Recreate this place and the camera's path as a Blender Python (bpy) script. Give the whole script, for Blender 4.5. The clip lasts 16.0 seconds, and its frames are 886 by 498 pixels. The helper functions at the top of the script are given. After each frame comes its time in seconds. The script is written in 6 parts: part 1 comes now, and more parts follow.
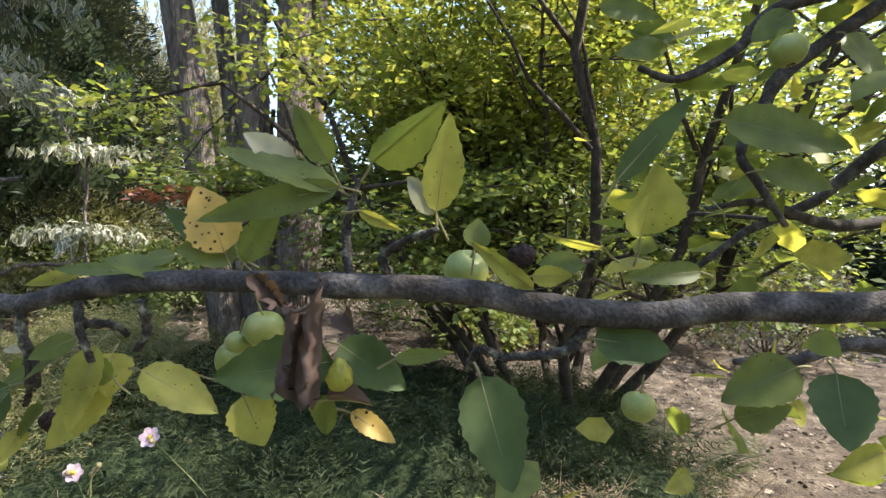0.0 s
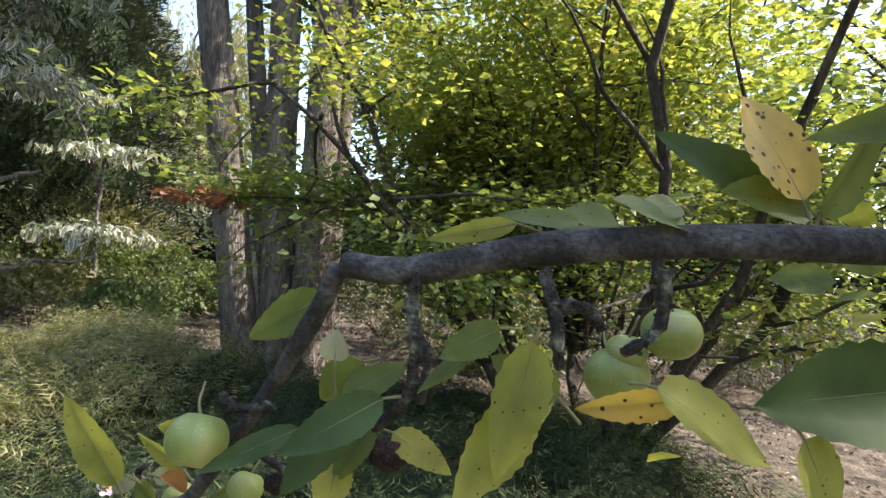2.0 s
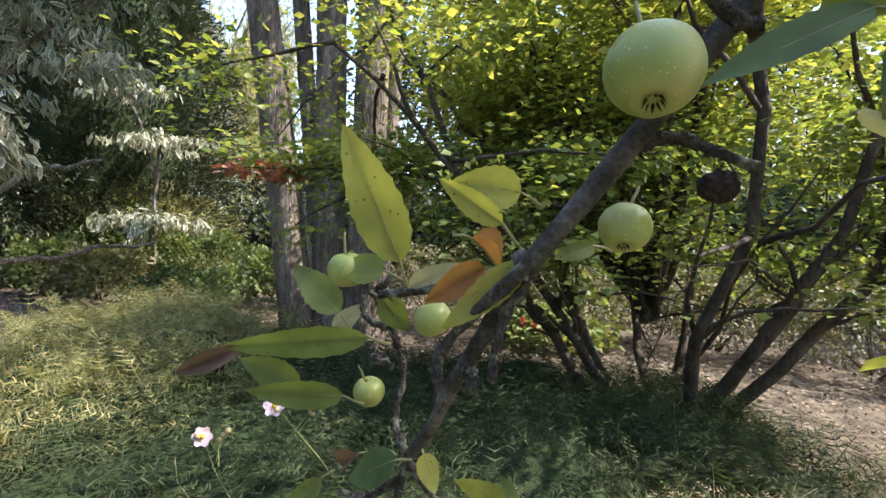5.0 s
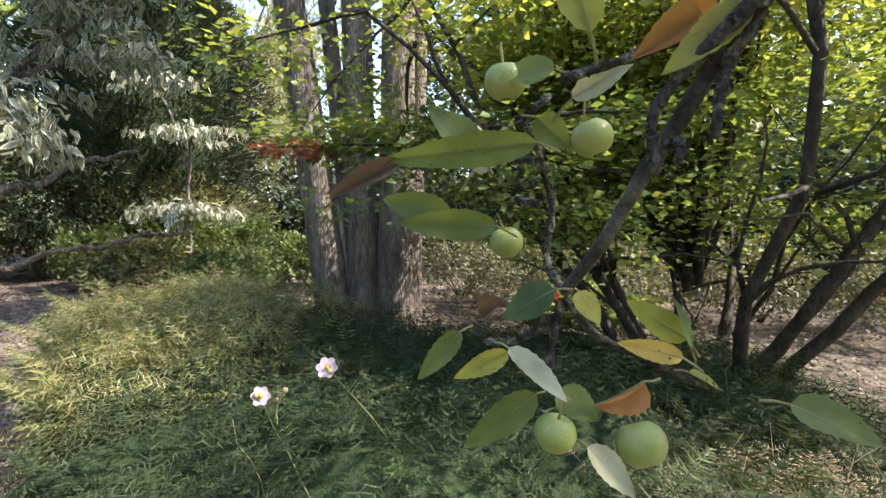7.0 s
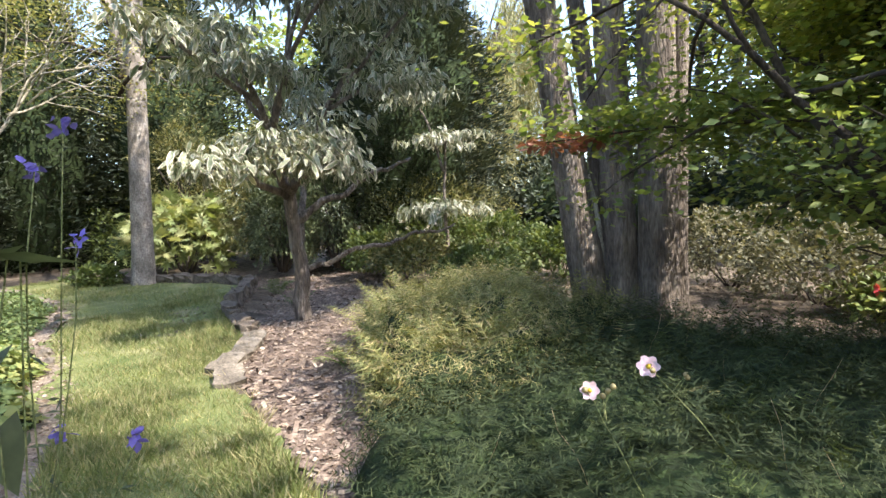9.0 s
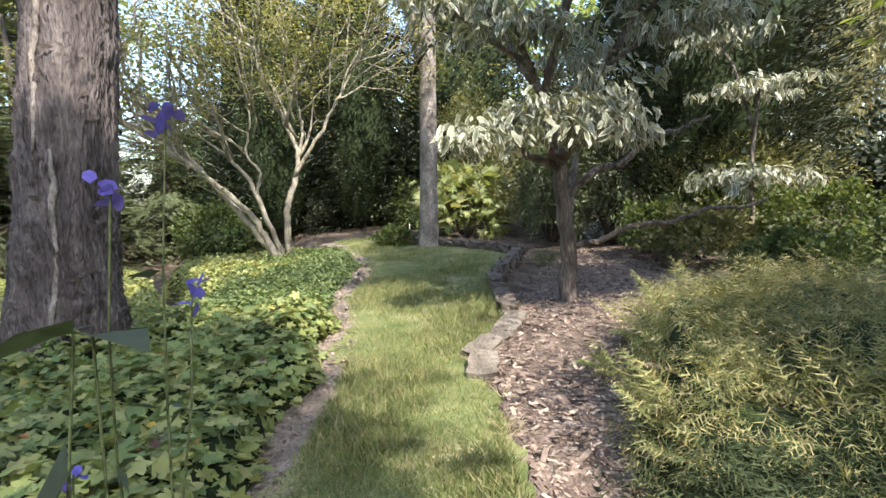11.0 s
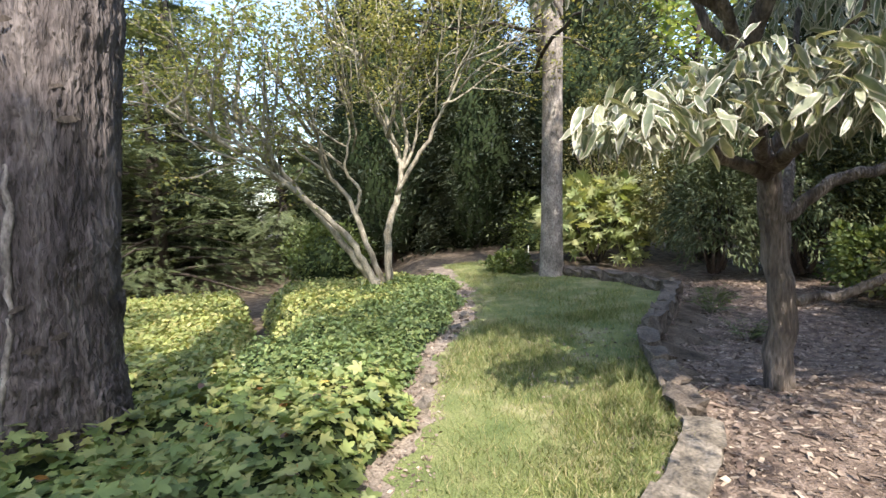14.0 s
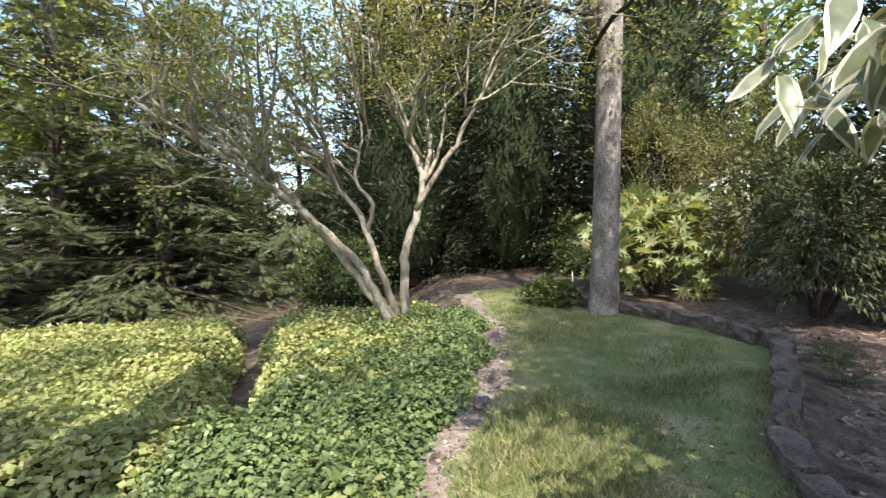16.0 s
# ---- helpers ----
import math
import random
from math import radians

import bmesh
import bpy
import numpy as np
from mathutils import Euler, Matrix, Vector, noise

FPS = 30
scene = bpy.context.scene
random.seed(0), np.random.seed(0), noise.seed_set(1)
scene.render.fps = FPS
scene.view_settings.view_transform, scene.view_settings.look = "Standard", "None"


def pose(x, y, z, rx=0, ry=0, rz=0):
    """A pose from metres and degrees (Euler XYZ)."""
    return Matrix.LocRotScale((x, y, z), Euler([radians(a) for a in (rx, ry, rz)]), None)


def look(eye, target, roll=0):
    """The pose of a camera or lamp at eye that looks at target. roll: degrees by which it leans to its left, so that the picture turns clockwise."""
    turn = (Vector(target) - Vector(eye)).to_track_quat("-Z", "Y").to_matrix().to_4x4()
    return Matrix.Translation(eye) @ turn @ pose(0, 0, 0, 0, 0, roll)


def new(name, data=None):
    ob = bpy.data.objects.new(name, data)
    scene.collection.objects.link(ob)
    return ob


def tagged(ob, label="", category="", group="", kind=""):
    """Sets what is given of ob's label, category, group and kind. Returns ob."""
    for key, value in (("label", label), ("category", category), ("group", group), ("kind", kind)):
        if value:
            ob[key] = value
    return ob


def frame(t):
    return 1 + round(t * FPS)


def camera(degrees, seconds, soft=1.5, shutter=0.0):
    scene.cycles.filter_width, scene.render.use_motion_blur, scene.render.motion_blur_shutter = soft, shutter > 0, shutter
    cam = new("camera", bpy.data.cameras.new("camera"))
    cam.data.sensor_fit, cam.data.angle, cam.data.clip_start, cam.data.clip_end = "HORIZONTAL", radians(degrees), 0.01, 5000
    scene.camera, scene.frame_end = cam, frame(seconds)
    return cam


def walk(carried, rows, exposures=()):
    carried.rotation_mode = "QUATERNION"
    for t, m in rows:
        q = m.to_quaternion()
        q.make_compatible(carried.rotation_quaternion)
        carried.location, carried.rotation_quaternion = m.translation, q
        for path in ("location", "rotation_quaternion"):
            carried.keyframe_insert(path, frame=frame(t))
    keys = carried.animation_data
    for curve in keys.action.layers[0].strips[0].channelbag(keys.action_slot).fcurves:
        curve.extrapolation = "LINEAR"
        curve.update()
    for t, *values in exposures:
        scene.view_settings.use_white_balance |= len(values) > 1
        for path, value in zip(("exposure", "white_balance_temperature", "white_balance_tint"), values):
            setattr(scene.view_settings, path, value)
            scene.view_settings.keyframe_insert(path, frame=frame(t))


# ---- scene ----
cam = camera(82.1, 16.0)
PATH = [
    (0, (-0.059, 0.326, 1.649), (-0.177, 2.321, 1.572), 0.9),
    (0.5, (-0.139, 0.348, 1.653), (-0.242, 2.345, 1.606), 2.2),
    (1, (-0.205, 0.381, 1.64), (-0.305, 2.378, 1.592), 2.2),
    (1.5, (-0.279, 0.412, 1.631), (-0.384, 2.409, 1.597), 2.8),
    (2, (-0.347, 0.437, 1.602), (-0.467, 2.433, 1.608), 4.1),
    (2.5, (-0.379, 0.442, 1.576), (-0.523, 2.437, 1.578), 4.0),
    (3, (-0.402, 0.459, 1.544), (-0.576, 2.451, 1.534), 3.6),
    (3.5, (-0.432, 0.482, 1.506), (-0.633, 2.471, 1.486), 3.5),
    (4, (-0.465, 0.522, 1.483), (-0.691, 2.509, 1.449), 3.6),
    (6.3, (-0.581, 0.517, 1.379), (-0.909, 2.488, 1.298), 1.2),
    (6.5, (-0.588, 0.512, 1.369), (-0.927, 2.482, 1.28), 1.1),
    (7, (-0.599, 0.523, 1.34), (-0.963, 2.486, 1.227), 0.8),
    (7.5, (-0.669, 0.538, 1.304), (-1.063, 2.494, 1.164), 0.4),
    (8, (-0.796, 0.457, 1.301), (-1.312, 2.384, 1.151), -0.3),
    (8.5, (-0.859, 0.416, 1.342), (-1.667, 2.239, 1.189), -1.5),
    (9, (-0.884, 0.387, 1.38), (-2.057, 2.0, 1.236), -2.7),
    (9.5, (-0.952, 0.465, 1.476), (-2.442, 1.791, 1.328), -2.7),
    (9.7, (-0.993, 0.507, 1.506), (-2.572, 1.724, 1.348), -2.6),
    (10, (-1.06, 0.62, 1.493), (-2.729, 1.707, 1.311), -2.5),
    (10.2, (-1.083, 0.669, 1.502), (-2.794, 1.684, 1.3), -2.5),
    (12.3, (-2.253, 1.16, 1.471), (-4.152, 1.76, 1.278), -2.8),
    (12.5, (-2.352, 1.167, 1.487), (-4.26, 1.738, 1.301), -2.8),
    (13, (-2.558, 1.254, 1.507), (-4.49, 1.743, 1.331), -3.0),
    (13.5, (-2.903, 1.502, 1.523), (-4.85, 1.927, 1.351), -3.1),
    (14, (-3.295, 1.634, 1.574), (-5.257, 1.993, 1.418), -3.1),
    (14.5, (-3.68, 1.759, 1.577), (-5.648, 2.088, 1.443), -3.0),
    (15, (-4.111, 1.921, 1.65), (-6.086, 2.22, 1.537), -2.6),
    (15.5, (-4.619, 1.937, 1.68), (-6.6, 2.198, 1.577), -2.0),
    (16, (-5.155, 2.073, 1.67), (-7.139, 2.307, 1.573), -2.1),
]
EXPOSURES = [(0, 2.08), (3, 2.18), (6.5, 2.3), (8.5, 2.33), (10, 2.12), (13, 2.06), (16, 1.97)]
walk(cam, [(t, look(eye, target, roll)) for t, eye, target, roll in PATH], EXPOSURES)

# ---- world and sun ----
SUN_AZ, SUN_EL = (0.998, 0.06), 48.0
world = bpy.data.worlds.new("world")
scene.world = world
world.use_nodes = True
wn = world.node_tree.nodes
sky = wn.new("ShaderNodeTexSky")
sky.sky_type = "NISHITA"
sky.sun_disc = False
sky.sun_elevation = radians(SUN_EL)
sky.sun_rotation = math.atan2(SUN_AZ[0], SUN_AZ[1])
sky.air_density, sky.dust_density = 1.0, 1.3
wn["Background"].inputs["Strength"].default_value = 0.15
world.node_tree.links.new(sky.outputs[0], wn["Background"].inputs["Color"])
sun = new("sun", bpy.data.lights.new("sun", "SUN"))
sun.data.energy, sun.data.angle, sun.data.color = 2.9, radians(0.5), (1.0, 0.92, 0.81)
flat = math.cos(radians(SUN_EL))
sun.matrix_world = look((SUN_AZ[0] * 50 * flat, SUN_AZ[1] * 50 * flat, 50 * math.sin(radians(SUN_EL))), (0, 0, 0))

rng = np.random.default_rng(7)


# ---- materials ----
def base_mat(name):
    m = bpy.data.materials.new(name)
    m.use_nodes = True
    nt = m.node_tree
    return m, nt, nt.nodes, nt.links, nt.nodes["Principled BSDF"]


def ramp(nodes, stops):
    r = nodes.new("ShaderNodeValToRGB")
    el = r.color_ramp.elements
    while len(el) < len(stops):
        el.new(0.5)
    for e, (p, c) in zip(el, stops):
        e.position, e.color = p, (*c, 1)
    return r


def leaf_mat(name, cols, through_light=0.35, rough=0.5, spots=0.0, edge=None, scale=40.0):
    """Leaf: colour by island, mottling, light shining through."""
    m, nt, N, L, b = base_mat(name)
    geo = N.new("ShaderNodeNewGeometry")
    cols = [tuple(t_ * (0.84 * q + 0.16 * (0.3 * c[0] + 0.6 * c[1] + 0.1 * c[2])) for q, t_ in zip(c, (1.1, 1.0, 1.07))) for c in cols]
    k = len(cols)
    r = ramp(N, [(i / max(1, k - 1), c) for i, c in enumerate(cols)])
    L.new(geo.outputs["Random Per Island"], r.inputs[0])
    tc = N.new("ShaderNodeTexCoord")
    noi = N.new("ShaderNodeTexNoise")
    noi.inputs["Scale"].default_value = scale
    noi.inputs["Detail"].default_value = 4
    L.new(tc.outputs["Object"], noi.inputs["Vector"])
    mix = N.new("ShaderNodeMix")
    mix.data_type, mix.blend_type = "RGBA", "MULTIPLY"
    nr = ramp(N, [(0.3, (0.6, 0.6, 0.55)), (0.7, (1.25, 1.2, 1.1))])
    L.new(noi.outputs[0], nr.inputs[0])
    mix.inputs["Factor"].default_value = 0.8
    L.new(r.outputs[0], mix.inputs["A"])
    L.new(nr.outputs[0], mix.inputs["B"])
    col = mix.outputs["Result"]
    if spots:
        vor = N.new("ShaderNodeTexVoronoi")
        vor.inputs["Scale"].default_value = scale * 4
        L.new(tc.outputs["Object"], vor.inputs["Vector"])
        sr = ramp(N, [(0.0, (1, 1, 1)), (spots, (1, 1, 1)), (spots + 0.06, (0, 0, 0))])
        L.new(vor.outputs["Distance"], sr.inputs[0])
        m2 = N.new("ShaderNodeMix")
        m2.data_type = "RGBA"
        L.new(sr.outputs[0], m2.inputs["Factor"])
        L.new(col, m2.inputs["A"])
        m2.inputs["B"].default_value = (0.05, 0.025, 0.012, 1)
        col = m2.outputs["Result"]
    L.new(col, b.inputs["Base Color"])
    b.inputs["Roughness"].default_value = rough
    b.inputs["Specular IOR Level"].default_value = 0.35
    tr = N.new("ShaderNodeBsdfTranslucent")
    gam = N.new("ShaderNodeMix")
    gam.data_type, gam.blend_type = "RGBA", "MULTIPLY"
    gam.inputs["Factor"].default_value = 1.0
    L.new(col, gam.inputs["A"])
    gam.inputs["B"].default_value = (1.6, 1.5, 0.75, 1)
    L.new(gam.outputs["Result"], tr.inputs["Color"])
    ms = N.new("ShaderNodeMixShader")
    ms.inputs[0].default_value = through_light
    L.new(b.outputs[0], ms.inputs[1])
    L.new(tr.outputs[0], ms.inputs[2])
    L.new(ms.outputs[0], N["Material Output"].inputs["Surface"])
    return m


def rough_mat(name, stops, scale=8.0, stretch=(1, 1, 1), rough=0.9, bump=0.5, fine=60.0, dist=0.02, stops2=None):
    """Mottled matt surface: two scales of noise and relief."""
    m, nt, N, L, b = base_mat(name)
    tc = N.new("ShaderNodeTexCoord")
    mp = N.new("ShaderNodeMapping")
    mp.inputs["Scale"].default_value = stretch
    L.new(tc.outputs["Object"], mp.inputs["Vector"])
    n1, n2 = N.new("ShaderNodeTexNoise"), N.new("ShaderNodeTexNoise")
    n1.inputs["Scale"].default_value, n2.inputs["Scale"].default_value = scale, fine
    n1.inputs["Detail"].default_value, n2.inputs["Detail"].default_value = 6, 5
    L.new(mp.outputs[0], n1.inputs["Vector"])
    L.new(mp.outputs[0], n2.inputs["Vector"])
    r = ramp(N, stops)
    L.new(n1.outputs[0], r.inputs[0])
    r2 = ramp(N, stops2 or [(0.3, (0.55, 0.55, 0.55)), (0.7, (1.3, 1.3, 1.3))])
    L.new(n2.outputs[0], r2.inputs[0])
    mix = N.new("ShaderNodeMix")
    mix.data_type, mix.blend_type = "RGBA", "MULTIPLY"
    mix.inputs["Factor"].default_value = 1.0
    L.new(r.outputs[0], mix.inputs["A"])
    L.new(r2.outputs[0], mix.inputs["B"])
    L.new(mix.outputs["Result"], b.inputs["Base Color"])
    b.inputs["Roughness"].default_value = rough
    b.inputs["Specular IOR Level"].default_value = 0.25
    bp = N.new("ShaderNodeBump")
    bp.inputs["Strength"].default_value, bp.inputs["Distance"].default_value = bump, dist
    add = N.new("ShaderNodeMath")
    L.new(n1.outputs[0], add.inputs[0])
    L.new(n2.outputs[0], add.inputs[1])
    L.new(add.outputs[0], bp.inputs["Height"])
    L.new(bp.outputs[0], b.inputs["Normal"])
    return m


def island_mat(name, stops, rough=0.85):
    """Loose pieces: colour by island."""
    m, nt, N, L, b = base_mat(name)
    geo = N.new("ShaderNodeNewGeometry")
    r = ramp(N, stops)
    L.new(geo.outputs["Random Per Island"], r.inputs[0])
    tc, n1 = N.new("ShaderNodeTexCoord"), N.new("ShaderNodeTexNoise")
    n1.inputs["Scale"].default_value = 30
    L.new(tc.outputs["Object"], n1.inputs["Vector"])
    r2 = ramp(N, [(0.3, (0.7, 0.7, 0.7)), (0.7, (1.2, 1.2, 1.2))])
    L.new(n1.outputs[0], r2.inputs[0])
    mix = N.new("ShaderNodeMix")
    mix.data_type, mix.blend_type = "RGBA", "MULTIPLY"
    mix.inputs["Factor"].default_value = 1.0
    L.new(r.outputs[0], mix.inputs["A"])
    L.new(r2.outputs[0], mix.inputs["B"])
    L.new(mix.outputs["Result"], b.inputs["Base Color"])
    b.inputs["Roughness"].default_value = rough
    return m


SOIL = rough_mat("soil_litter", [(0.3, (0.05, 0.038, 0.028)), (0.5, (0.11, 0.085, 0.062)), (0.72, (0.2, 0.16, 0.12))], 5, fine=45, bump=0.8, dist=0.03)
MULCH = rough_mat("mulch_ground", [(0.3, (0.08, 0.057, 0.046)), (0.55, (0.19, 0.142, 0.115)), (0.75, (0.31, 0.245, 0.21))], 7, fine=60, bump=0.9, dist=0.03)
CHIP = island_mat("bark_chips", [(0.0, (0.075, 0.048, 0.037)), (0.4, (0.18, 0.13, 0.102)), (0.8, (0.265, 0.205, 0.16)), (1.0, (0.38, 0.31, 0.25))])
TURF = rough_mat("turf", [(0.3, (0.095, 0.125, 0.042)), (0.52, (0.165, 0.185, 0.07)), (0.7, (0.31, 0.28, 0.16))], 2.2, fine=70, bump=0.6, dist=0.02)
BLADE = leaf_mat("grass_blades", [(0.09, 0.15, 0.036), (0.14, 0.2, 0.05), (0.21, 0.26, 0.085), (0.36, 0.345, 0.19)], 0.35, 0.6, scale=3)
DIRT = rough_mat("bare_earth", [(0.3, (0.14, 0.112, 0.088)), (0.55, (0.25, 0.205, 0.165)), (0.75, (0.37, 0.315, 0.26))], 6, fine=50, bump=0.7, dist=0.015)
STONE = rough_mat("edging_stone", [(0.3, (0.1, 0.085, 0.068)), (0.55, (0.185, 0.158, 0.128)), (0.75, (0.27, 0.235, 0.195))], 6, fine=45, bump=0.6, dist=0.012)
OLDWOOD = rough_mat("edging_log", [(0.3, (0.07, 0.055, 0.045)), (0.6, (0.17, 0.14, 0.115)), (0.8, (0.27, 0.23, 0.19))], 6, (1, 1, 1), fine=50, bump=0.7)
BARK_BIG = rough_mat("ridged_purple_bark", [(0.28, (0.06, 0.05, 0.05)), (0.5, (0.125, 0.106, 0.104)), (0.75, (0.21, 0.182, 0.175))], 7, (1, 1, 0.22), fine=40, bump=1.0, dist=0.05)
BARK_GREY = rough_mat("grey_brown_bark", [(0.28, (0.085, 0.068, 0.058)), (0.5, (0.2, 0.165, 0.14)), (0.75, (0.35, 0.295, 0.25))], 9, (1, 1, 0.2), fine=50, bump=1.0, dist=0.06)
BARK_TALL = rough_mat("smooth_grey_bark", [(0.3, (0.13, 0.115, 0.1)), (0.5, (0.24, 0.21, 0.185)), (0.72, (0.38, 0.345, 0.31))], 5, (1, 1, 0.6), fine=40, bump=0.5, dist=0.02)
BARK_PALE = rough_mat("pale_stem_bark", [(0.3, (0.2, 0.175, 0.135)), (0.55, (0.36, 0.325, 0.26)), (0.75, (0.5, 0.46, 0.38))], 10, (1, 1, 0.4), fine=70, bump=0.4, dist=0.01)
BARK_DARK = rough_mat("dark_bark", [(0.3, (0.035, 0.028, 0.023)), (0.55, (0.075, 0.06, 0.05)), (0.75, (0.13, 0.11, 0.09))], 9, (1, 1, 0.4), fine=60, bump=0.7)
BARK_CRAB = rough_mat("crab_apple_bark", [(0.32, (0.035, 0.03, 0.026)), (0.52, (0.075, 0.065, 0.058)), (0.75, (0.17, 0.152, 0.138))], 60, fine=400, bump=0.6, dist=0.003)
LICHEN = rough_mat("lichen_spur_bark", [(0.3, (0.03, 0.025, 0.021)), (0.52, (0.07, 0.06, 0.05)), (0.64, (0.19, 0.19, 0.14)), (0.8, (0.45, 0.46, 0.37))], 110, fine=500, bump=0.8, dist=0.004)
L_DARK = leaf_mat("dark_conifer_needles", [(0.02, 0.036, 0.021), (0.036, 0.058, 0.031), (0.062, 0.084, 0.042)], 0.12, 0.6, scale=2)
L_YEW = leaf_mat("layered_conifer_needles", [(0.045, 0.075, 0.03), (0.085, 0.13, 0.05), (0.15, 0.2, 0.08)], 0.15, 0.55, scale=2)
L_MID = leaf_mat("mid_green_leaves", [(0.045, 0.085, 0.02), (0.075, 0.125, 0.026), (0.12, 0.17, 0.035)], 0.35, 0.5, scale=2)
L_OLIVE = leaf_mat("olive_leaves", [(0.09, 0.12, 0.04), (0.15, 0.18, 0.058), (0.24, 0.24, 0.08)], 0.3, 0.5, scale=2)
L_GREY = leaf_mat("grey_green_leaves", [(0.075, 0.09, 0.05), (0.13, 0.145, 0.085), (0.22, 0.23, 0.14)], 0.25, 0.6, scale=2)
L_PALE = leaf_mat("pale_olive_leaves", [(0.13, 0.18, 0.055), (0.21, 0.26, 0.08), (0.34, 0.34, 0.1)], 0.4, 0.5, scale=2)
L_LIME = leaf_mat("lime_maple_leaves", [(0.085, 0.155, 0.033), (0.13, 0.22, 0.045), (0.18, 0.265, 0.055), (0.26, 0.32, 0.075)], 0.48, 0.5, scale=1.5)
L_TOP = leaf_mat("upper_maple_leaves", [(0.115, 0.19, 0.03), (0.17, 0.255, 0.04), (0.235, 0.315, 0.055), (0.34, 0.37, 0.08)], 0.55, 0.5, scale=1.5)
L_YELLOW = leaf_mat("yellow_green_leaves", [(0.17, 0.26, 0.08), (0.25, 0.34, 0.12), (0.36, 0.42, 0.2)], 0.35, 0.45, scale=3)
L_HEDGE = leaf_mat("golden_hedge_leaves", [(0.16, 0.24, 0.055), (0.23, 0.31, 0.075), (0.31, 0.38, 0.105), (0.39, 0.4, 0.14)], 0.3, 0.5, scale=2)
L_IVY = leaf_mat("ivy_leaves", [(0.07, 0.135, 0.04), (0.11, 0.19, 0.055), (0.19, 0.26, 0.075)], 0.25, 0.4, scale=3)
L_GERAN = leaf_mat("lobed_ground_cover_leaves", [(0.1, 0.18, 0.042), (0.15, 0.24, 0.056), (0.22, 0.3, 0.08), (0.3, 0.34, 0.1)], 0.3, 0.5, scale=6)
L_WILLOW = leaf_mat("willow_leaves", [(0.16, 0.2, 0.09), (0.26, 0.29, 0.14), (0.36, 0.36, 0.18)], 0.4, 0.5, scale=1)
L_FERN = leaf_mat("feathery_olive_fronds", [(0.11, 0.16, 0.045), (0.19, 0.24, 0.07), (0.3, 0.31, 0.1), (0.42, 0.38, 0.19)], 0.3, 0.6, scale=3)
# Bed greens darkened so that the canopy's shade sits in their colour.
L_BED_SHADE = leaf_mat("shade_painted_bed_foliage", [(0.022, 0.043, 0.014), (0.038, 0.066, 0.021), (0.066, 0.1, 0.032)], 0.25, 0.8, scale=3)
L_RED = leaf_mat("reddened_leaves", [(0.32, 0.11, 0.085), (0.42, 0.21, 0.15)], 0.35, 0.5, scale=3)
STRAW = leaf_mat("dry_straw", [(0.3, 0.24, 0.13), (0.42, 0.36, 0.22)], 0.2, 0.7, scale=3)


# ---- mesh helpers ----
def mesh_ob(name, V, F, mat, parent=None, smooth=False):
    """One mesh object from arrays: V (n, 3), F (m, 3) or (m, 4)."""
    V, F = np.asarray(V, np.float32), np.asarray(F, np.int32)
    me = bpy.data.meshes.new(name)
    me.vertices.add(len(V))
    me.vertices.foreach_set("co", V.ravel())
    me.loops.add(F.size)
    me.loops.foreach_set("vertex_index", F.ravel())
    me.polygons.add(len(F))
    me.polygons.foreach_set("loop_start", np.arange(0, F.size, F.shape[1], dtype=np.int32))
    if smooth:
        me.polygons.foreach_set("use_smooth", np.ones(len(F), bool))
    me.update(calc_edges=True)
    me.materials.append(mat)
    ob = new(name, me)
    if parent is not None:
        ob.parent = parent
        if name in ("branching", "fine_branching", "foliage", "pale_margin"):
            ob["kind"] = "stuff"
    return ob


def part(name, bm, mat, parent=None, label="", smooth=True):
    me = bpy.data.meshes.new(name)
    bm.to_mesh(me)
    bm.free()
    if smooth:
        me.polygons.foreach_set("use_smooth", np.ones(len(me.polygons), bool))
    me.materials.append(mat)
    ob = new(name, me)
    if parent is not None:
        ob.parent = parent
    return tagged(ob, label)


def thing(name, label, category, group="", kind="", at=(0, 0, 0)):
    ob = new(name)
    ob.location = at
    return tagged(ob, label, category, group, kind)


def unit(a):
    return a / np.maximum(np.linalg.norm(a, axis=-1, keepdims=True), 1e-9)


OVAL = (np.array([(0, 0, 0), (0.3, 0.3, 0.06), (0.7, 0.26, 0.04), (1, 0, -0.06), (0.7, -0.26, 0.04), (0.3, -0.3, 0.06)]),
        np.array([(0, 5, 4), (0, 4, 3), (0, 3, 2), (0, 2, 1)]))
DIAMOND = (np.array([(0, 0, 0), (0.45, 0.3, 0.05), (1, 0, -0.05), (0.45, -0.3, 0.05)]), np.array([(0, 3, 2), (0, 2, 1)]))
BROAD = (np.array([(0, 0, 0), (0.5, 0.4, 0.06), (1, 0, -0.06), (0.5, -0.4, 0.06)]), np.array([(0, 3, 2), (0, 2, 1)]))
LANCE = (np.array([(0, 0, 0), (0.4, 0.13, 0.03), (1, 0, -0.12), (0.4, -0.13, 0.03)]), np.array([(0, 3, 2), (0, 2, 1)]))
NEEDLE = (np.array([(0, 0.05, 0), (0, -0.05, 0), (1, 0, -0.05)]), np.array([(0, 1, 2)]))


def lobed(n=5, deep=0.45):
    """A palm-shaped leaf of n lobes."""
    pts = [(0, 0, 0)]
    for i in range(2 * n + 1):
        a = radians(-150 + 300 * i / (2 * n))
        r = (0.62 - 0.1 * abs(a) / 2.6) if i % 2 else 0.62 * deep * (1 if 0 < i < 2 * n else 0.7)
        pts.append((0.18 + r * math.cos(a), r * math.sin(a), 0.05 - 0.12 * r * r))
    return np.array(pts), np.array([(0, i, i + 1) for i in range(1, 2 * n + 1)])


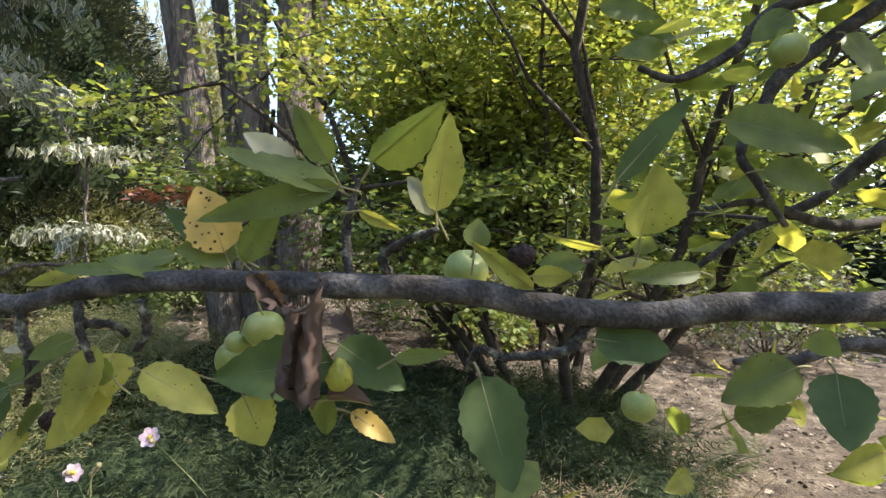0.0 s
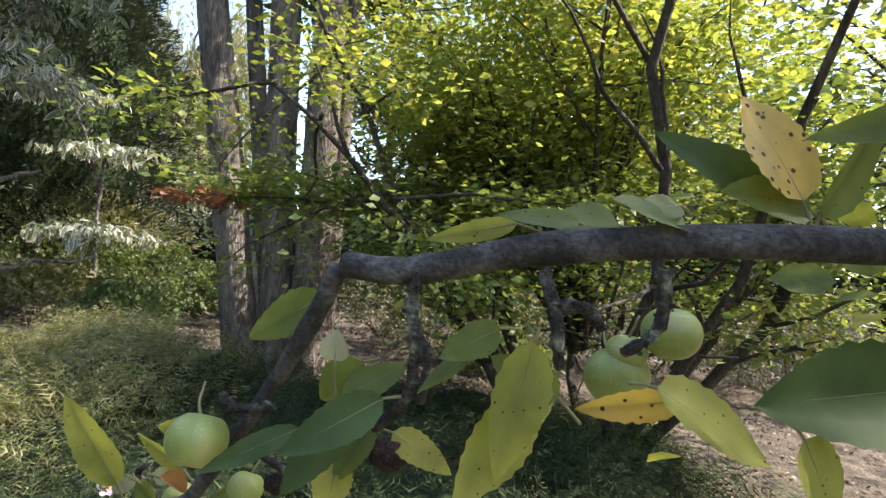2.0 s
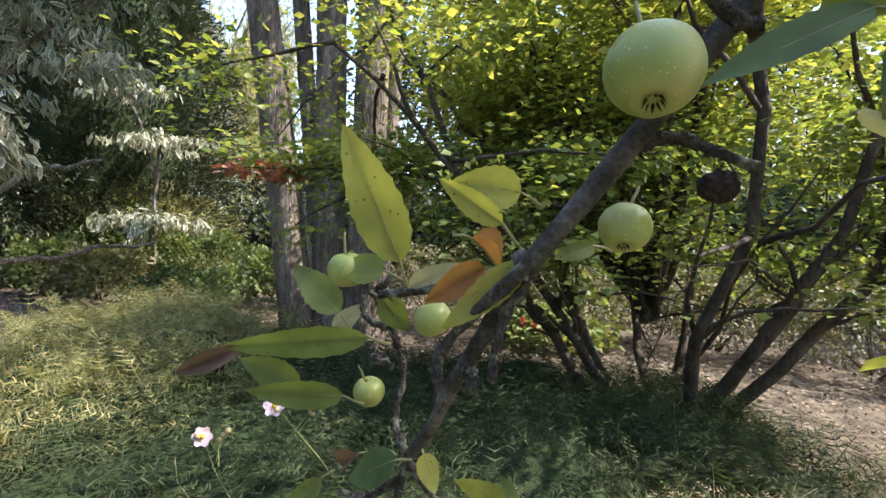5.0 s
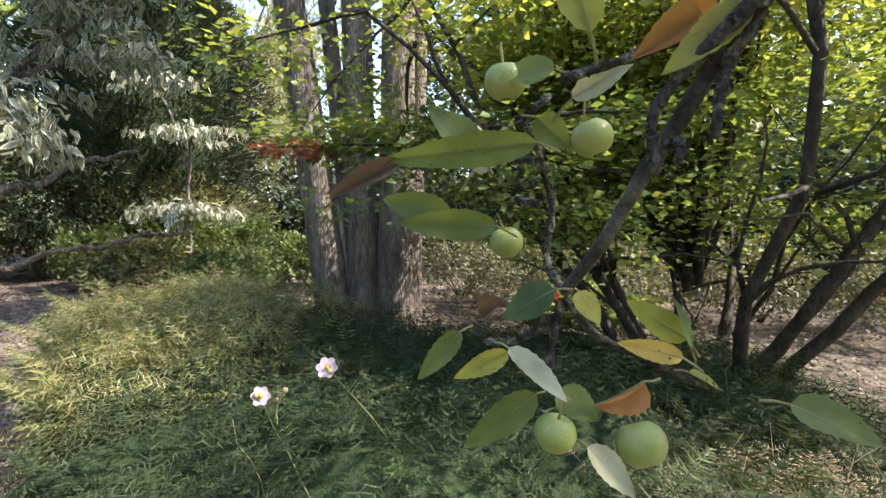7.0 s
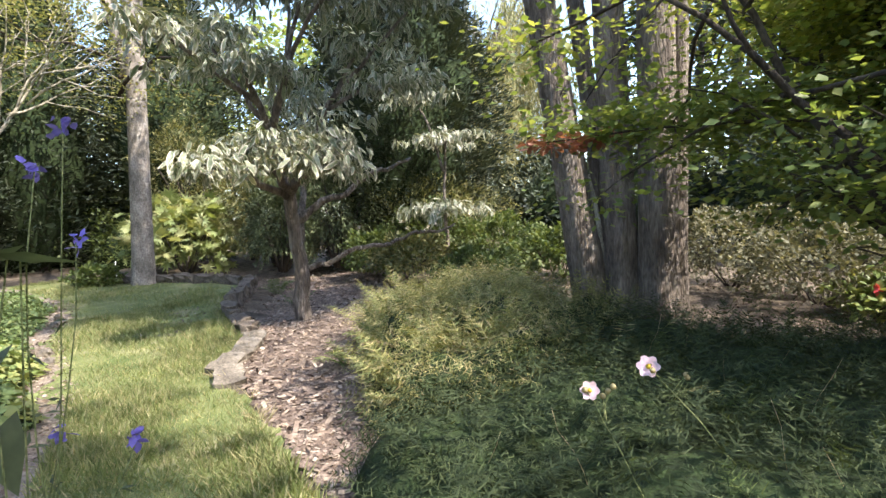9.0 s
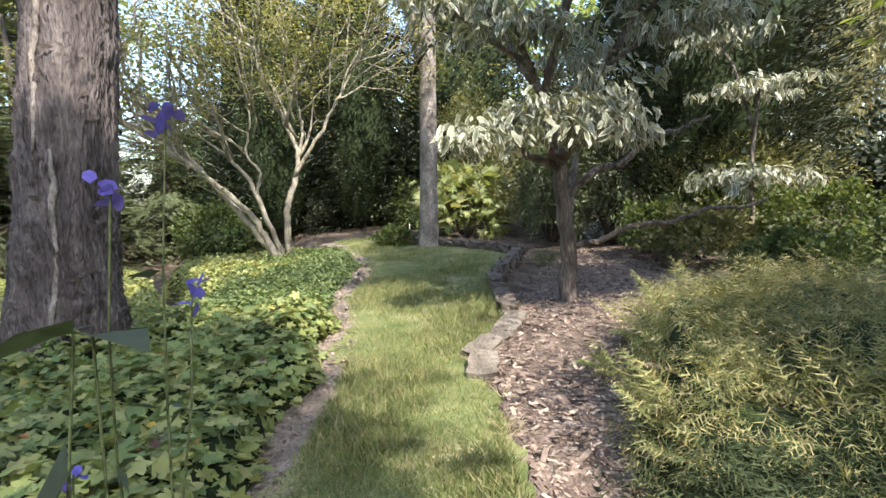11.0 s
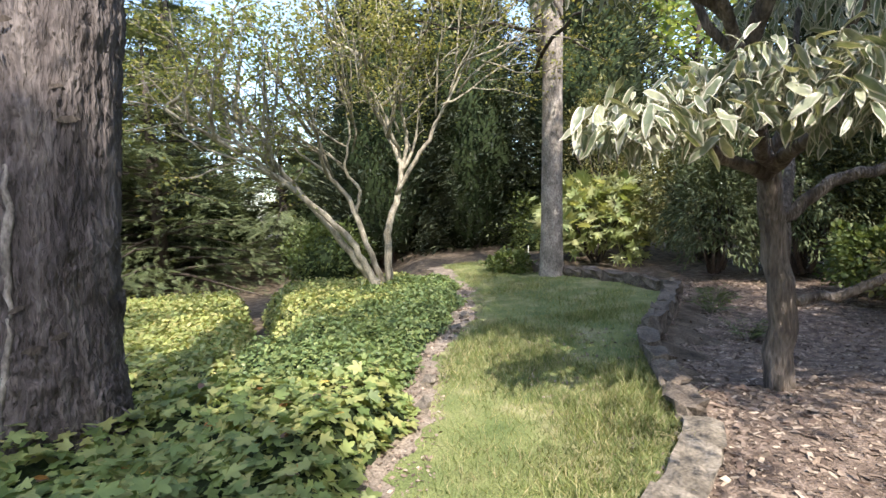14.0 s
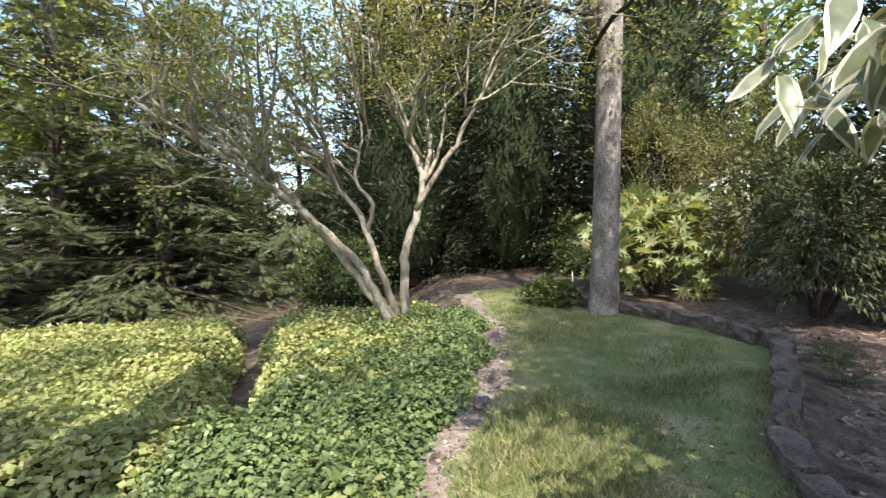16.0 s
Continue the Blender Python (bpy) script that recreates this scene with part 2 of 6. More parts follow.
def palmate(n=5):
    """A maple-like leaf: n pointed lobes with shoulders."""
    pts = [(0, 0, 0)]
    for i in range(n):
        a = radians(-120 + 240 * i / (n - 1))
        r = 0.66 - 0.11 * abs(a)
        for da, k in ((-0.3, 0.74), (0.0, 1.0), (0.3, 0.74), (0.5, 0.52)):
            pts.append((0.2 + r * k * math.cos(a + da), r * k * math.sin(a + da), 0.06 - 0.2 * (r * k) ** 2 + (0.03 if da == 0 else 0)))
    pts.pop()
    return np.array(pts), np.array([(0, i, i + 1) for i in range(1, len(pts) - 1)])


def spray(P, D, size, template, up=(0, 0, 1), jitter=0.6, width=1.0):
    """Leaves at P pointing along D: arrays of vertices and triangles."""
    T, F = template
    n = len(P)
    D = unit(D)
    U = np.asarray(up, float) + rng.normal(0, jitter, (n, 3))
    S = unit(np.cross(U, D))
    U = np.cross(D, S)
    size = np.broadcast_to(np.asarray(size, float), (n,))[:, None, None]
    V = P[:, None] + size * (T[None, :, :1] * D[:, None] + T[None, :, 1:2] * width * S[:, None] + T[None, :, 2:] * U[:, None])
    k = len(T)
    return V.reshape(-1, 3), (F[None] + (np.arange(n) * k)[:, None, None]).reshape(-1, 3)


def joined(parts):
    V, F, o = [], [], 0
    for v, f in parts:
        V.append(v)
        F.append(np.asarray(f) + o)
        o += len(v)
    return np.concatenate(V), np.concatenate(F)


def tube(points, radii, sides=8, rough=0.0, seed=0, cap=True):
    """A tapered, slightly uneven tube along points: vertices, triangles."""
    pts = np.asarray(points, float)
    n = len(pts)
    r = np.broadcast_to(np.asarray(radii, float), (n,))
    tan = unit(np.gradient(pts, axis=0))
    ref = np.array((0.31, 0.95, 0.05)) if abs(tan[0][2]) > 0.7 else np.array((0.0, 0.0, 1.0))
    A = unit(np.cross(tan, ref))
    B = np.cross(tan, A)
    a = np.arange(sides) * 2 * math.pi / sides
    R = r[:, None] * np.ones((1, sides))
    if rough:
        g = np.random.default_rng(seed)
        R = R * (1 + rough * g.normal(0, 1, (n, sides)) + rough * 0.8 * g.normal(0, 1, (1, sides)))
    V = pts[:, None] + R[..., None] * (np.cos(a)[None, :, None] * A[:, None] + np.sin(a)[None, :, None] * B[:, None])
    V = V.reshape(-1, 3)
    i, j = np.meshgrid(np.arange(n - 1), np.arange(sides), indexing="ij")
    p, q = (i * sides + j).ravel(), (i * sides + (j + 1) % sides).ravel()
    F = np.concatenate([np.stack([p, q, q + sides], 1), np.stack([p, q + sides, p + sides], 1)])
    if cap:
        V = np.concatenate([V, pts[-1:] + tan[-1:] * r[-1] * 0.5, pts[:1]])
        e, base = len(V) - 2, (n - 1) * sides
        j = np.arange(sides)
        F = np.concatenate([F, np.stack([base + j, base + (j + 1) % sides, np.full(sides, e)], 1), np.stack([(j + 1) % sides, j, np.full(sides, e + 1)], 1)])
    return V, F


def smooth_line(pts, per=5):
    """More points along a line, rounded at the corners."""
    p = np.asarray(pts, float)
    s = np.linspace(0, len(p) - 1, (len(p) - 1) * per + 1)
    k = np.minimum(s.astype(int), len(p) - 2)
    f = (s - k)[:, None]
    q = np.concatenate([p[:1] * 2 - p[1:2], p, p[-1:] * 2 - p[-2:-1]])
    a, b_, c, d = q[k], q[k + 1], q[k + 2], q[k + 3]
    return 0.5 * (2 * b_ + (c - a) * f + (2 * a - 5 * b_ + 4 * c - d) * f ** 2 + (3 * b_ - a - 3 * c + d) * f ** 3)


def bend(a, b, n=6, wob=0.1, sag=0.0, g=rng):
    """A wandering line from a to b."""
    a, b = np.asarray(a, float), np.asarray(b, float)
    s = np.linspace(0, 1, n)[:, None]
    p = a + (b - a) * s
    ln = np.linalg.norm(b - a)
    off = np.cumsum(g.normal(0, wob * ln / n, (n, 3)), axis=0)
    off -= s * off[-1]
    p = p + off
    p[:, 2] += sag * ln * (s[:, 0] * (1 - s[:, 0])) * 4
    return p


def limbs_from(base_pts, count, reach, rise, r0, g, start=0.35, taper=0.25, sub=2):
    """Limbs that leave a stem, each with side twigs. Gives tubes and the twig ends."""
    tubes, ends = [], []
    base_pts = np.asarray(base_pts)
    for i in range(count):
        f = start + (1 - start) * (i + g.random()) / count
        x = f * (len(base_pts) - 1)
        k = min(int(x), len(base_pts) - 2)
        p = base_pts[k] + (base_pts[k + 1] - base_pts[k]) * (x - k)
        az = i * 2.4 + g.normal(0, 0.4)
        ln = reach * (0.7 + 0.5 * g.random()) * (1.15 - 0.5 * f)
        d = np.array((math.cos(az), math.sin(az), rise + g.normal(0, 0.15)))
        line = bend(p, p + d * ln, 7, 0.16, 0.05, g)
        rr = r0 * (1.1 - 0.7 * f)
        tubes.append(tube(line, np.linspace(rr, rr * taper, 7), 6, 0.06, i))
        ends.append(line[-1])
        for j in range(sub):
            q = line[3 + j % 4]
            dd = d + g.normal(0, 0.6, 3)
            l2 = bend(q, q + unit(dd) * ln * 0.55, 5, 0.2, 0.03, g)
            tubes.append(tube(l2, np.linspace(rr * 0.5, rr * 0.15, 5), 5))
            ends.append(l2[-1])
            ends.append(l2[3])
    return tubes, np.array(ends)


def clumps(ends, per, spread, size, template, droop=0.0, flat=0.6, g=rng, out=None, jitter=0.6):
    """Leaves in uneven clumps about the twig ends."""
    k = np.repeat(np.arange(len(ends)), per)
    sc = (0.5 + g.random(len(ends)))[k][:, None]
    off = g.normal(0, 1, (len(k), 3)) * np.array((1, 1, flat)) * spread * sc
    P = ends[k] + off
    D = off / spread + g.normal(0, 0.6, off.shape)
    D[:, 2] = D[:, 2] * 0.5 - droop
    return spray(P, D, size * (0.6 + 0.7 * g.random(len(k))), template, jitter=jitter)


def stem_and_crown(name, label, cat, trunk, radii, bark, leafmat, count, reach, rise, per, spread, size, template, seed, start=0.35,
                   droop=0.0, flat=0.6, sides=12, group="", extra_ends=None, limb_r=None, sub=2, taper=0.25):
    """A tree: a tapered trunk with limbs, and a crown of clumped leaves."""
    g = np.random.default_rng(seed)
    trunk = np.asarray(trunk, float)
    ob = thing(name, label, cat, group, at=trunk[0])
    v, f = tube(trunk, radii, sides, 0.03, seed)
    tr = mesh_ob("trunk", v - trunk[0], f, bark, ob, True)
    tubes, ends = limbs_from(trunk, count, reach, rise, limb_r or np.max(radii) * 0.45, g, start, sub=sub)
    v, f = joined(tubes)
    mesh_ob("branching", v - trunk[0], f, bark, ob, True)
    if extra_ends is not None:
        ends = np.concatenate([ends, extra_ends])
    v, f = clumps(ends, per, spread, size, template, droop, flat, g)
    tagged(mesh_ob("crown", v - trunk[0], f, leafmat, ob), kind="stuff")
    return ob


def bush(name, label, cat, centre, radii, leafmat, count, size, template, seed, stems=6, bark=None, droop=0.0, shell=0.55, lumps=0.25, group="", kind="", dense=False):
    """A shrub: stems from the base and a lumpy shell of leaves."""
    g = np.random.default_rng(seed)
    c, r = np.asarray(centre, float), np.asarray(radii, float)
    ob = thing(name, label, cat, group, kind, at=(c[0], c[1], c[2] - r[2]))
    base = np.array((c[0], c[1], c[2] - r[2]))
    d = unit(g.normal(0, 1, (count, 3)))
    d[:, 2] = np.where(d[:, 2] < -0.75, -d[:, 2], d[:, 2])
    lump = 1 + lumps * np.sin(d[:, 0] * 5 + seed) * np.sin(d[:, 1] * 6 + seed * 2) + lumps * 0.6 * np.sin(d[:, 2] * 9 + d[:, 0] * 7 + seed)
    rad = (shell + (1 - shell) * g.random(count) ** 0.5) * lump
    P = c + d * r * rad[:, None]
    P[:, 2] = np.maximum(P[:, 2], base[2] + 0.03)
    D = d + g.normal(0, 0.7, d.shape)
    D[:, 2] -= droop
    v, f = spray(P, D, size * (0.6 + 0.7 * g.random(count)), template)
    tagged(mesh_ob("foliage", v - base, f, leafmat, ob), kind="stuff")
    if dense:
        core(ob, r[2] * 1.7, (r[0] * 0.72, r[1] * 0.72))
    tb = []
    for i in range(stems):
        a = i * 2.4 + g.random()
        e = base + np.array((math.cos(a) * r[0] * 0.6, math.sin(a) * r[1] * 0.6, r[2] * (1.0 + 0.6 * g.random())))
        tb.append(tube(bend(base + np.array((math.cos(a), math.sin(a), 0)) * 0.06, e, 6, 0.12, 0, g), np.linspace(0.03, 0.008, 6) * max(0.5, r[2]), 6))
    if tb:
        v, f = joined(tb)
        mesh_ob("branching", v - base, f, bark or BARK_DARK, ob, True)
    return ob


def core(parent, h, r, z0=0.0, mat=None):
    """A solid body added inside a shrub or conifer, its inner shade painted in."""
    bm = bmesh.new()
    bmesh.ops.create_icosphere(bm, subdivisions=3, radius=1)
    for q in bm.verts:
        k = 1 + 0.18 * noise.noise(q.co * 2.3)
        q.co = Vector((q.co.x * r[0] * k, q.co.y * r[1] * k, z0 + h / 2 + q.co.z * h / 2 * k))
    return part("shade_core", bm, INNER_SHADE, parent)


# Near-black green that paints the shade inside foliage.
INNER_SHADE = rough_mat("painted_inner_shade", [(0.3, (0.012, 0.02, 0.008)), (0.7, (0.035, 0.055, 0.018))], 12, fine=60)

# ---- lie of the land ----
LEFT = np.array([(6, -2.8), (2, -1.3), (-1, -0.26), (-4, 0.84), (-5.3, 1.48), (-6.25, 1.75), (-8.3, 2.28), (-11, 3.38), (-13, 3.75), (-18, 4.1), (-21, 4.4)])
RIGHT = np.array([(6, 0.6), (1, 0.5), (-0.6, 1.15), (-2, 1.7), (-3.5, 2.22), (-4.4, 2.6), (-5.26, 2.86), (-6.0, 3.7), (-8.3, 4.75), (-9.3, 5.65), (-10.7, 6.75), (-12, 6.75), (-14.2, 5.95), (-18.8, 5.5), (-21, 5.6)])


def left_y(x):
    return np.interp(-np.asarray(x, float), -LEFT[:, 0], LEFT[:, 1])


def right_y(x):
    return np.interp(-np.asarray(x, float), -RIGHT[:, 0], RIGHT[:, 1])


def smooth(a, b, x):
    t = np.clip((np.asarray(x, float) - a) / (b - a), 0, 1)
    return t * t * (3 - 2 * t)


def land(x, y):
    x, y = np.asarray(x, float), np.asarray(y, float)
    near = smooth(-4.5, -8.5, x) * smooth(-26, -20, x)
    dl, dr = left_y(x) - y, y - right_y(x)
    h = -0.85 * smooth(0.35, 2.2, dl) * near
    h = h - 0.17 * smooth(0.0, 0.25, dr) * smooth(-6.0, -8.0, x) * smooth(-19, -14, x)
    bump = 0.02 * np.sin(x * 2.1 + 1) * np.sin(y * 1.7) + 0.012 * np.sin(x * 5.3 + y * 3.1)
    inside = (dl < 0) & (dr < 0)
    return h + np.where(inside, bump * 0.4, bump) * smooth(60, 20, np.hypot(x, y))


def axis(lo, hi, c, n, p=3.2):
    s = np.linspace(-1, 1, n)
    v = np.sign(s) * np.abs(s) ** p
    return np.where(v < 0, c + v * (c - lo), c + v * (hi - c))


gx, gy = axis(-900, 900, -6, 191), axis(-900, 900, 3, 191)
GX, GY = np.meshgrid(gx, gy, indexing="ij")
V = np.stack([GX, GY, land(GX, GY) - 0.012], -1).reshape(-1, 3)
i, j = np.meshgrid(np.arange(190), np.arange(190), indexing="ij")
a = (i * 191 + j).ravel()
ground = mesh_ob("ground", V, np.stack([a, a + 191, a + 192, a + 1], 1), SOIL, None, True)
tagged(ground, "brown soil scattered with leaf litter under the trees", "ground", kind="structure")


def strip(name, lo, hi, x0, x1, mat, lift, label, cat, nx=420, ny=14):
    """A sheet between two curves of the plan, lying on the land."""
    xs = np.linspace(x0, x1, nx)
    s = np.linspace(0, 1, ny)
    X = np.repeat(xs[:, None], ny, 1)
    Y = lo(xs)[:, None] * (1 - s) + hi(xs)[:, None] * s
    Z = land(X, Y) + lift
    i, j = np.meshgrid(np.arange(nx - 1), np.arange(ny - 1), indexing="ij")
    a = (i * ny + j).ravel()
    ob = mesh_ob(name, np.stack([X, Y, Z], -1).reshape(-1, 3), np.stack([a, a + 1, a + ny + 1, a + ny], 1), mat, None, True)
    return tagged(ob, label, cat, kind="structure")


def wav(f, amp, k, off=0.0):
    return lambda x: f(x) + off + amp * (np.sin(x * k) + 0.7 * np.sin(x * k * 2.37 + 1) + 0.5 * np.sin(x * k * 5.9 + 2) + 0.35 * np.sin(x * k * 13.3))


strip("lawn_path", wav(left_y, 0.07, 2.3, 0.15), wav(right_y, 0.04, 2.9, -0.03), 5, -17.4, TURF, 0.006, "worn green grass path curving between planted beds", "path")
strip("earth_edge", wav(left_y, 0.04, 3.1, -0.3), wav(left_y, 0.06, 2.3, 0.16), 4, -17, DIRT, 0.001, "strip of bare pale earth beside the grass", "earth", ny=6)
strip("earth_path", wav(left_y, 0.05, 2.3, 0.12), wav(right_y, 0.04, 2.9, -0.03), -17.0, -20.5, SOIL, 0.003, "bare shaded earth where the grass path thins out", "path", 60)
strip("mulch_bed", wav(right_y, 0.03, 2.1, 0.02), lambda x: np.minimum(right_y(x) + 5.0, 10.5), -2.6, -15, MULCH, 0.004, "bed covered in brown bark mulch under the trees", "ground", ny=40)



# ---- grass, chips ----
def on_path(n, g, x0, x1, pad=0.2):
    x = g.uniform(x1, x0, n)
    s = g.random(n)
    lo, hi = left_y(x) + pad, right_y(x) - 0.05
    y = lo + (hi - lo) * s
    return x, y


g = np.random.default_rng(3)
x, y = on_path(80000, g, -1.6, -10)
x2, y2 = on_path(16000, g, -10, -17.4)
x, y = np.concatenate([x, x2]), np.concatenate([y, y2])
worn = np.sin(x * 1.7 + 0.5) * np.sin(y * 2.3 + x) + 0.5 * np.sin(x * 4.1) * np.sin(y * 5.0)
keep = g.random(len(x)) < np.clip(0.75 + 0.5 * worn - 0.5 * np.exp(-((y - left_y(x) - 0.12) / 0.22) ** 2), 0.15, 1)
x, y, worn = x[keep], y[keep], worn[keep]
P = np.stack([x, y, land(x, y)], 1)
D = g.normal(0, 0.55, P.shape)
D[:, 2] = 0.8
v, f = spray(P, D, (0.035 + 0.065 * g.random(len(P))) * (1 + 0.45 * np.clip(worn, -0.5, 1)), NEEDLE, jitter=1.0, width=1.0)
tagged(mesh_ob("grass", v, f, BLADE), "short green and straw-coloured grass blades of the path", "grass", kind="stuff")

x = g.uniform(-13, -2.8, 26000)
y = right_y(x) + 0.05 + 4.6 * g.random(26000) ** 1.6
P = np.stack([x, y, land(x, y) + 0.008], 1)
D = g.normal(0, 1, P.shape)
D[:, 2] *= 0.18
v, f = spray(P, D, 0.02 + 0.06 * g.random(len(P)) ** 2, (np.array([(0, 0.2, 0), (0, -0.2, 0.02), (1, -0.16, 0.03), (1, 0.18, 0)]), np.array([(0, 1, 2), (0, 2, 3)])), jitter=0.35)
tagged(mesh_ob("bark_chips", v, f, CHIP), "loose brown bark chips lying on the bed", "mulch", kind="stuff")

x, y = g.uniform(-9, 6, 12000), g.uniform(3, 12, 12000)
P = np.stack([x, y, land(x, y) + 0.012], 1)
D = g.normal(0, 1, P.shape)
D[:, 2] *= 0.25
v, f = spray(P, D, 0.03 + 0.04 * g.random(len(P)), DIAMOND, jitter=0.4)
tagged(mesh_ob("fallen_leaves", v, f, CHIP), "dry brown fallen leaves on the soil", "leaf litter", kind="stuff")


# ---- edging of the path ----
def block(size, g, rough=0.1):
    bm = bmesh.new()
    bmesh.ops.create_cube(bm, size=1)
    bmesh.ops.subdivide_edges(bm, edges=bm.edges[:], cuts=2, use_grid_fill=True)
    for q in bm.verts:
        k = Vector((q.co.x, q.co.y, q.co.z))
        k.x *= size[0] * (1 - 0.1 * (abs(k.y) > 0.4))
        k.y *= size[1] * (1 - 0.1 * (abs(k.x) > 0.4))
        k.z *= size[2] * (1 - 0.12 * (abs(k.x) > 0.4) - 0.12 * (abs(k.y) > 0.4))
        q.co = k + Vector(g.normal(0, rough * min(size), 3))
    return bm


def edging(kind, x, y, size, turn, label, mat, cat, group, seed, lift=0.0):
    g = np.random.default_rng(seed)
    ob = part(kind, block(size, g), mat, smooth=False)
    ob.matrix_world = pose(x, y, float(land(x, y - 0.1)) + size[2] * 0.3 + lift, g.normal(0, 3), g.normal(0, 3), turn)
    return tagged(ob, label, cat, group)


for k, (x, y, a, ln) in enumerate([(-5.42, 3.02, 130, 0.5), (-5.75, 3.42, 132, 0.62), (-6.12, 3.78, 140, 0.42), (-4.95, 2.75, 150, 0.4)]):
    edging("edging_stone", x, y, (ln, 0.24, 0.1), a, "flat grey-brown stone edging the grass path", STONE, "stone", "edging stones", 40 + k)
for k in range(16):
    x = -6.6 - k * 0.52
    slope = math.degrees(math.atan2(float(right_y(x - 0.2) - right_y(x + 0.2)), -0.4))
    edging("edging_log", x, float(right_y(x)) + 0.02, (0.6, 0.2, 0.24 if k > 3 else 0.15), slope, "weathered dark log edging between grass and mulch", OLDWOOD, "log", "edging logs", 60 + k)
for k, (x, y) in enumerate([(-7.2, 2.12), (-7.75, 2.25), (-9.6, 2.9), (-10.4, 3.2)]):
    edging("edging_brick", x, y, (0.22, 0.1, 0.07), 158, "worn reddish brick sunk in the earth edge", STONE, "brick", "edging bricks", 90 + k)


# ---- big ridged trunk ----
def ridged_trunk(name, label, base, top, r_base, r_top, ridges, bark, seed, flare=0.3, parent=None, sides=72, rings=60, tall=9.0, depth=0.05, knots=0):
    """A trunk with fluted ridges and a flared foot."""
    g = np.random.default_rng(seed)
    base, top = np.asarray(base, float), np.asarray(top, float)
    s = np.linspace(0, 1, rings) ** (2.2 if knots else 1.3)
    a = np.linspace(0, 2 * math.pi, sides, endpoint=False)
    S, A = np.meshgrid(s, a, indexing="ij")
    h = S * tall
    R = r_base + (r_top - r_base) * S ** 0.8 + flare * r_base * np.exp(-h / 0.45)
    wob = np.zeros_like(R)
    for k in range(ridges):
        n, ph, tw = g.integers(4, 26), g.random() * 6.28, g.normal(0, 0.35)
        wob += np.abs(np.sin(A * n / 2 + ph + tw * h * 0.5 + 0.3 * np.sin(h * 1.3 + ph))) * g.random()
    wob = wob / ridges * 2 - 0.6
    R = R * (1 + depth * wob * (1 + 1.2 * np.exp(-h / 0.6)) + depth * 0.25 * g.normal(0, 1, R.shape))
    for k in range(knots):
        ka, kh, kw = g.random() * 6.283, g.random() * tall * 0.4, 0.05 + 0.06 * g.random()
        da = np.abs((A - ka + math.pi) % (2 * math.pi) - math.pi) * r_base
        q = (da / (kw * 1.6)) ** 2 + ((h - kh) / kw) ** 2
        R = R + kw * 0.55 * (np.exp(-q) - 1.25 * np.exp(-q * 5))
    C = base[None, None] + (top - base)[None, None] * S[..., None]
    V = C + np.stack([np.cos(A) * R, np.sin(A) * R, np.zeros_like(R)], -1)
    i, j = np.meshgrid(np.arange(rings - 1), np.arange(sides), indexing="ij")
    p, q = (i * sides + j).ravel(), (i * sides + (j + 1) % sides).ravel()
    F = np.stack([p, q, q + sides, p + sides], 1)
    return mesh_ob(name, V.reshape(-1, 3), F, bark, parent, True)


big = thing("redwood_tree", "huge tree trunk with ridged purple-brown bark", "tree", at=(-7.15, -0.58, -0.1))
b = ridged_trunk("trunk", "", (0, 0, -0.2), (-0.35, 1.35, 11.5), 0.425, 0.26, 9, BARK_BIG, 5, 0.75, big, tall=11.5, depth=0.09, sides=170, rings=230, knots=60)
# peeling flakes, old scars and a long split in the bark
gk = np.random.default_rng(6)
co = np.array([q.co[:] for q in b.data.vertices])
axis = np.array((-0.35, 1.35, 11.7)) / 11.7
outw = co - np.array((0, 0, -0.2)) - (co[:, 2:] + 0.2) * axis
outw = unit(outw * np.array((1, 1, 0)) + 1e-6)
az = np.arctan2(outw[:, 1], outw[:, 0])
near = np.where((co[:, 2] < 5.2) & (az > -1.7) & (az < 2.4))[0]
pick = gk.choice(near, 2600)
D = gk.normal(0, 0.28, (2600, 3))
D[:, 2] = gk.choice((-1, 1), 2600)
SCALE = (np.array([(0, 0, 0), (0.3, 0.1, 0.03), (1, 0.02, 0.16), (0.35, -0.1, 0.03)]), np.array([(0, 3, 2), (0, 2, 1)]))
v, f = spray(co[pick] + outw[pick] * 0.003 + gk.normal(0, 0.006, (2600, 3)) * np.array((1, 1, 2)), D, 0.03 + 0.08 * gk.random(2600) ** 2, SCALE, up=outw[pick], jitter=0.12)
tagged(mesh_ob("bark_flake", v, f, BARK_BIG, big), "curling slivers of peeling bark", kind="stuff")
pick = gk.choice(near, 80)
D = np.cross(outw[pick], (0, 0, 1)) + gk.normal(0, 0.15, (80, 3))
LENS = (np.array([(0, 0, 0), (0.25, 0.13, 0.03), (0.6, 0.16, 0.03), (1, 0, 0), (0.7, -0.14, -0.02), (0.3, -0.16, -0.02)]), np.array([(0, 5, 4), (0, 4, 3), (0, 3, 2), (0, 2, 1)]))
v, f = spray(co[pick] + outw[pick] * 0.022, D, 0.06 + 0.1 * gk.random(80), LENS, up=outw[pick], jitter=0.05)
tagged(mesh_ob("bark_scar", v, f, BARK_DARK, big), "dark horizontal scars of old boughs", kind="stuff")
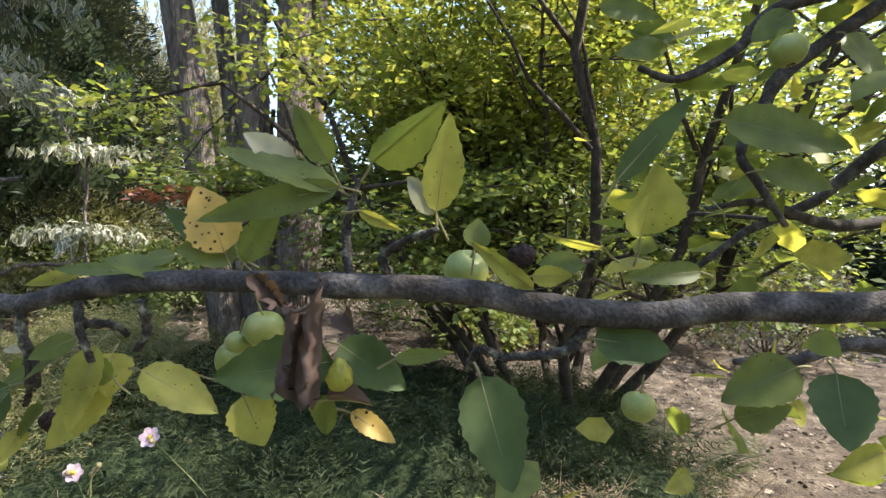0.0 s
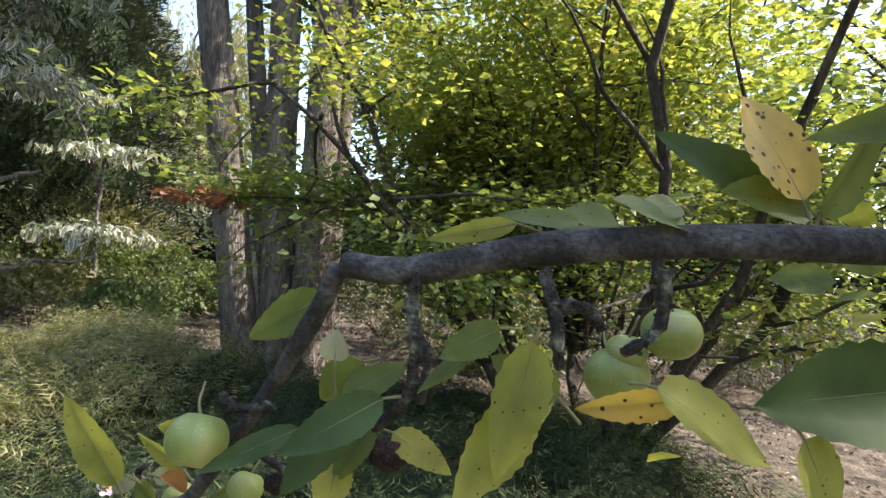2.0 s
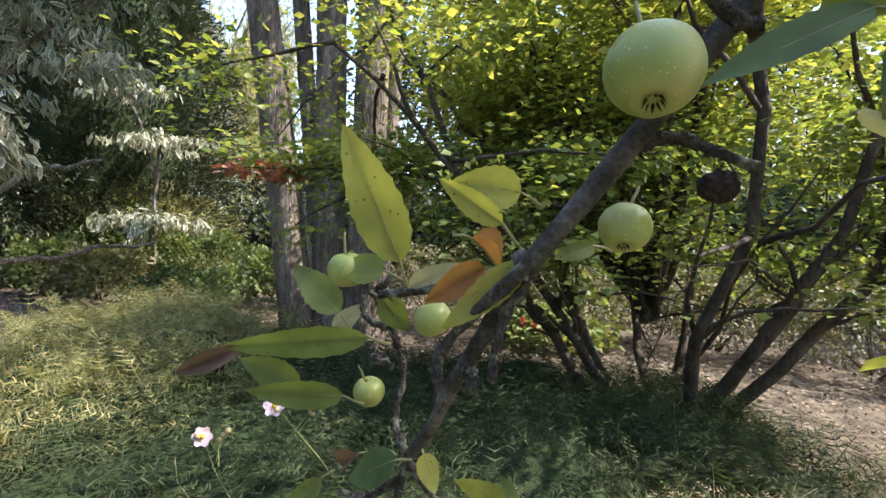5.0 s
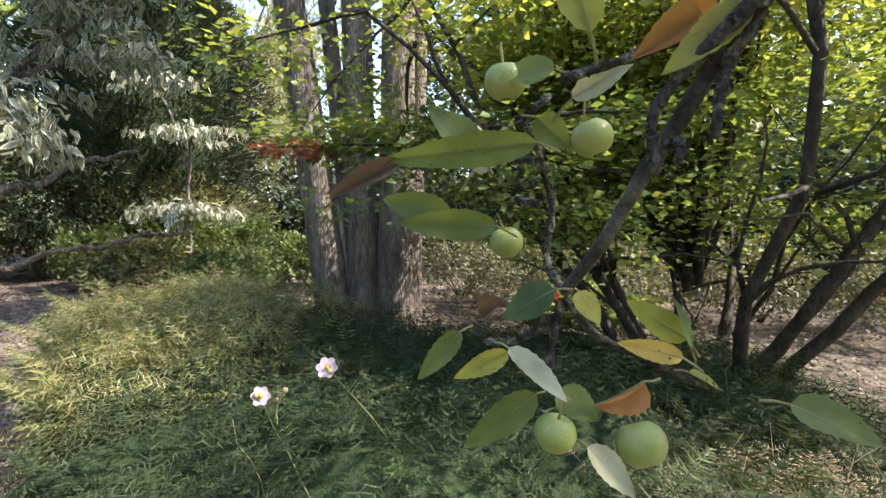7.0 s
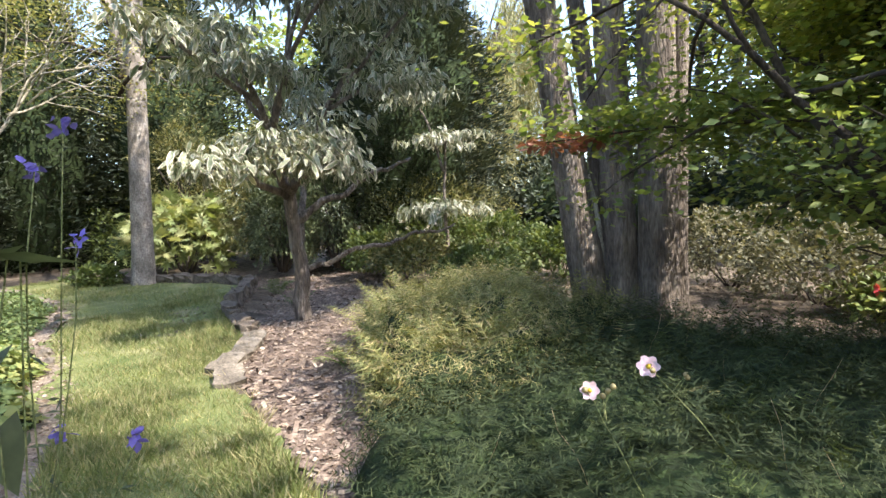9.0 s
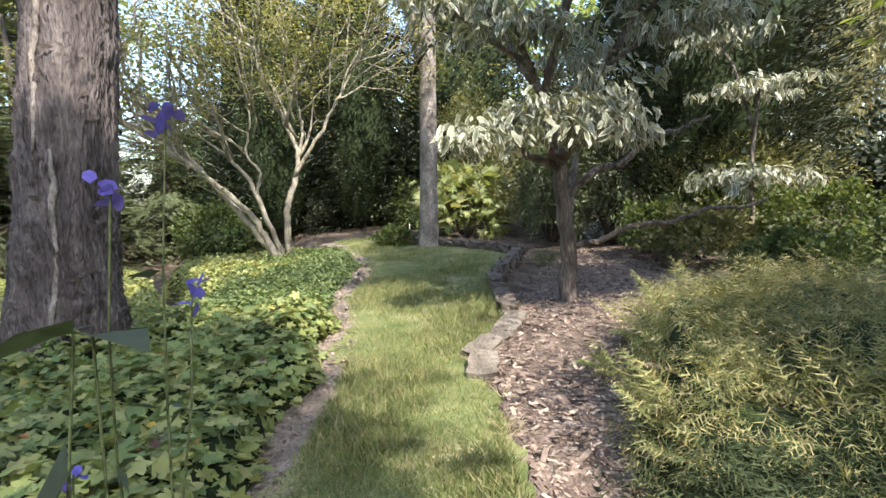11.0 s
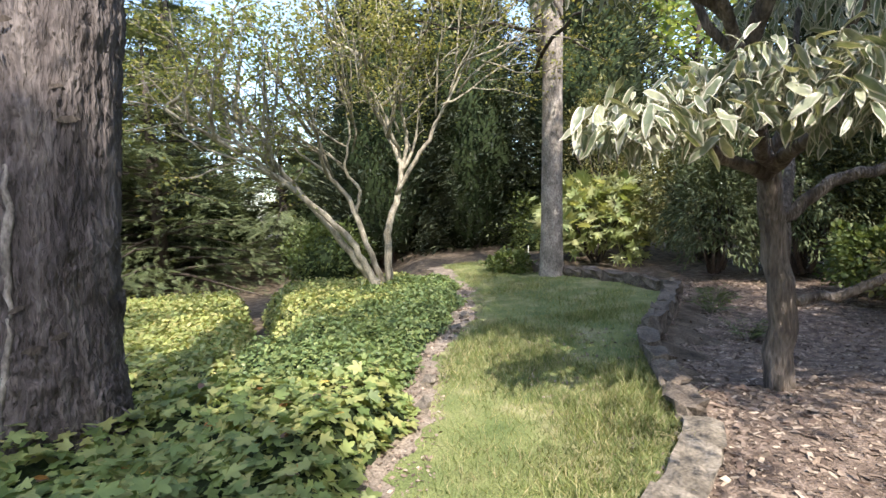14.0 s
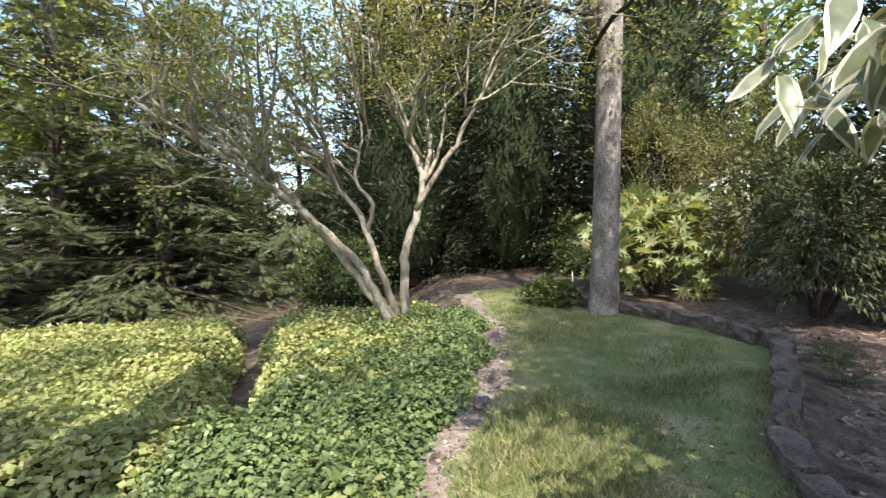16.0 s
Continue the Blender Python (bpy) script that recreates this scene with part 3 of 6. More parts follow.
for a0, a1, z0, z1 in ((0.08, 0.0, 0.05, 1.15), (0.02, -0.12, 1.15, 2.1), (-0.48, -0.55, 2.0, 4.8)):
    pts = []
    for s_ in np.linspace(0, 1, 14):
        w_ = np.hypot((az - (a0 + (a1 - a0) * s_ + 0.03 * math.sin(s_ * 9 + z0))) * 0.4, co[:, 2] - (z0 + (z1 - z0) * s_))
        k = int(np.argmin(w_))
        pts.append(co[k] + outw[k] * 0.004)
    v, f = tube(np.array(pts), 0.024 * np.sin(np.linspace(0.25, 2.9, 14)) + 0.004, 8, 0.15, 3)
    tagged(mesh_ob("split_ridge", v, f, BARK_TALL, big, True), "pale raised edge of a long bark split")
tb, ends = limbs_from(np.array([(0, 0.7, 5.5), (-0.3, 1.3, 11.5)]), 14, 3.2, -0.05, 0.09, np.random.default_rng(8), 0.0)
v, f = joined(tb)
mesh_ob("branching", v, f, BARK_DARK, big, True)
v, f = clumps(ends, 160, 0.5, 0.16, LANCE, 0.4, 0.4, np.random.default_rng(9))
tagged(mesh_ob("crown", v, f, L_YEW, big), kind="stuff")

# ---- five-stemmed cluster ----
clus = thing("multi_stem_tree", "old tree of five grey-brown furrowed stems from one foot", "tree", at=(-2.7, 6.75, 0))
stems = [((-0.34, -0.2, -0.1), (-1.2, -0.6, 6.3), 0.235, 0.165), ((-0.2, 0.2, -0.1), (-0.92, 0.1, 6.5), 0.125, 0.1), ((-0.02, -0.15, -0.1), (-0.2, -0.25, 6.6), 0.2, 0.165),
         ((0.36, -0.1, -0.1), (0.42, -0.2, 6.6), 0.23, 0.185), ((0.5, 0.1, -0.1), (0.6, 0.3, 6.4), 0.13, 0.1), ((0.2, 0.45, -0.1), (0.1, 0.6, 6.4), 0.085, 0.07)]
allends = []
for k, (p, q, r0, r1) in enumerate(stems):
    ridged_trunk("trunk", "", p, q, r0, r1, 6, BARK_GREY, 20 + k, 0.2, clus, 48, 60, 6.4, 0.1)
    line = np.array([np.array(q) * 1.0, np.array(q) + np.array((q[0] * 0.4, q[1] * 0.4 + 0.1, 5.0))])
    v, f = tube(line, (r1 * 0.95, r1 * 0.4), 10)
    mesh_ob("upper_stem", v, f, BARK_GREY, clus, True)
    tb, e = limbs_from(line, 6, 2.3, 0.4, 0.06, np.random.default_rng(30 + k), 0.3)
    v, f = joined(tb)
    mesh_ob("branching", v, f, BARK_GREY, clus, True)
    allends.append(e)
# Boughs above the view, added to shade the path and mulch.
for k, e in [(0, (-1.4, -1.9, 6.9)), (1, (-1.0, -1.5, 6.7)), (3, (1.7, -0.7, 7.2)), (4, (1.7, 0.4, 7.4))]:
    line = bend(stems[k][1], e, 6, 0.08, 0, g)
    tb, e = limbs_from(line, 6, 1.3, 0.1, 0.04, np.random.default_rng(40 + k), 0.2)
    v, f = joined(tb + [tube(line, np.linspace(0.09, 0.03, 6), 8)])
    mesh_ob("shade_bough", v, f, BARK_GREY, clus, True)
    allends.append(e)
# Two lower unseen boughs, added for the shadow band on the mulch.
for k, e in [(5, (-0.2, 1.7, 5.8)), (4, (0.6, 1.5, 6.0))]:
    o = np.array(stems[k][0]) + (np.array(stems[k][1]) - np.array(stems[k][0])) * 0.8
    line = bend(o, e, 6, 0.08, 0.05, g)
    tb, e = limbs_from(line, 5, 0.9, 0.1, 0.03, np.random.default_rng(45 + k), 0.3)
    v, f = joined(tb + [tube(line, np.linspace(0.06, 0.02, 6), 8)])
    mesh_ob("shade_bough", v, f, BARK_GREY, clus, True)
    allends.append(e)
strip_z = np.linspace(0.35, 1.75, 15)
peel = np.stack([-0.345 - 0.131 * strip_z + 0.2, -0.2 - 0.0625 * strip_z + 0.03, strip_z], 1) + np.stack([0.05 * np.exp(-strip_z / 0.6), 0 * strip_z, 0 * strip_z], 1)
v, f = tube(peel, 0.006 + 0.035 * np.sin(np.linspace(0.2, 2.95, 15)), 10, 0.12, 4)
tagged(mesh_ob("peeled_wood", v, f, BARK_PALE, clus, True), "pale strip of bared wood along a stem")
v, f = clumps(np.concatenate(allends), 105, 0.42, 0.14, DIAMOND, 0.2, 0.7, np.random.default_rng(36))
tagged(mesh_ob("crown", v, f, L_MID, clus), kind="stuff")

# ---- tall single trunk beside the far end of the path ----
tall = thing("tall_tree", "tall tree with straight smooth grey trunk", "tree", at=(-13.75, 5.92, -0.05))
ridged_trunk("trunk", "", (0, 0, -0.1), (0.05, 0.3, 7.0), 0.235, 0.2, 4, BARK_TALL, 51, 0.25, tall, 40, 50, 7.0, 0.03)
for k, q in enumerate([((0.0, 0.15, 4.6), (-0.5, -0.55, 9.5)), ((0.05, 0.28, 6.5), (0.5, 0.9, 11.5))]):
    v, f = tube(bend(q[0], q[1], 6, 0.08, 0, g), np.linspace(0.16, 0.06, 6), 10)
    mesh_ob("fork", v, f, BARK_TALL, tall, True)
tb, e = limbs_from(np.array([(-0.15, -0.15, 4.2), (0, 0, 11.0)]), 16, 2.6, 0.15, 0.05, np.random.default_rng(52), 0.0)
v, f = joined(tb)
mesh_ob("branching", v, f, BARK_DARK, tall, True)
v, f = clumps(e, 90, 0.45, 0.1, OVAL, 0.3, 0.6, np.random.default_rng(53))
tagged(mesh_ob("crown", v, f, L_OLIVE, tall), kind="stuff")

# ---- pale many-stemmed shrub ----
pale = thing("pale_stemmed_shrub", "large shrub of pale grey stems with sparse small olive leaves", "shrub", at=(-14.2, 2.3, 0.0))
gp = np.random.default_rng(61)
pal_ends, pal_t = [], []
# each stem: depth towards the path's start, then sideways and up
mains = [([(0.0, -0.08, 0.0), (0.1, -0.65, 0.75), (0.2, -1.45, 1.9), (0.3, -1.95, 2.55), (0.3, -2.4, 3.25), (0.4, -2.9, 4.3)], 0.09),
         ([(0.12, -0.16, 0.0), (0.2, -0.5, 0.75), (0.35, -0.95, 1.4), (0.6, -2.0, 2.4), (0.8, -2.75, 2.95), (1.0, -3.7, 3.6)], 0.085),
         ([(-0.1, 0.0, 0.0), (-0.15, -0.35, 1.1), (-0.2, -0.62, 1.9), (-0.3, -1.05, 2.5), (-0.3, -1.2, 3.3), (-0.4, -1.4, 4.5)], 0.075),
         ([(0.05, 0.12, 0.0), (0.1, 0.14, 1.1), (0.1, 0.3, 1.65), (0.0, 0.52, 2.4), (-0.1, 0.3, 3.2), (-0.2, -0.15, 4.4), (-0.2, -0.3, 5.2)], 0.09),
         ([(0.1, 0.38, 1.95), (0.3, 0.9, 2.75), (0.4, 1.35, 3.5), (0.5, 1.75, 4.25), (0.6, 2.2, 5.0)], 0.05),
         ([(-0.18, -0.5, 1.5), (-0.1, -0.38, 2.05), (0.0, -0.65, 2.5), (0.0, -0.5, 3.4), (0.1, -0.65, 4.4)], 0.045),
         ([(0.0, 0.52, 2.4), (-0.2, 0.72, 3.1), (-0.3, 0.62, 3.9), (-0.3, 0.8, 4.8)], 0.05)]
for k, (way, r) in enumerate(mains):
    e = way[-1]
    l1 = smooth_line(way, 5)
    l1[1:-1] += gp.normal(0, 0.016, l1[1:-1].shape)
    v, f = tube(l1, np.linspace(r * 1.0, r * 0.28, len(l1)), 10, 0.05, k)
    l1 = l1[np.linspace(len(l1) * 0.25, len(l1) - 1, 13).astype(int)]
    mesh_ob("stem", v, f, BARK_PALE, pale, True)
    for m in range(9):
        o = l1[4 + m % 9]
        d = unit(np.array((gp.normal(0.1, 0.5), gp.normal(np.sign(e[1]) * 0.5, 0.7), 0.75 + gp.random() * 0.5)))
        ln = 1.2 + 1.6 * gp.random()
        l2 = bend(o, o + d * ln, 7, 0.2, 0.0, gp)
        pal_t.append(tube(l2, np.linspace(r * 0.5, 0.01, 7), 6))
        pal_ends.append(l2[-1])
        for w in range(3):
            o2 = l2[2 + w]
            l3 = bend(o2, o2 + unit(d + gp.normal(0, 0.7, 3)) * ln * 0.6, 5, 0.25, 0, gp)
            pal_t.append(tube(l3, np.linspace(0.014, 0.005, 5), 4))
            pal_ends += [l3[-1], l3[3]]
v, f = joined(pal_t)
mesh_ob("fine_branching", v, f, BARK_PALE, pale, True)
v, f = clumps(np.array(pal_ends), 42, 0.24, 0.07, OVAL, 0.1, 0.7, gp)
tagged(mesh_ob("crown", v, f, L_PALE, pale), kind="stuff")


# ---- variegated trees ----
def variegated_leaf_mat():
    m = leaf_mat("variegated_leaf", [(0.095, 0.145, 0.08), (0.15, 0.205, 0.12), (0.25, 0.3, 0.19)], 0.22, 0.35, scale=25)
    return m


VAR_IN = variegated_leaf_mat()
VAR_OUT = leaf_mat("cream_leaf_margin", [(0.27, 0.305, 0.22), (0.39, 0.425, 0.34), (0.54, 0.565, 0.48)], 0.14, 0.4, scale=25)


def long_leaf(inner):
    """Half-widths along a long pointed leaf, for the blade or for its pale margin."""
    t = np.array((0.02, 0.15, 0.3, 0.48, 0.66, 0.82))
    w = 0.16 * np.sin(math.pi * (0.08 + 0.86 * t)) ** 0.9
    wi = w * np.array((0.6, 0.78, 0.6, 0.8, 0.58, 0.45))
    z = 0.12 * w - 0.42 * t ** 2 + 0.03 * np.sin(t * 9)
    pts, F = [], []
    if inner:
        for k in range(6):
            pts += [(t[k], -wi[k], z[k] + 0.1 * wi[k]), (t[k], 0, z[k] - 0.01), (t[k], wi[k], z[k] + 0.1 * wi[k])]
        for k in range(5):
            for j in (0, 1):
                a, b_, c, d = k * 3 + j, k * 3 + j + 1, k * 3 + j + 4, k * 3 + j + 3
                F += [(a, b_, c), (a, c, d)]
        pts.append((0.93, 0, -0.35))
        F += [(15, 16, 18), (16, 17, 18)]
    else:
        for sg in (1, -1):
            o = len(pts)
            for k in range(6):
                pts += [(t[k], sg * wi[k], z[k] + 0.1 * wi[k]), (t[k], sg * w[k], z[k] + 0.14 * w[k])]
            pts += [(0.93, 0, -0.35), (1.0, 0, -0.41)]
            for k in range(6):
                a, b_, c, d = o + 2 * k, o + 2 * k + 1, o + 2 * k + 3, o + 2 * k + 2
                F += [(a, b_, c), (a, c, d)]
    return np.array(pts), np.array(F)


INNER, OUTER = long_leaf(True), long_leaf(False)


def rosettes(ends, per, spread, size, g, droop):
    """Whorls of long leaves that hang outwards from the shoot tips."""
    k = np.repeat(np.arange(len(ends)), per)
    n = len(k)
    a = g.random(n) * 2 * math.pi
    el = g.normal(0.0, 0.45, n) - droop
    D = np.stack([np.cos(a), np.sin(a), el], 1)
    P = ends[k] + g.normal(0, 1, (n, 3)) * np.array((1, 1, 0.35)) * spread + D * 0.04
    sz = size * (0.5 + 0.75 * g.random(n))
    global rng
    keep_rng = rng
    rng = np.random.default_rng(int(n + 17))
    inn = spray(P, D, sz, INNER, jitter=0.55)
    rng = np.random.default_rng(int(n + 17))
    out = spray(P, D, sz, OUTER, jitter=0.55)
    rng = keep_rng
    return inn, out


def variegated(name, label, base, lines, tips, per, spread, size, seed, droop=0.45, r=0.12):
    g = np.random.default_rng(seed)
    ob = thing(name, label, "tree", "variegated trees", at=base)
    for nm, pts, r0, r1 in lines:
        pts = np.asarray(pts, float)
        s = np.linspace(0, len(pts) - 1, len(pts) * 4 - 3)
        fine = np.stack([np.interp(s, np.arange(len(pts)), pts[:, c]) for c in range(3)], 1)
        fine[1:-1] += g.normal(0, 0.012, fine[1:-1].shape)
        v, f = tube(fine, np.linspace(r0, r1, len(fine)), 14 if nm == "trunk" else 8, 0.035, seed)
        mesh_ob(nm, v, f, BARK_GREY, ob, True)
    tips = np.asarray(tips, float)
    inn, out = rosettes(tips, per, spread, size, g, droop)
    tagged(mesh_ob("foliage", *inn, VAR_IN, ob), "grey-green leaf blades", kind="stuff")
    tagged(mesh_ob("pale_margin", *out, VAR_OUT, ob), "cream-white leaf margins", kind="stuff")
    return ob


gv = np.random.default_rng(71)


def plate(cx, cy, cz, rx, ry, n, g):
    p = g.normal(0, 0.5, (n, 3)) * np.array((rx, ry, 0.10)) + np.array((cx, cy, cz))
    p[:, 2] -= 0.12 * ((p[:, 0] - cx) ** 2 / rx ** 2 + (p[:, 1] - cy) ** 2 / ry ** 2)
    return p


def dome(cx, cy, cz, rx, ry, h, n, g):
    d = unit(g.normal(0, 1, (n, 3)))
    r = 0.55 + 0.45 * g.random((n, 1))
    return np.array((cx, cy, cz)) + np.abs(d) * np.sign(g.normal(0, 1, (n, 3)) * np.array((1, 1, 0)) + np.array((0, 0, 1))) * r * np.array((rx, ry, h))


tips = np.concatenate([dome(1.25, -0.5, 2.15, 0.5, 0.5, 0.7, 30, gv), dome(1.0, -1.1, 2.25, 0.45, 0.45, 0.4, 16, gv), dome(0.9, -1.65, 2.1, 0.4, 0.4, 0.3, 14, gv), plate(0.4, -1.0, 3.5, 0.7, 0.7, 18, gv), dome(1.7, -0.7, 4.1, 0.6, 0.6, 0.3, 18, gv), dome(1.6, 0.8, 4.3, 0.7, 0.6, 0.3, 18, gv), dome(0.5, -0.1, 4.6, 0.7, 0.7, 0.3, 16, gv),
                       plate(-0.7, 0.9, 3.6, 0.8, 0.6, 12, gv), plate(0.9, 0.5, 3.9, 0.7, 0.7, 12, gv), plate(-0.5, -0.9, 4.1, 0.8, 0.7, 12, gv), plate(0.3, -1.9, 3.7, 0.5, 0.5, 8, gv),
                       plate(1.5, 0.5, 3.4, 0.7, 0.6, 18, gv), plate(-0.3, 0.4, 5.0, 1.0, 0.9, 24, gv), plate(1.1, -0.3, 5.1, 1.0, 0.9, 24, gv)])
variegated("variegated_tree", "small tree with long drooping leaves margined in cream", (-6.93, 5.14, -0.15), [
    ("trunk", [(0, 0, -0.05), (0.02, 0, 0.8), (-0.02, -0.06, 1.5), (0.05, -0.15, 1.95)], 0.12, 0.085),
    ("limb", [(0.05, -0.15, 1.9), (0.7, -0.4, 2.1), (1.3, -0.45, 2.28)], 0.07, 0.025),
    ("limb", [(0.05, -0.15, 1.9), (0.55, -0.7, 2.15), (1.1, -1.1, 2.3)], 0.07, 0.025),
    ("limb", [(0.05, -0.15, 1.85), (0.4, -1.0, 2.05), (0.9, -1.75, 2.15)], 0.06, 0.022),
    ("limb", [(0.0, -0.1, 1.7), (0.1, -0.4, 2.7), (0.4, -1.0, 3.45)], 0.08, 0.03),
    ("limb", [(0, 0, 1.5), (0.15, 0.35, 1.78), (0.35, 0.65, 1.86), (0.55, 1.05, 2.2), (0.65, 1.3, 2.24), (0.8, 1.7, 2.42)], 0.055, 0.022),
    ("limb", [(0, 0, 0.8), (0.2, 0.35, 0.84), (0.45, 0.7, 1.06), (0.7, 1.2, 1.08), (0.9, 1.6, 1.24), (1.0, 2.0, 1.2), (1.1, 2.4, 1.32)], 0.045, 0.018),
    ("limb", [(0, 0, 1.1), (-0.25, 0.35, 1.9), (-0.7, 0.9, 3.5)], 0.07, 0.025),
    ("limb", [(-0.05, -0.05, 2.0), (0.5, 0.25, 3.1), (0.9, 0.5, 3.8)], 0.05, 0.02),
    ("limb", [(0.1, -0.4, 2.7), (0.9, -0.6, 3.6), (1.7, -0.7, 4.1)], 0.045, 0.02),
    ("limb", [(0.5, 0.25, 3.1), (1.1, 0.6, 3.8), (1.6, 0.8, 4.25)], 0.035, 0.018),
    ("limb", [(0.5, 0.25, 3.05), (1.0, 0.4, 3.25), (1.5, 0.5, 3.35)], 0.035, 0.016),
    ("limb", [(0.1, -0.4, 2.7), (0.4, -0.2, 4.0), (1.1, -0.3, 5.0)], 0.045, 0.018),
    ("limb", [(0.3, -0.25, 3.6), (0.0, 0.1, 4.4), (-0.3, 0.4, 4.95)], 0.035, 0.016),
    ("limb", [(0.05, -0.2, 2.5), (-0.2, -0.6, 3.3), (-0.5, -0.9, 4.0)], 0.05, 0.02),
    ("limb", [(0.2, -0.6, 3.0), (0.2, -1.3, 3.4), (0.3, -1.9, 3.65)], 0.04, 0.02),
], tips, 27, 0.13, 0.158, 72, 0.75)
tips = np.concatenate([plate(0, 0, 1.7, 1.0, 0.9, 40, gv), plate(0.1, 0.1, 3.3, 0.9, 0.8, 24, gv), plate(-0.9, 0.2, 4.4, 1.0, 0.8, 24, gv)])
variegated("variegated_tree", "slim young variegated tree with drooping pale leaves in the bed", (-7.7, 9.9, -0.1), [
    ("trunk", [(0, 0, -0.05), (0.02, 0.02, 0.9), (-0.05, 0.05, 1.7), (0.05, 0.1, 3.2)], 0.055, 0.025), ("limb", [(-0.02, 0.05, 2.4), (-0.5, 0.15, 3.6), (-0.9, 0.2, 4.3)], 0.035, 0.015)], tips, 16, 0.12, 0.2, 74, 0.8)

# ---- maple-like shrub with spreading limbs ----
lime = thing("maple_shrub", "spreading shrub with arching dark limbs and lime-green leaves", "shrub", at=(0.65, 4.5, 0))
gl = np.random.default_rng(81)
le, lt = [], []
for k in range(11):
    az = -0.4 + k * 0.62 + gl.normal(0, 0.15)
    d = np.array((math.cos(az), math.sin(az), 0))
    p0 = d * 0.15
    q = d * (0.8 + 0.4 * gl.random()) + np.array((0, 0, 0.9 + 0.5 * gl.random()))
    e = d * (1.9 + 0.7 * gl.random()) + np.array((0, 0, 1.8 + 2.3 * gl.random()))
    l1 = np.concatenate([bend(p0, q, 6, 0.1, -0.05, gl), bend(q, e, 7, 0.12, 0.06, gl)[1:]])
    v, f = tube(l1, np.linspace(0.052, 0.012, 12), 8, 0.05, k)
    mesh_ob("limb", v, f, BARK_DARK, lime, True)
    for m in range(12):
        o = l1[4 + m % 8]
        dd = unit(d * 0.6 + gl.normal(0, 0.7, 3) + np.array((0, 0, 0.5)))
        l2 = bend(o, o + dd * (0.7 + 0.9 * gl.random()), 6, 0.15, 0.05, gl)
        lt.append(tube(l2, np.linspace(0.016, 0.004, 6), 5))
        le += [l2[-1], l2[4], l2[3]]
for k in range(23):
    e = np.array((-0.5, 0.4, 3.6) if k < 16 else (-1.5, 0.25, 2.75)) + gl.normal(0, 0.55, 3) * np.array((1.3, 1.4, 0.8) if k < 16 else (0.8, 1.6, 0.7))
    l1 = bend((-0.1, 0.1, 0.9), e, 9, 0.1, 0.05, gl)
    v, f = tube(l1, np.linspace(0.035, 0.008, 9), 6, 0.04, k)
    mesh_ob("limb", v, f, BARK_DARK, lime, True)
    for m in range(9):
        o = l1[4 + m % 5]
        l2 = bend(o, o + unit(gl.normal(0, 1, 3) + np.array((0, 0, 0.3))) * (0.5 + 0.6 * gl.random()), 5, 0.15, 0.05, gl)
        lt.append(tube(l2, np.linspace(0.01, 0.003, 5), 4))
        le += [l2[-1], l2[3], l2[2]]
v, f = joined(lt)
mesh_ob("fine_branching", v, f, BARK_DARK, lime, True)
le = np.array(le)
le = le[(le[:, 2] > 1.15) & (le[:, 1] > -1.3)]
v, f = clumps(le[le[:, 2] < 2.3], 92, 0.22, 0.064, DIAMOND, 0.15, 0.3, gl)
tagged(mesh_ob("crown", v, f, L_LIME, lime), kind="stuff")
# twigs above 2.3 m carry the brighter, yellower green
v, f = clumps(le[le[:, 2] >= 2.3], 84, 0.24, 0.064, DIAMOND, 0.15, 0.32, gl)
tagged(mesh_ob("upper_crown", v, f, L_TOP, lime), "upper leaves in a brighter yellow-green", kind="stuff")
red = np.array([(-3.35, -0.12, 1.9), (-3.2, -0.1, 1.88), (-3.05, -0.05, 1.9), (-2.9, 0.0, 1.93)])
v, f = clumps(red, 40, 0.07, 0.08, OVAL, 0.2, 0.3, gl)
tagged(mesh_ob("red_leaves", v, f, L_RED, lime), "reddened leaf spray", kind="stuff")
sp = np.concatenate([np.stack([np.linspace(-3.3, -1.2, 26), np.linspace(0.0, 0.2, 26), 2.0 + 0.12 * np.sin(np.arange(26.0))], 1)])
v, f = clumps(sp, 60, 0.15, 0.075, OVAL, 0.15, 0.35, gl)
tagged(mesh_ob("leaf_sprays", v, f, L_LIME, lime), kind="stuff")
v, f = joined([tube(bend((-0.6, 0, 1.7), (-3.4, -0.1, 1.92), 10, 0.05, 0.04, gl), np.linspace(0.025, 0.004, 10), 6)])
mesh_ob("long_limb", v, f, BARK_DARK, lime, True)


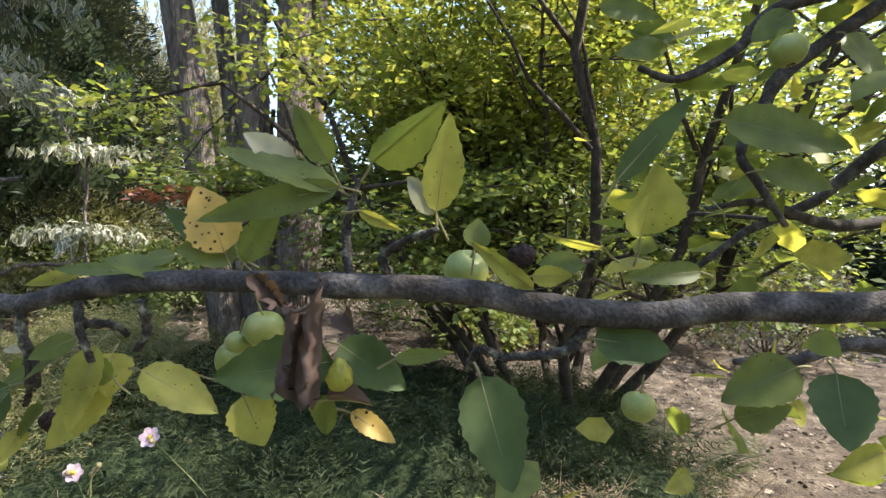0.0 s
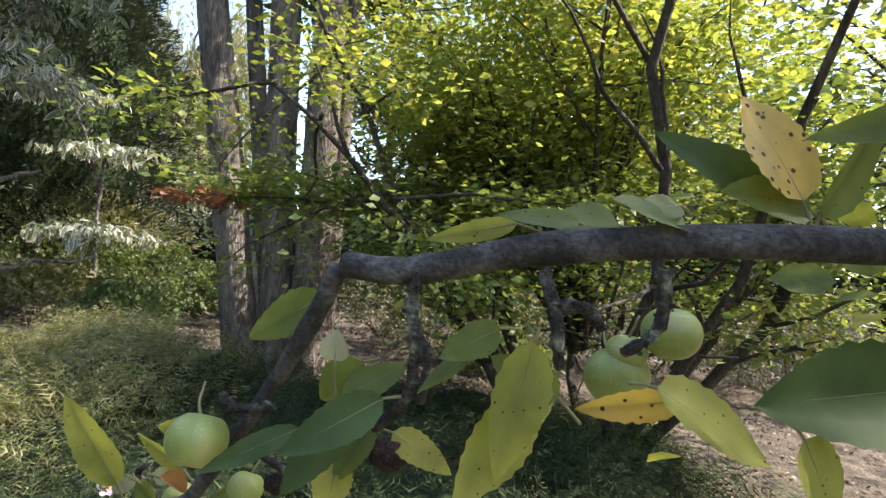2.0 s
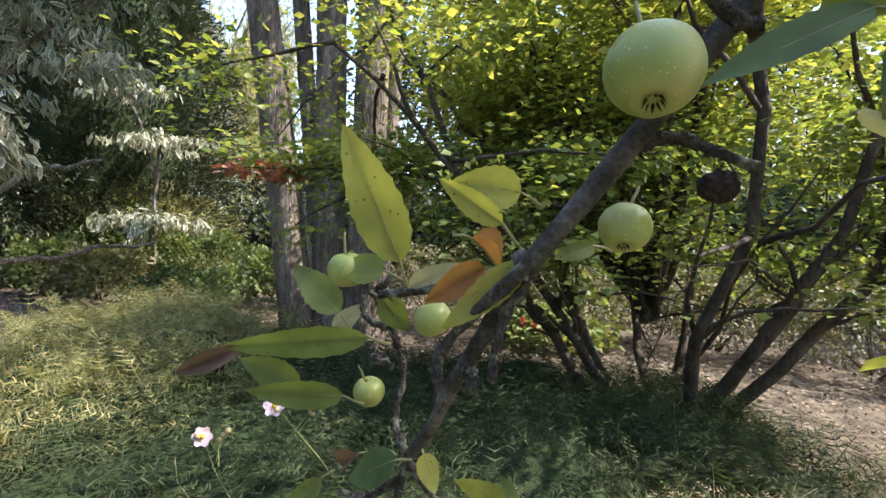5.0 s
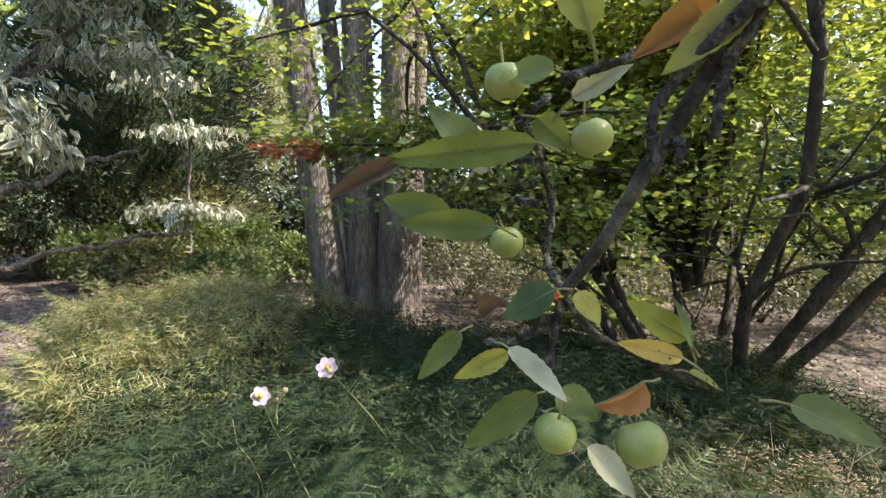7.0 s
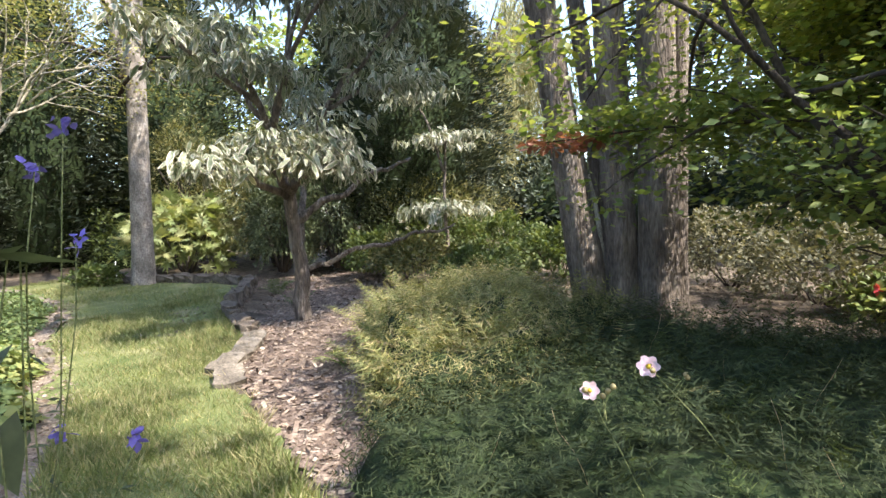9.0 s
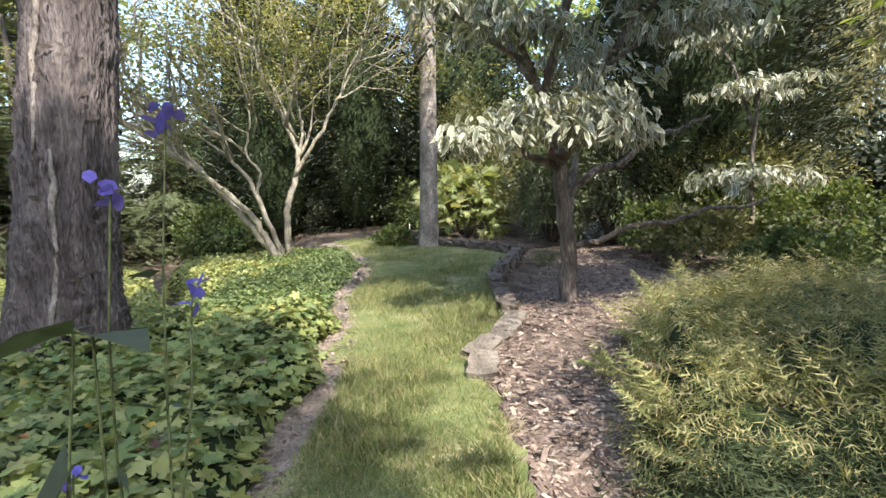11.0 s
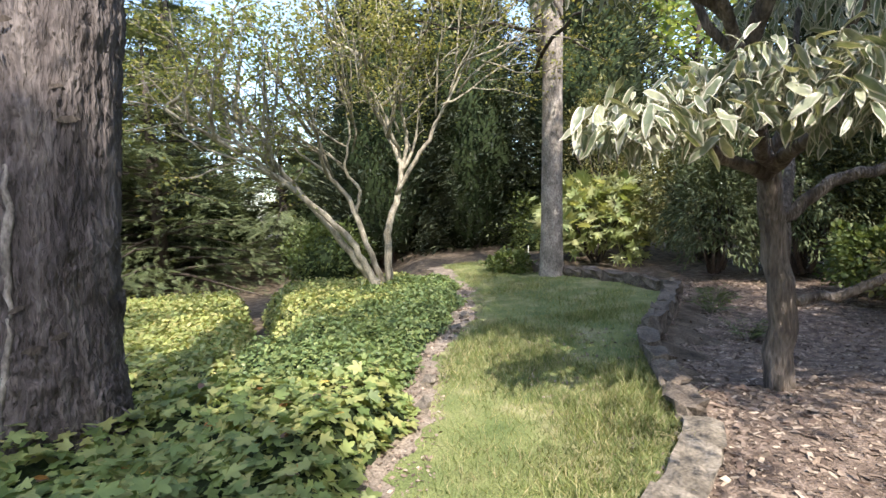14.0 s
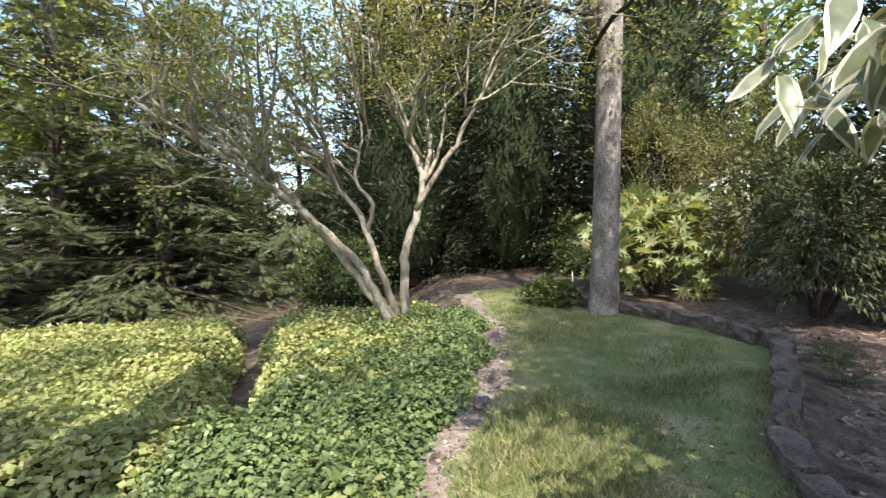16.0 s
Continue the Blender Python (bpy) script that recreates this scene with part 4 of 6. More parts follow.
# ---- hedges and ground cover ----
def mound(name, label, cat, height, x0, x1, y0, y1, leafmat, under, count, size, template, seed, kind="", tilt=1.0, nx=50, ny=50):
    """A dark body, shade put in its colour, under a dense leaf skin: height(x, y) above the land, 0 outside."""
    g = np.random.default_rng(seed)
    c = np.array(((x0 + x1) / 2, (y0 + y1) / 2, 0.0))
    c[2] = land(c[0], c[1])
    ob = thing(name, label, cat, "", kind, at=c)
    xs, ys = np.linspace(x0, x1, nx), np.linspace(y0, y1, ny)
    X, Y = np.meshgrid(xs, ys, indexing="ij")
    H = height(X, Y)
    Z = land(X, Y) + np.where(H > 0.01, H * 0.9 - 0.03, -0.1)
    i, j = np.meshgrid(np.arange(nx - 1), np.arange(ny - 1), indexing="ij")
    a = (i * ny + j).ravel()
    F = np.stack([a, a + ny, a + ny + 1, a + 1], 1)
    keep = (H.ravel()[F] > 0.01).any(1)
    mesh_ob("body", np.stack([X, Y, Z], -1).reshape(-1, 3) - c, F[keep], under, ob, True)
    x, y = g.uniform(x0, x1, count * 3), g.uniform(y0, y1, count * 3)
    e = 0.03
    h = height(x, y)
    dx = (height(x + e, y) + land(x + e, y) - height(x - e, y) - land(x - e, y)) / (2 * e)
    dy = (height(x, y + e) + land(x, y + e) - height(x, y - e) - land(x, y - e)) / (2 * e)
    steep = np.sqrt(1 + dx ** 2 + dy ** 2)
    ok = (h > 0.02) & (g.random(len(x)) < np.clip(steep / 4.0, 0.3, 1))
    x, y, h, dx, dy = x[ok][:count], y[ok][:count], h[ok][:count], dx[ok][:count], dy[ok][:count]
    N = unit(np.stack([-dx, -dy, np.ones_like(dx)], 1))
    P = np.stack([x, y, land(x, y) + h], 1) + N * g.normal(0, 0.02 + size * 0.25, (len(x), 1))
    D = unit(g.normal(0, 1, P.shape) * np.array((1, 1, tilt)) + N * 0.35 * tilt + np.array((0, 0, -0.25)))
    v, f = spray(P, D, size * (0.55 + 0.8 * g.random(len(x))), template, up=(N + np.array((0, 0, 0.4))), jitter=0.45)
    tagged(mesh_ob("leaves", v - c, f, leafmat, ob), kind="stuff")
    return ob


def gap_y(X):
    """The flank of the hedge along the trodden gap."""
    return -0.45 + 0.2 * (X + 13.8)


def left_hedge(X, Y):
    """Flat-topped, with a sharp flank along the trodden gap."""
    inside = smooth(0.0, 0.32, gap_y(X) - Y - 0.05 * np.sin(X * 2.3)) * smooth(-17.0, -16.5, X) * smooth(-8.9, -9.5, X) * smooth(-6.0, -5.4, Y)
    top = -0.16 + 0.05 * np.sin(X * 1.3 + 1) + 0.04 * np.sin(X * 2.7) * np.sin(Y * 3.1) - land(X, Y)
    return np.maximum(0, top) * inside ** 0.6


mound("clipped_hedge", "rounded clipped hedge of small yellow-green leaves", "hedge", left_hedge, -17, -8.7, -6.2, 0.4, L_HEDGE, INNER_SHADE, 62000, 0.085, BROAD, 101, tilt=0.5, nx=80, ny=80)


def right_bank(X, Y):
    flank = smooth(0.0, 0.35, Y - gap_y(X) - 0.4 - 0.05 * np.sin(X * 2.1))
    ends_ = smooth(-9.0, -11.5, X) * smooth(-16.6, -15.6, X)
    top = 0.02 - 0.25 * smooth(0.9, 0.0, Y - gap_y(X) - 0.4) - land(X, Y) + 0.04 * np.sin(X * 3.1) * np.sin(Y * 2.7)
    return np.maximum(0, top) * (flank * smooth(0.14, 0.42, left_y(X) - Y)) ** 0.6 * ends_


mound("golden_hedge", "low sprawling bank of golden-green small-leaved shrub", "hedge", lambda X, Y: right_bank(X, Y) * smooth(0.75, 1.1, left_y(X) - Y), -16.8, -9, -1.2, 4.2, L_HEDGE, INNER_SHADE, 32000, 0.075, BROAD, 102, tilt=0.6, nx=80, ny=80)


def ivy_h(X, Y):
    dl = left_y(X) - Y
    h = (0.16 - np.minimum(0, land(X, Y)) * 0.75) * smooth(0.0, 0.45, dl + 0.08 * np.sin(X * 3.7)) * np.maximum(smooth(0.35, 0.7, Y - gap_y(X)), smooth(-12.0, -11.2, X)) * smooth(3.1, 2.3, dl) * smooth(-7.0, -7.9, X) * smooth(-15, -14, X)
    return h * (1 + 0.25 * np.sin(X * 3.7) * np.sin(Y * 4.1))


mound("ivy_bank", "bank of glossy dark green ivy spilling to the path", "ground cover", ivy_h, -15, -7.2, 0.2, 4.2, L_IVY, INNER_SHADE, 64000, 0.056, OVAL, 103, tilt=0.5, nx=80, ny=60)


def geran_h(X, Y):
    dl = left_y(X) - Y
    h = 0.26 * smooth(-0.02, 0.3, dl + 0.1 * np.sin(X * 4.3)) * smooth(3.6, 2.8, dl) * smooth(-2.6, -3.2, X) * smooth(-8.3, -7.6, X) - np.minimum(0, land(X, Y)) * smooth(0.05, 0.4, dl) * smooth(-8.3, -7.6, X) * 0.85
    return h * (1 + 0.16 * np.sin(X * 3.3 + 1) * np.sin(Y * 3.9) + 0.08 * np.sin(X * 8 + Y * 7))


mound("lobed_ground_cover", "thick carpet of five-lobed green leaves beside the path", "ground cover", geran_h, -8.8, -2.6, -3.2, 2.5, L_GERAN, INNER_SHADE, 21000, 0.105, palmate(5), 104, tilt=0.3)

# ---- planted bed of feathery plants ----
FINE = (np.array([(0, 0, 0), (0.35, 0.08, 0.0), (0.35, -0.08, 0.0), (1, 0, -0.12)]), np.array([(0, 2, 1), (1, 2, 3)]))


FEATHER = (np.array([(0, 0.01, 0), (0, -0.01, 0), (1, 0, -0.1)] + [q for i in range(4) for s in (1, -1) for q in ((0.16 + 0.19 * i, 0, 0), (0.21 + 0.19 * i, 0, 0), (0.34 + 0.19 * i, s * (0.3 - 0.055 * i), -0.05))]),
           np.array([(0, 1, 2)] + [(3 + 3 * i, 4 + 3 * i, 5 + 3 * i) for i in range(8)]))


def frond(base, d, ln, g, pinnae=22, wide=0.3, arch=0.5, tmpl=FINE):
    """An arching frond with paired leaflets along its rib."""
    s = np.linspace(0, 1, pinnae)
    d = unit(np.asarray(d, float))
    P = base + d * (s * ln)[:, None]
    P[:, 2] -= arch * ln * s ** 2 * 0.6
    tan = unit(np.gradient(P, axis=0))
    side = unit(np.cross(tan, (0, 0, 1)) + 1e-4)
    w = ln * wide * np.sin(np.clip(s * 1.05 + 0.08, 0, 1) * math.pi) ** 0.7
    out = []
    for sg in (1, -1):
        out.append(spray(P[2:], side[2:] * sg + tan[2:] * 0.5 + g.normal(0, 0.12, (pinnae - 2, 3)), w[2:], tmpl, jitter=0.3))
    rib = P[:: max(1, pinnae // 6)]
    out.append(tube(rib, np.linspace(0.004, 0.001, len(rib)), 3, cap=False))
    return out


def frond_clump(name, label, cat, x, y, n, ln, mat, seed, lean=0.5, wide=0.3, arch=0.5, pinnae=20, rad=0.25, group="", stalks=0, tmpl=FINE):
    g = np.random.default_rng(seed)
    z = float(land(x, y))
    ob = thing(name, label, cat, group, at=(x, y, z))
    for i in range(n):
        a = g.random() * 6.283
        d = np.array((math.cos(a) * lean, math.sin(a) * lean, 0.45 + 0.8 * g.random()))
        b = np.array((math.cos(a) * rad * g.random(), math.sin(a) * rad * g.random(), 0))
        v, f = joined(frond(b, d, ln * (0.55 + 0.7 * g.random()), g, pinnae, wide, arch * (0.5 + g.random()), tmpl))
        mesh_ob("frond", v, f, mat, ob)
    for i in range(stalks):
        a = g.random() * 6.283
        e = np.array((math.cos(a) * 0.5 * g.random(), math.sin(a) * 0.5 * g.random(), ln * (0.45 + 0.4 * g.random())))
        v, f = tube(bend((e[0] * 0.3, e[1] * 0.3, 0), e, 8, 0.2, 0, g), np.linspace(0.0018, 0.0008, 8), 4, cap=False)
        mesh_ob("dry_stalk", v, f, STRAW, ob, True)
    return ob


gb = np.random.default_rng(111)
for k in range(26):
    x, y = gb.uniform(-4.7, -2.5), gb.uniform(0, 1)
    y = float(right_y(x)) + 0.95 + 0.62 * max(0.0, -3.25 - x) + 2.3 * y
    frond_clump("feathery_plant", "clump of feathery olive and straw-coloured stems", "plant", x, y, 24, 0.98, (L_FERN, L_FERN, L_FERN, L_MID)[k % 4], 200 + k, 0.42, 0.27, 0.55, 14, 0.35, "feathery bed", 3, FEATHER)
for k in range(38):
    x, y = gb.uniform(-2.8, 1.2), gb.uniform(2.0, 5.2)
    y = max(y, 3.0 + 0.3 * gb.random()) if x > -0.5 else y
    # three ferns in four carry the bed's shade in their colour
    frond_clump("shade_fern", "arching green fern, shade of the bed mostly painted in", "fern", x, y, 16, 0.82, (L_BED_SHADE, L_BED_SHADE, L_BED_SHADE, L_MID)[k % 4], 300 + k, 0.5, 0.3, 0.6, 14, 0.3, "shade ferns", 1, FEATHER)
for k in range(14):
    x, y = gb.uniform(-4.3, -1.6), gb.uniform(0.9, 2.9)
    frond_clump("arching_plant", "tall arching tan stems with short side leaflets", "plant", x, float(right_y(x)) + y + 0.3 + 0.62 * max(0.0, -3.25 - x), 7, 1.15, (STRAW, L_FERN)[k % 2], 270 + k, 0.55, 0.07, 0.75, 34, 0.2, "arching stems")


def bed_h(X, Y):
    q = np.clip(1 - np.abs((X + 0.85) / 2.15) ** 4 - np.abs((Y - 3.5) / 1.75) ** 4, 0, 1)
    return 0.46 * q ** 0.4 * (1 + 0.3 * np.sin(X * 4.1) * np.sin(Y * 3.7))


# The leaf colour here includes the shade that lies over the bed.
mound("bed_foliage", "dense feathery bed foliage, coloured dark for the shade", "ground cover", bed_h, -3.0, 1.4, 1.7, 5.3, L_BED_SHADE, INNER_SHADE, 10000, 0.16, FEATHER, 109)


def feather_h(X, Y):
    d = Y - right_y(X)
    q = smooth(0.5, 1.0, d - 0.62 * np.maximum(0, -3.25 - X)) * smooth(3.6, 2.9, d) * smooth(-4.9, -4.2, X) * smooth(-2.1, -2.5, X)
    return 0.55 * q * (1 + 0.3 * np.sin(X * 4.7) * np.sin(Y * 4.1))


mound("feathery_mass", "soft mass of feathery olive foliage in the sunny bed", "ground cover", feather_h, -5, -1.6, 1.8, 6.4, L_FERN, INNER_SHADE, 12500, 0.17, FEATHER, 110)
for k in range(14):
    x, y = gb.uniform(-0.1, 1.5), gb.uniform(2.2, 2.9)
    frond_clump("bleached_grass", "tuft of bleached straw-coloured grass in sun", "grass tuft", x, y, 22, 0.75, STRAW, 340 + k, 0.5, 0.2, 0.8, 13, 0.25, "bleached tufts", 0, FEATHER)

# ---- surrounding bushes and trees ----
bush("fatsia_bush", "bush of large palmate yellow-green leaves in sun", "bush", (-16.3, 8.3, 1.0), (1.5, 1.5, 1.15), L_YELLOW, 900, 0.38, lobed(7, 0.35), 121, droop=0.4)
for k, (x, y, r, h) in enumerate([(-14.5, 10.2, 1.5, 1.5), (-12.2, 11.5, 1.6, 1.4), (-17.5, 11.5, 2.2, 2.0), (-9.6, 12.6, 1.7, 1.2), (-12.4, 8.9, 1.0, 1.25), (-11.6, 10.2, 1.1, 1.5), (-15.6, 11.3, 1.5, 2.3), (-18.5, 9.6, 1.4, 2.4)]):
    bush("narrow_leaved_bush", "thicket of narrow olive-green leaves", "bush", (x, y, h), (r, r, h), L_YEW if k in (4, 5) else L_OLIVE, 9000, 0.13, LANCE, 130 + k, 10, droop=0.3, group="olive thicket")
for k, (x, y, r, h) in enumerate([(-8.0, 9.0, 0.9, 0.45), (-6.6, 10.2, 1.0, 0.6), (-4.8, 9.6, 0.9, 0.5), (-9.4, 9.4, 0.8, 0.5), (-5.4, 7.6, 0.7, 0.35)]):
    bush("low_bush", "low fresh-green leafy bush in the bed", "bush", (x, y, h), (r, r, h), L_MID if k else L_OLIVE, 3600, 0.085, OVAL, 140 + k, group="low bushes")
for k, (x, y, r, h) in enumerate([(-0.8, 8.2, 0.9, 0.5), (0.6, 8.6, 1.0, 0.5), (2.4, 8.2, 1.0, 0.55), (-1.9, 9.4, 1.0, 0.6), (3.8, 7.2, 1.1, 0.6)]):
    bush("grey_bush", "low grey-green mounded shrub in dappled shade", "bush", (x, y, h), (r, r, h), L_GREY, 6500, 0.06, DIAMOND, 150 + k, group="grey mounds")


SPRIG = (np.array([(0, 0.03, 0), (0, -0.03, 0), (1, 0, -0.1)] + [q for i in range(2) for s in (1, -1) for q in ((0.12 + 0.3 * i, 0, 0), (0.26 + 0.3 * i, 0, 0), (0.5 + 0.3 * i, s * 0.3, -0.04))]),
         np.array([(0, 1, 2)] + [(3 + 3 * i, 4 + 3 * i, 5 + 3 * i) for i in range(4)]))


PLUME = (np.array([(0, 0.02, 0), (0, -0.02, 0), (1, 0, -0.12)] + [q for i in range(6) for s in (1, -1) for q in ((0.05 + 0.14 * i, 0, -0.01 * i), (0.15 + 0.14 * i, 0, -0.01 * i), (0.3 + 0.14 * i, s * (0.3 - 0.035 * i), -0.05))]),
         np.array([(0, 1, 2)] + [(3 + 3 * i, 4 + 3 * i, 5 + 3 * i) for i in range(12)]))


def conifer(name, label, x, y, z, h, r, mat, seed, layers=26, per=500, size=0.2, droop=0.35, skirt=0.06, group="", tmpl=SPRIG):
    """A conifer: straight trunk, whorls of boughs, flat sprays of needles."""
    g = np.random.default_rng(seed)
    ob = thing(name, label, "tree", group, at=(x, y, z))
    v, f = tube(np.array([(0, 0, -0.1), (0, 0, h * 0.5), (0, 0, h)]), (0.03 * h, 0.02 * h, 0.01), 10)
    mesh_ob("trunk", v, f, BARK_DARK, ob, True)
    bo, P, D = [], [], []
    for i in range(layers):
        s = skirt + (1 - skirt) * i / layers
        n = int(5 + 3 * (1 - s))
        for j in range(n):
            a = g.random() * 6.283
            ln = r * (1 - s) ** 0.75 * (0.5 + 0.75 * g.random()) + 0.15
            sj = s + g.normal(0, 0.3 / layers)
            p0 = np.array((0, 0, max(0.15, sj * h)))
            d = np.array((math.cos(a), math.sin(a), 0.15 - 0.2 * (1 - s) + g.normal(0, 0.12)))
            line = bend(p0, p0 + d * ln, 6, 0.06, 0.05, g)
            bo.append(tube(line, np.linspace(0.02 + 0.01 * ln, 0.006, 6), 4, cap=False))
            m = int(per * ln / r / n * 1.6) + 8
            q = g.random(m) ** 0.5 * 5
            k = np.minimum(q.astype(int), 4)
            pt = line[k] + (line[k + 1] - line[k]) * (q - k)[:, None]
            sd = g.normal(0, 0.15 * ln + 0.05, m)[:, None] * np.array((-d[1], d[0], 0))
            pt = pt + sd + g.normal(0, 0.05, (m, 3)) - np.array((0, 0, 1)) * (0.5 * sd ** 2).sum(1, keepdims=True)
            P.append(pt)
            dd = d + np.sign(sd) * 0.5 + g.normal(0, 0.25, (m, 3))
            dd[:, 2] -= droop
            D.append(dd)
    v, f = joined(bo)
    mesh_ob("branching", v, f, BARK_DARK, ob, True)
    P, D = np.concatenate(P), np.concatenate(D)
    v, f = spray(P, D, size * (0.6 + 0.7 * g.random(len(P))), tmpl, jitter=0.25)
    tagged(mesh_ob("crown", v, f, mat, ob), kind="stuff")
    return ob


def soft_conifer(name, label, x, y, z, h, r, mat, n, size, seed, group=""):
    """A dense upright conifer whose fine sprays hide the trunk."""
    g = np.random.default_rng(seed)
    ob = thing(name, label, "tree", group, at=(x, y, z))
    v, f = tube(np.array([(0, 0, -0.1), (0, 0, h * 0.5), (0, 0, h * 0.97)]), (0.03 * h, 0.02 * h, 0.01), 10)
    mesh_ob("trunk", v, f, BARK_DARK, ob, True)
    s, a = g.random(n) ** 0.85, g.random(n) * 6.283
    prof = r * np.clip(np.sin(np.pi * np.clip(0.2 + 0.8 * s, 0, 1)) ** 0.6, 0.05, 1)
    lump = 1 + 0.16 * np.sin(a * 5 + s * 19 + seed) + 0.12 * np.sin(a * 9 - s * 31) + 0.1 * np.sin(a * 3 + s * 47)
    rad = prof * lump * (0.72 + 0.3 * g.random(n) ** 0.5)
    out = np.stack([np.cos(a), np.sin(a), np.zeros(n)], 1)
    P = out * rad[:, None] + np.array((0, 0, 1)) * (s * h)[:, None] + g.normal(0, 0.06, (n, 3))
    P[:, 2] = np.maximum(P[:, 2], 0.05)
    D = out + g.normal(0, 0.45, (n, 3)) + np.array((0, 0, 0.5))
    # added core with painted shade closes the gaps between the sprays
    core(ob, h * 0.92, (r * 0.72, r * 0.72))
    v, f = spray(P, D, size * (0.6 + 0.8 * g.random(n)), LANCE, jitter=0.5)
    tagged(mesh_ob("crown", v, f, mat, ob), kind="stuff")
    return ob


soft_conifer("dark_conifer", "dense dark green conifer with soft needles", -11.5, 13.0, 0, 9.5, 3.0, L_DARK, 52000, 0.2, 160)
for k, (x, y, h, r) in enumerate([(-21.5, -4.5, 9, 4.0), (-24, -0.8, 6.4, 3.0), (-19.5, -9.5, 10, 4.5), (-17.0, -13, 11, 4.5), (-26, -9, 14, 5), (-21, -7, 12, 4.5), (-29.5, -6.2, 15, 4.5), (-31, -12, 16, 5), (-25.8, -4.9, 13, 3.8)]):
    conifer("layered_conifer", "dark conifer with flat layered boughs of green needles", x, y, -0.7, h, r, L_YEW, 170 + k, int(6 + h), 620 if k in (0, 1, 2, 5) else 300, 0.34 if k in (0, 1, 2, 5) else 0.5, 0.12, 0.04, "layered conifers", PLUME if k in (0, 1, 2, 5) else SPRIG)
for k, (x, y, h, r) in enumerate([(-22, 3.0, 10, 2.2), (-23, 6.5, 11, 2.4), (-21, 10.5, 11, 2.6)]):
    soft_conifer("backing_conifer", "very dark green upright conifer closing the view", x, y, -0.2, h, r, L_DARK, 17000, 0.26, 180 + k, "backing conifers")


def broadleaf(x, y, h, spread, mat, seed, name="woodland_tree", label="leafy woodland tree behind the garden", size=0.2, per=60, group="woodland", bark=None, droop=0.15, tmpl=OVAL, start=0.12):
    g = np.random.default_rng(seed)
    z = float(land(x, y))
    t = bend((x, y, z - 0.1), (x + g.normal(0, 0.5), y + g.normal(0, 0.5), z + h * 0.85), 8, 0.05, 0, g)
    return stem_and_crown(name, label, "tree", t, np.linspace(0.028 * h, 0.006 * h, 8), bark or BARK_DARK, mat, 18, spread, 0.5, per, spread * 0.16, size, tmpl, seed, start, droop, 0.7, 10, group, sub=3, limb_r=0.01 * h)


for k, (x, y, r, h) in enumerate([(-19.8, 0.9, 1.3, 1.0), (-25, 1.5, 3.0, 2.2), (-24.5, 4.6, 2.6, 2.4), (-24, 8.5, 2.6, 2.4), (-26, -4.5, 3.2, 2.2), (-19, -12, 3.4, 2.2), (-20.3, 8.6, 1.5, 1.3), (-30, 1, 4, 3.5), (-31, -8, 5, 3.5)]):
    bush("evergreen_bush", "dense dark evergreen bush at the edge of the wood", "bush", (x, y, h - 0.75), (r, r, h), L_YEW if k % 3 else L_MID, int(3200 * r), 0.13, DIAMOND, 700 + k, 5, group="evergreen belt", dense=True)
for k, (x, y, r, h) in enumerate([(-4.5, 15.5, 2.2, 1.7), (-1.2, 14.5, 2.3, 1.9), (2.2, 13.6, 2.3, 1.9), (5.5, 12.4, 2.4, 2.0), (8.5, 9.5, 2.4, 2.0), (10.5, 5.5, 2.4, 2.0), (-7.8, 17, 2.4, 1.7), (4.5, 17, 3, 2.8), (0.5, 18, 3, 2.6)]):
    bush("dark_bush", "dark shaded evergreen bush behind the beds", "bush", (x, y, h * 0.9), (r, r, h), L_DARK, 5000, 0.18, DIAMOND, 730 + k, 5, group="dark belt", dense=True)
k = 0
for ang in np.arange(0, 360, 13):
    a = radians(ang)
    for rad_, hh in ((24, 11), (37, 16)):
        rr = rad_ + rng.uniform(-3, 3)
        x, y = -5 + rr * math.cos(a + rad_), 3 + rr * math.sin(a + rad_)
        deg = math.degrees(math.atan2(y - 0.5, x + 0.8)) % 360
        deg2 = math.degrees(math.atan2(y - 2, x + 5)) % 360
        if 106 < deg < 135 or 184 < deg2 < 192 or (rad_ < 30 and x < -15 and -10 < y < 11):
            continue
        broadleaf(x, y, hh + rng.uniform(-2, 3), 4.2, (L_MID, L_OLIVE, L_LIME, L_DARK)[k % 4], 400 + k, size=0.42, per=30 if x < 8 and y > -14 else 16, tmpl=DIAMOND)
        k += 1


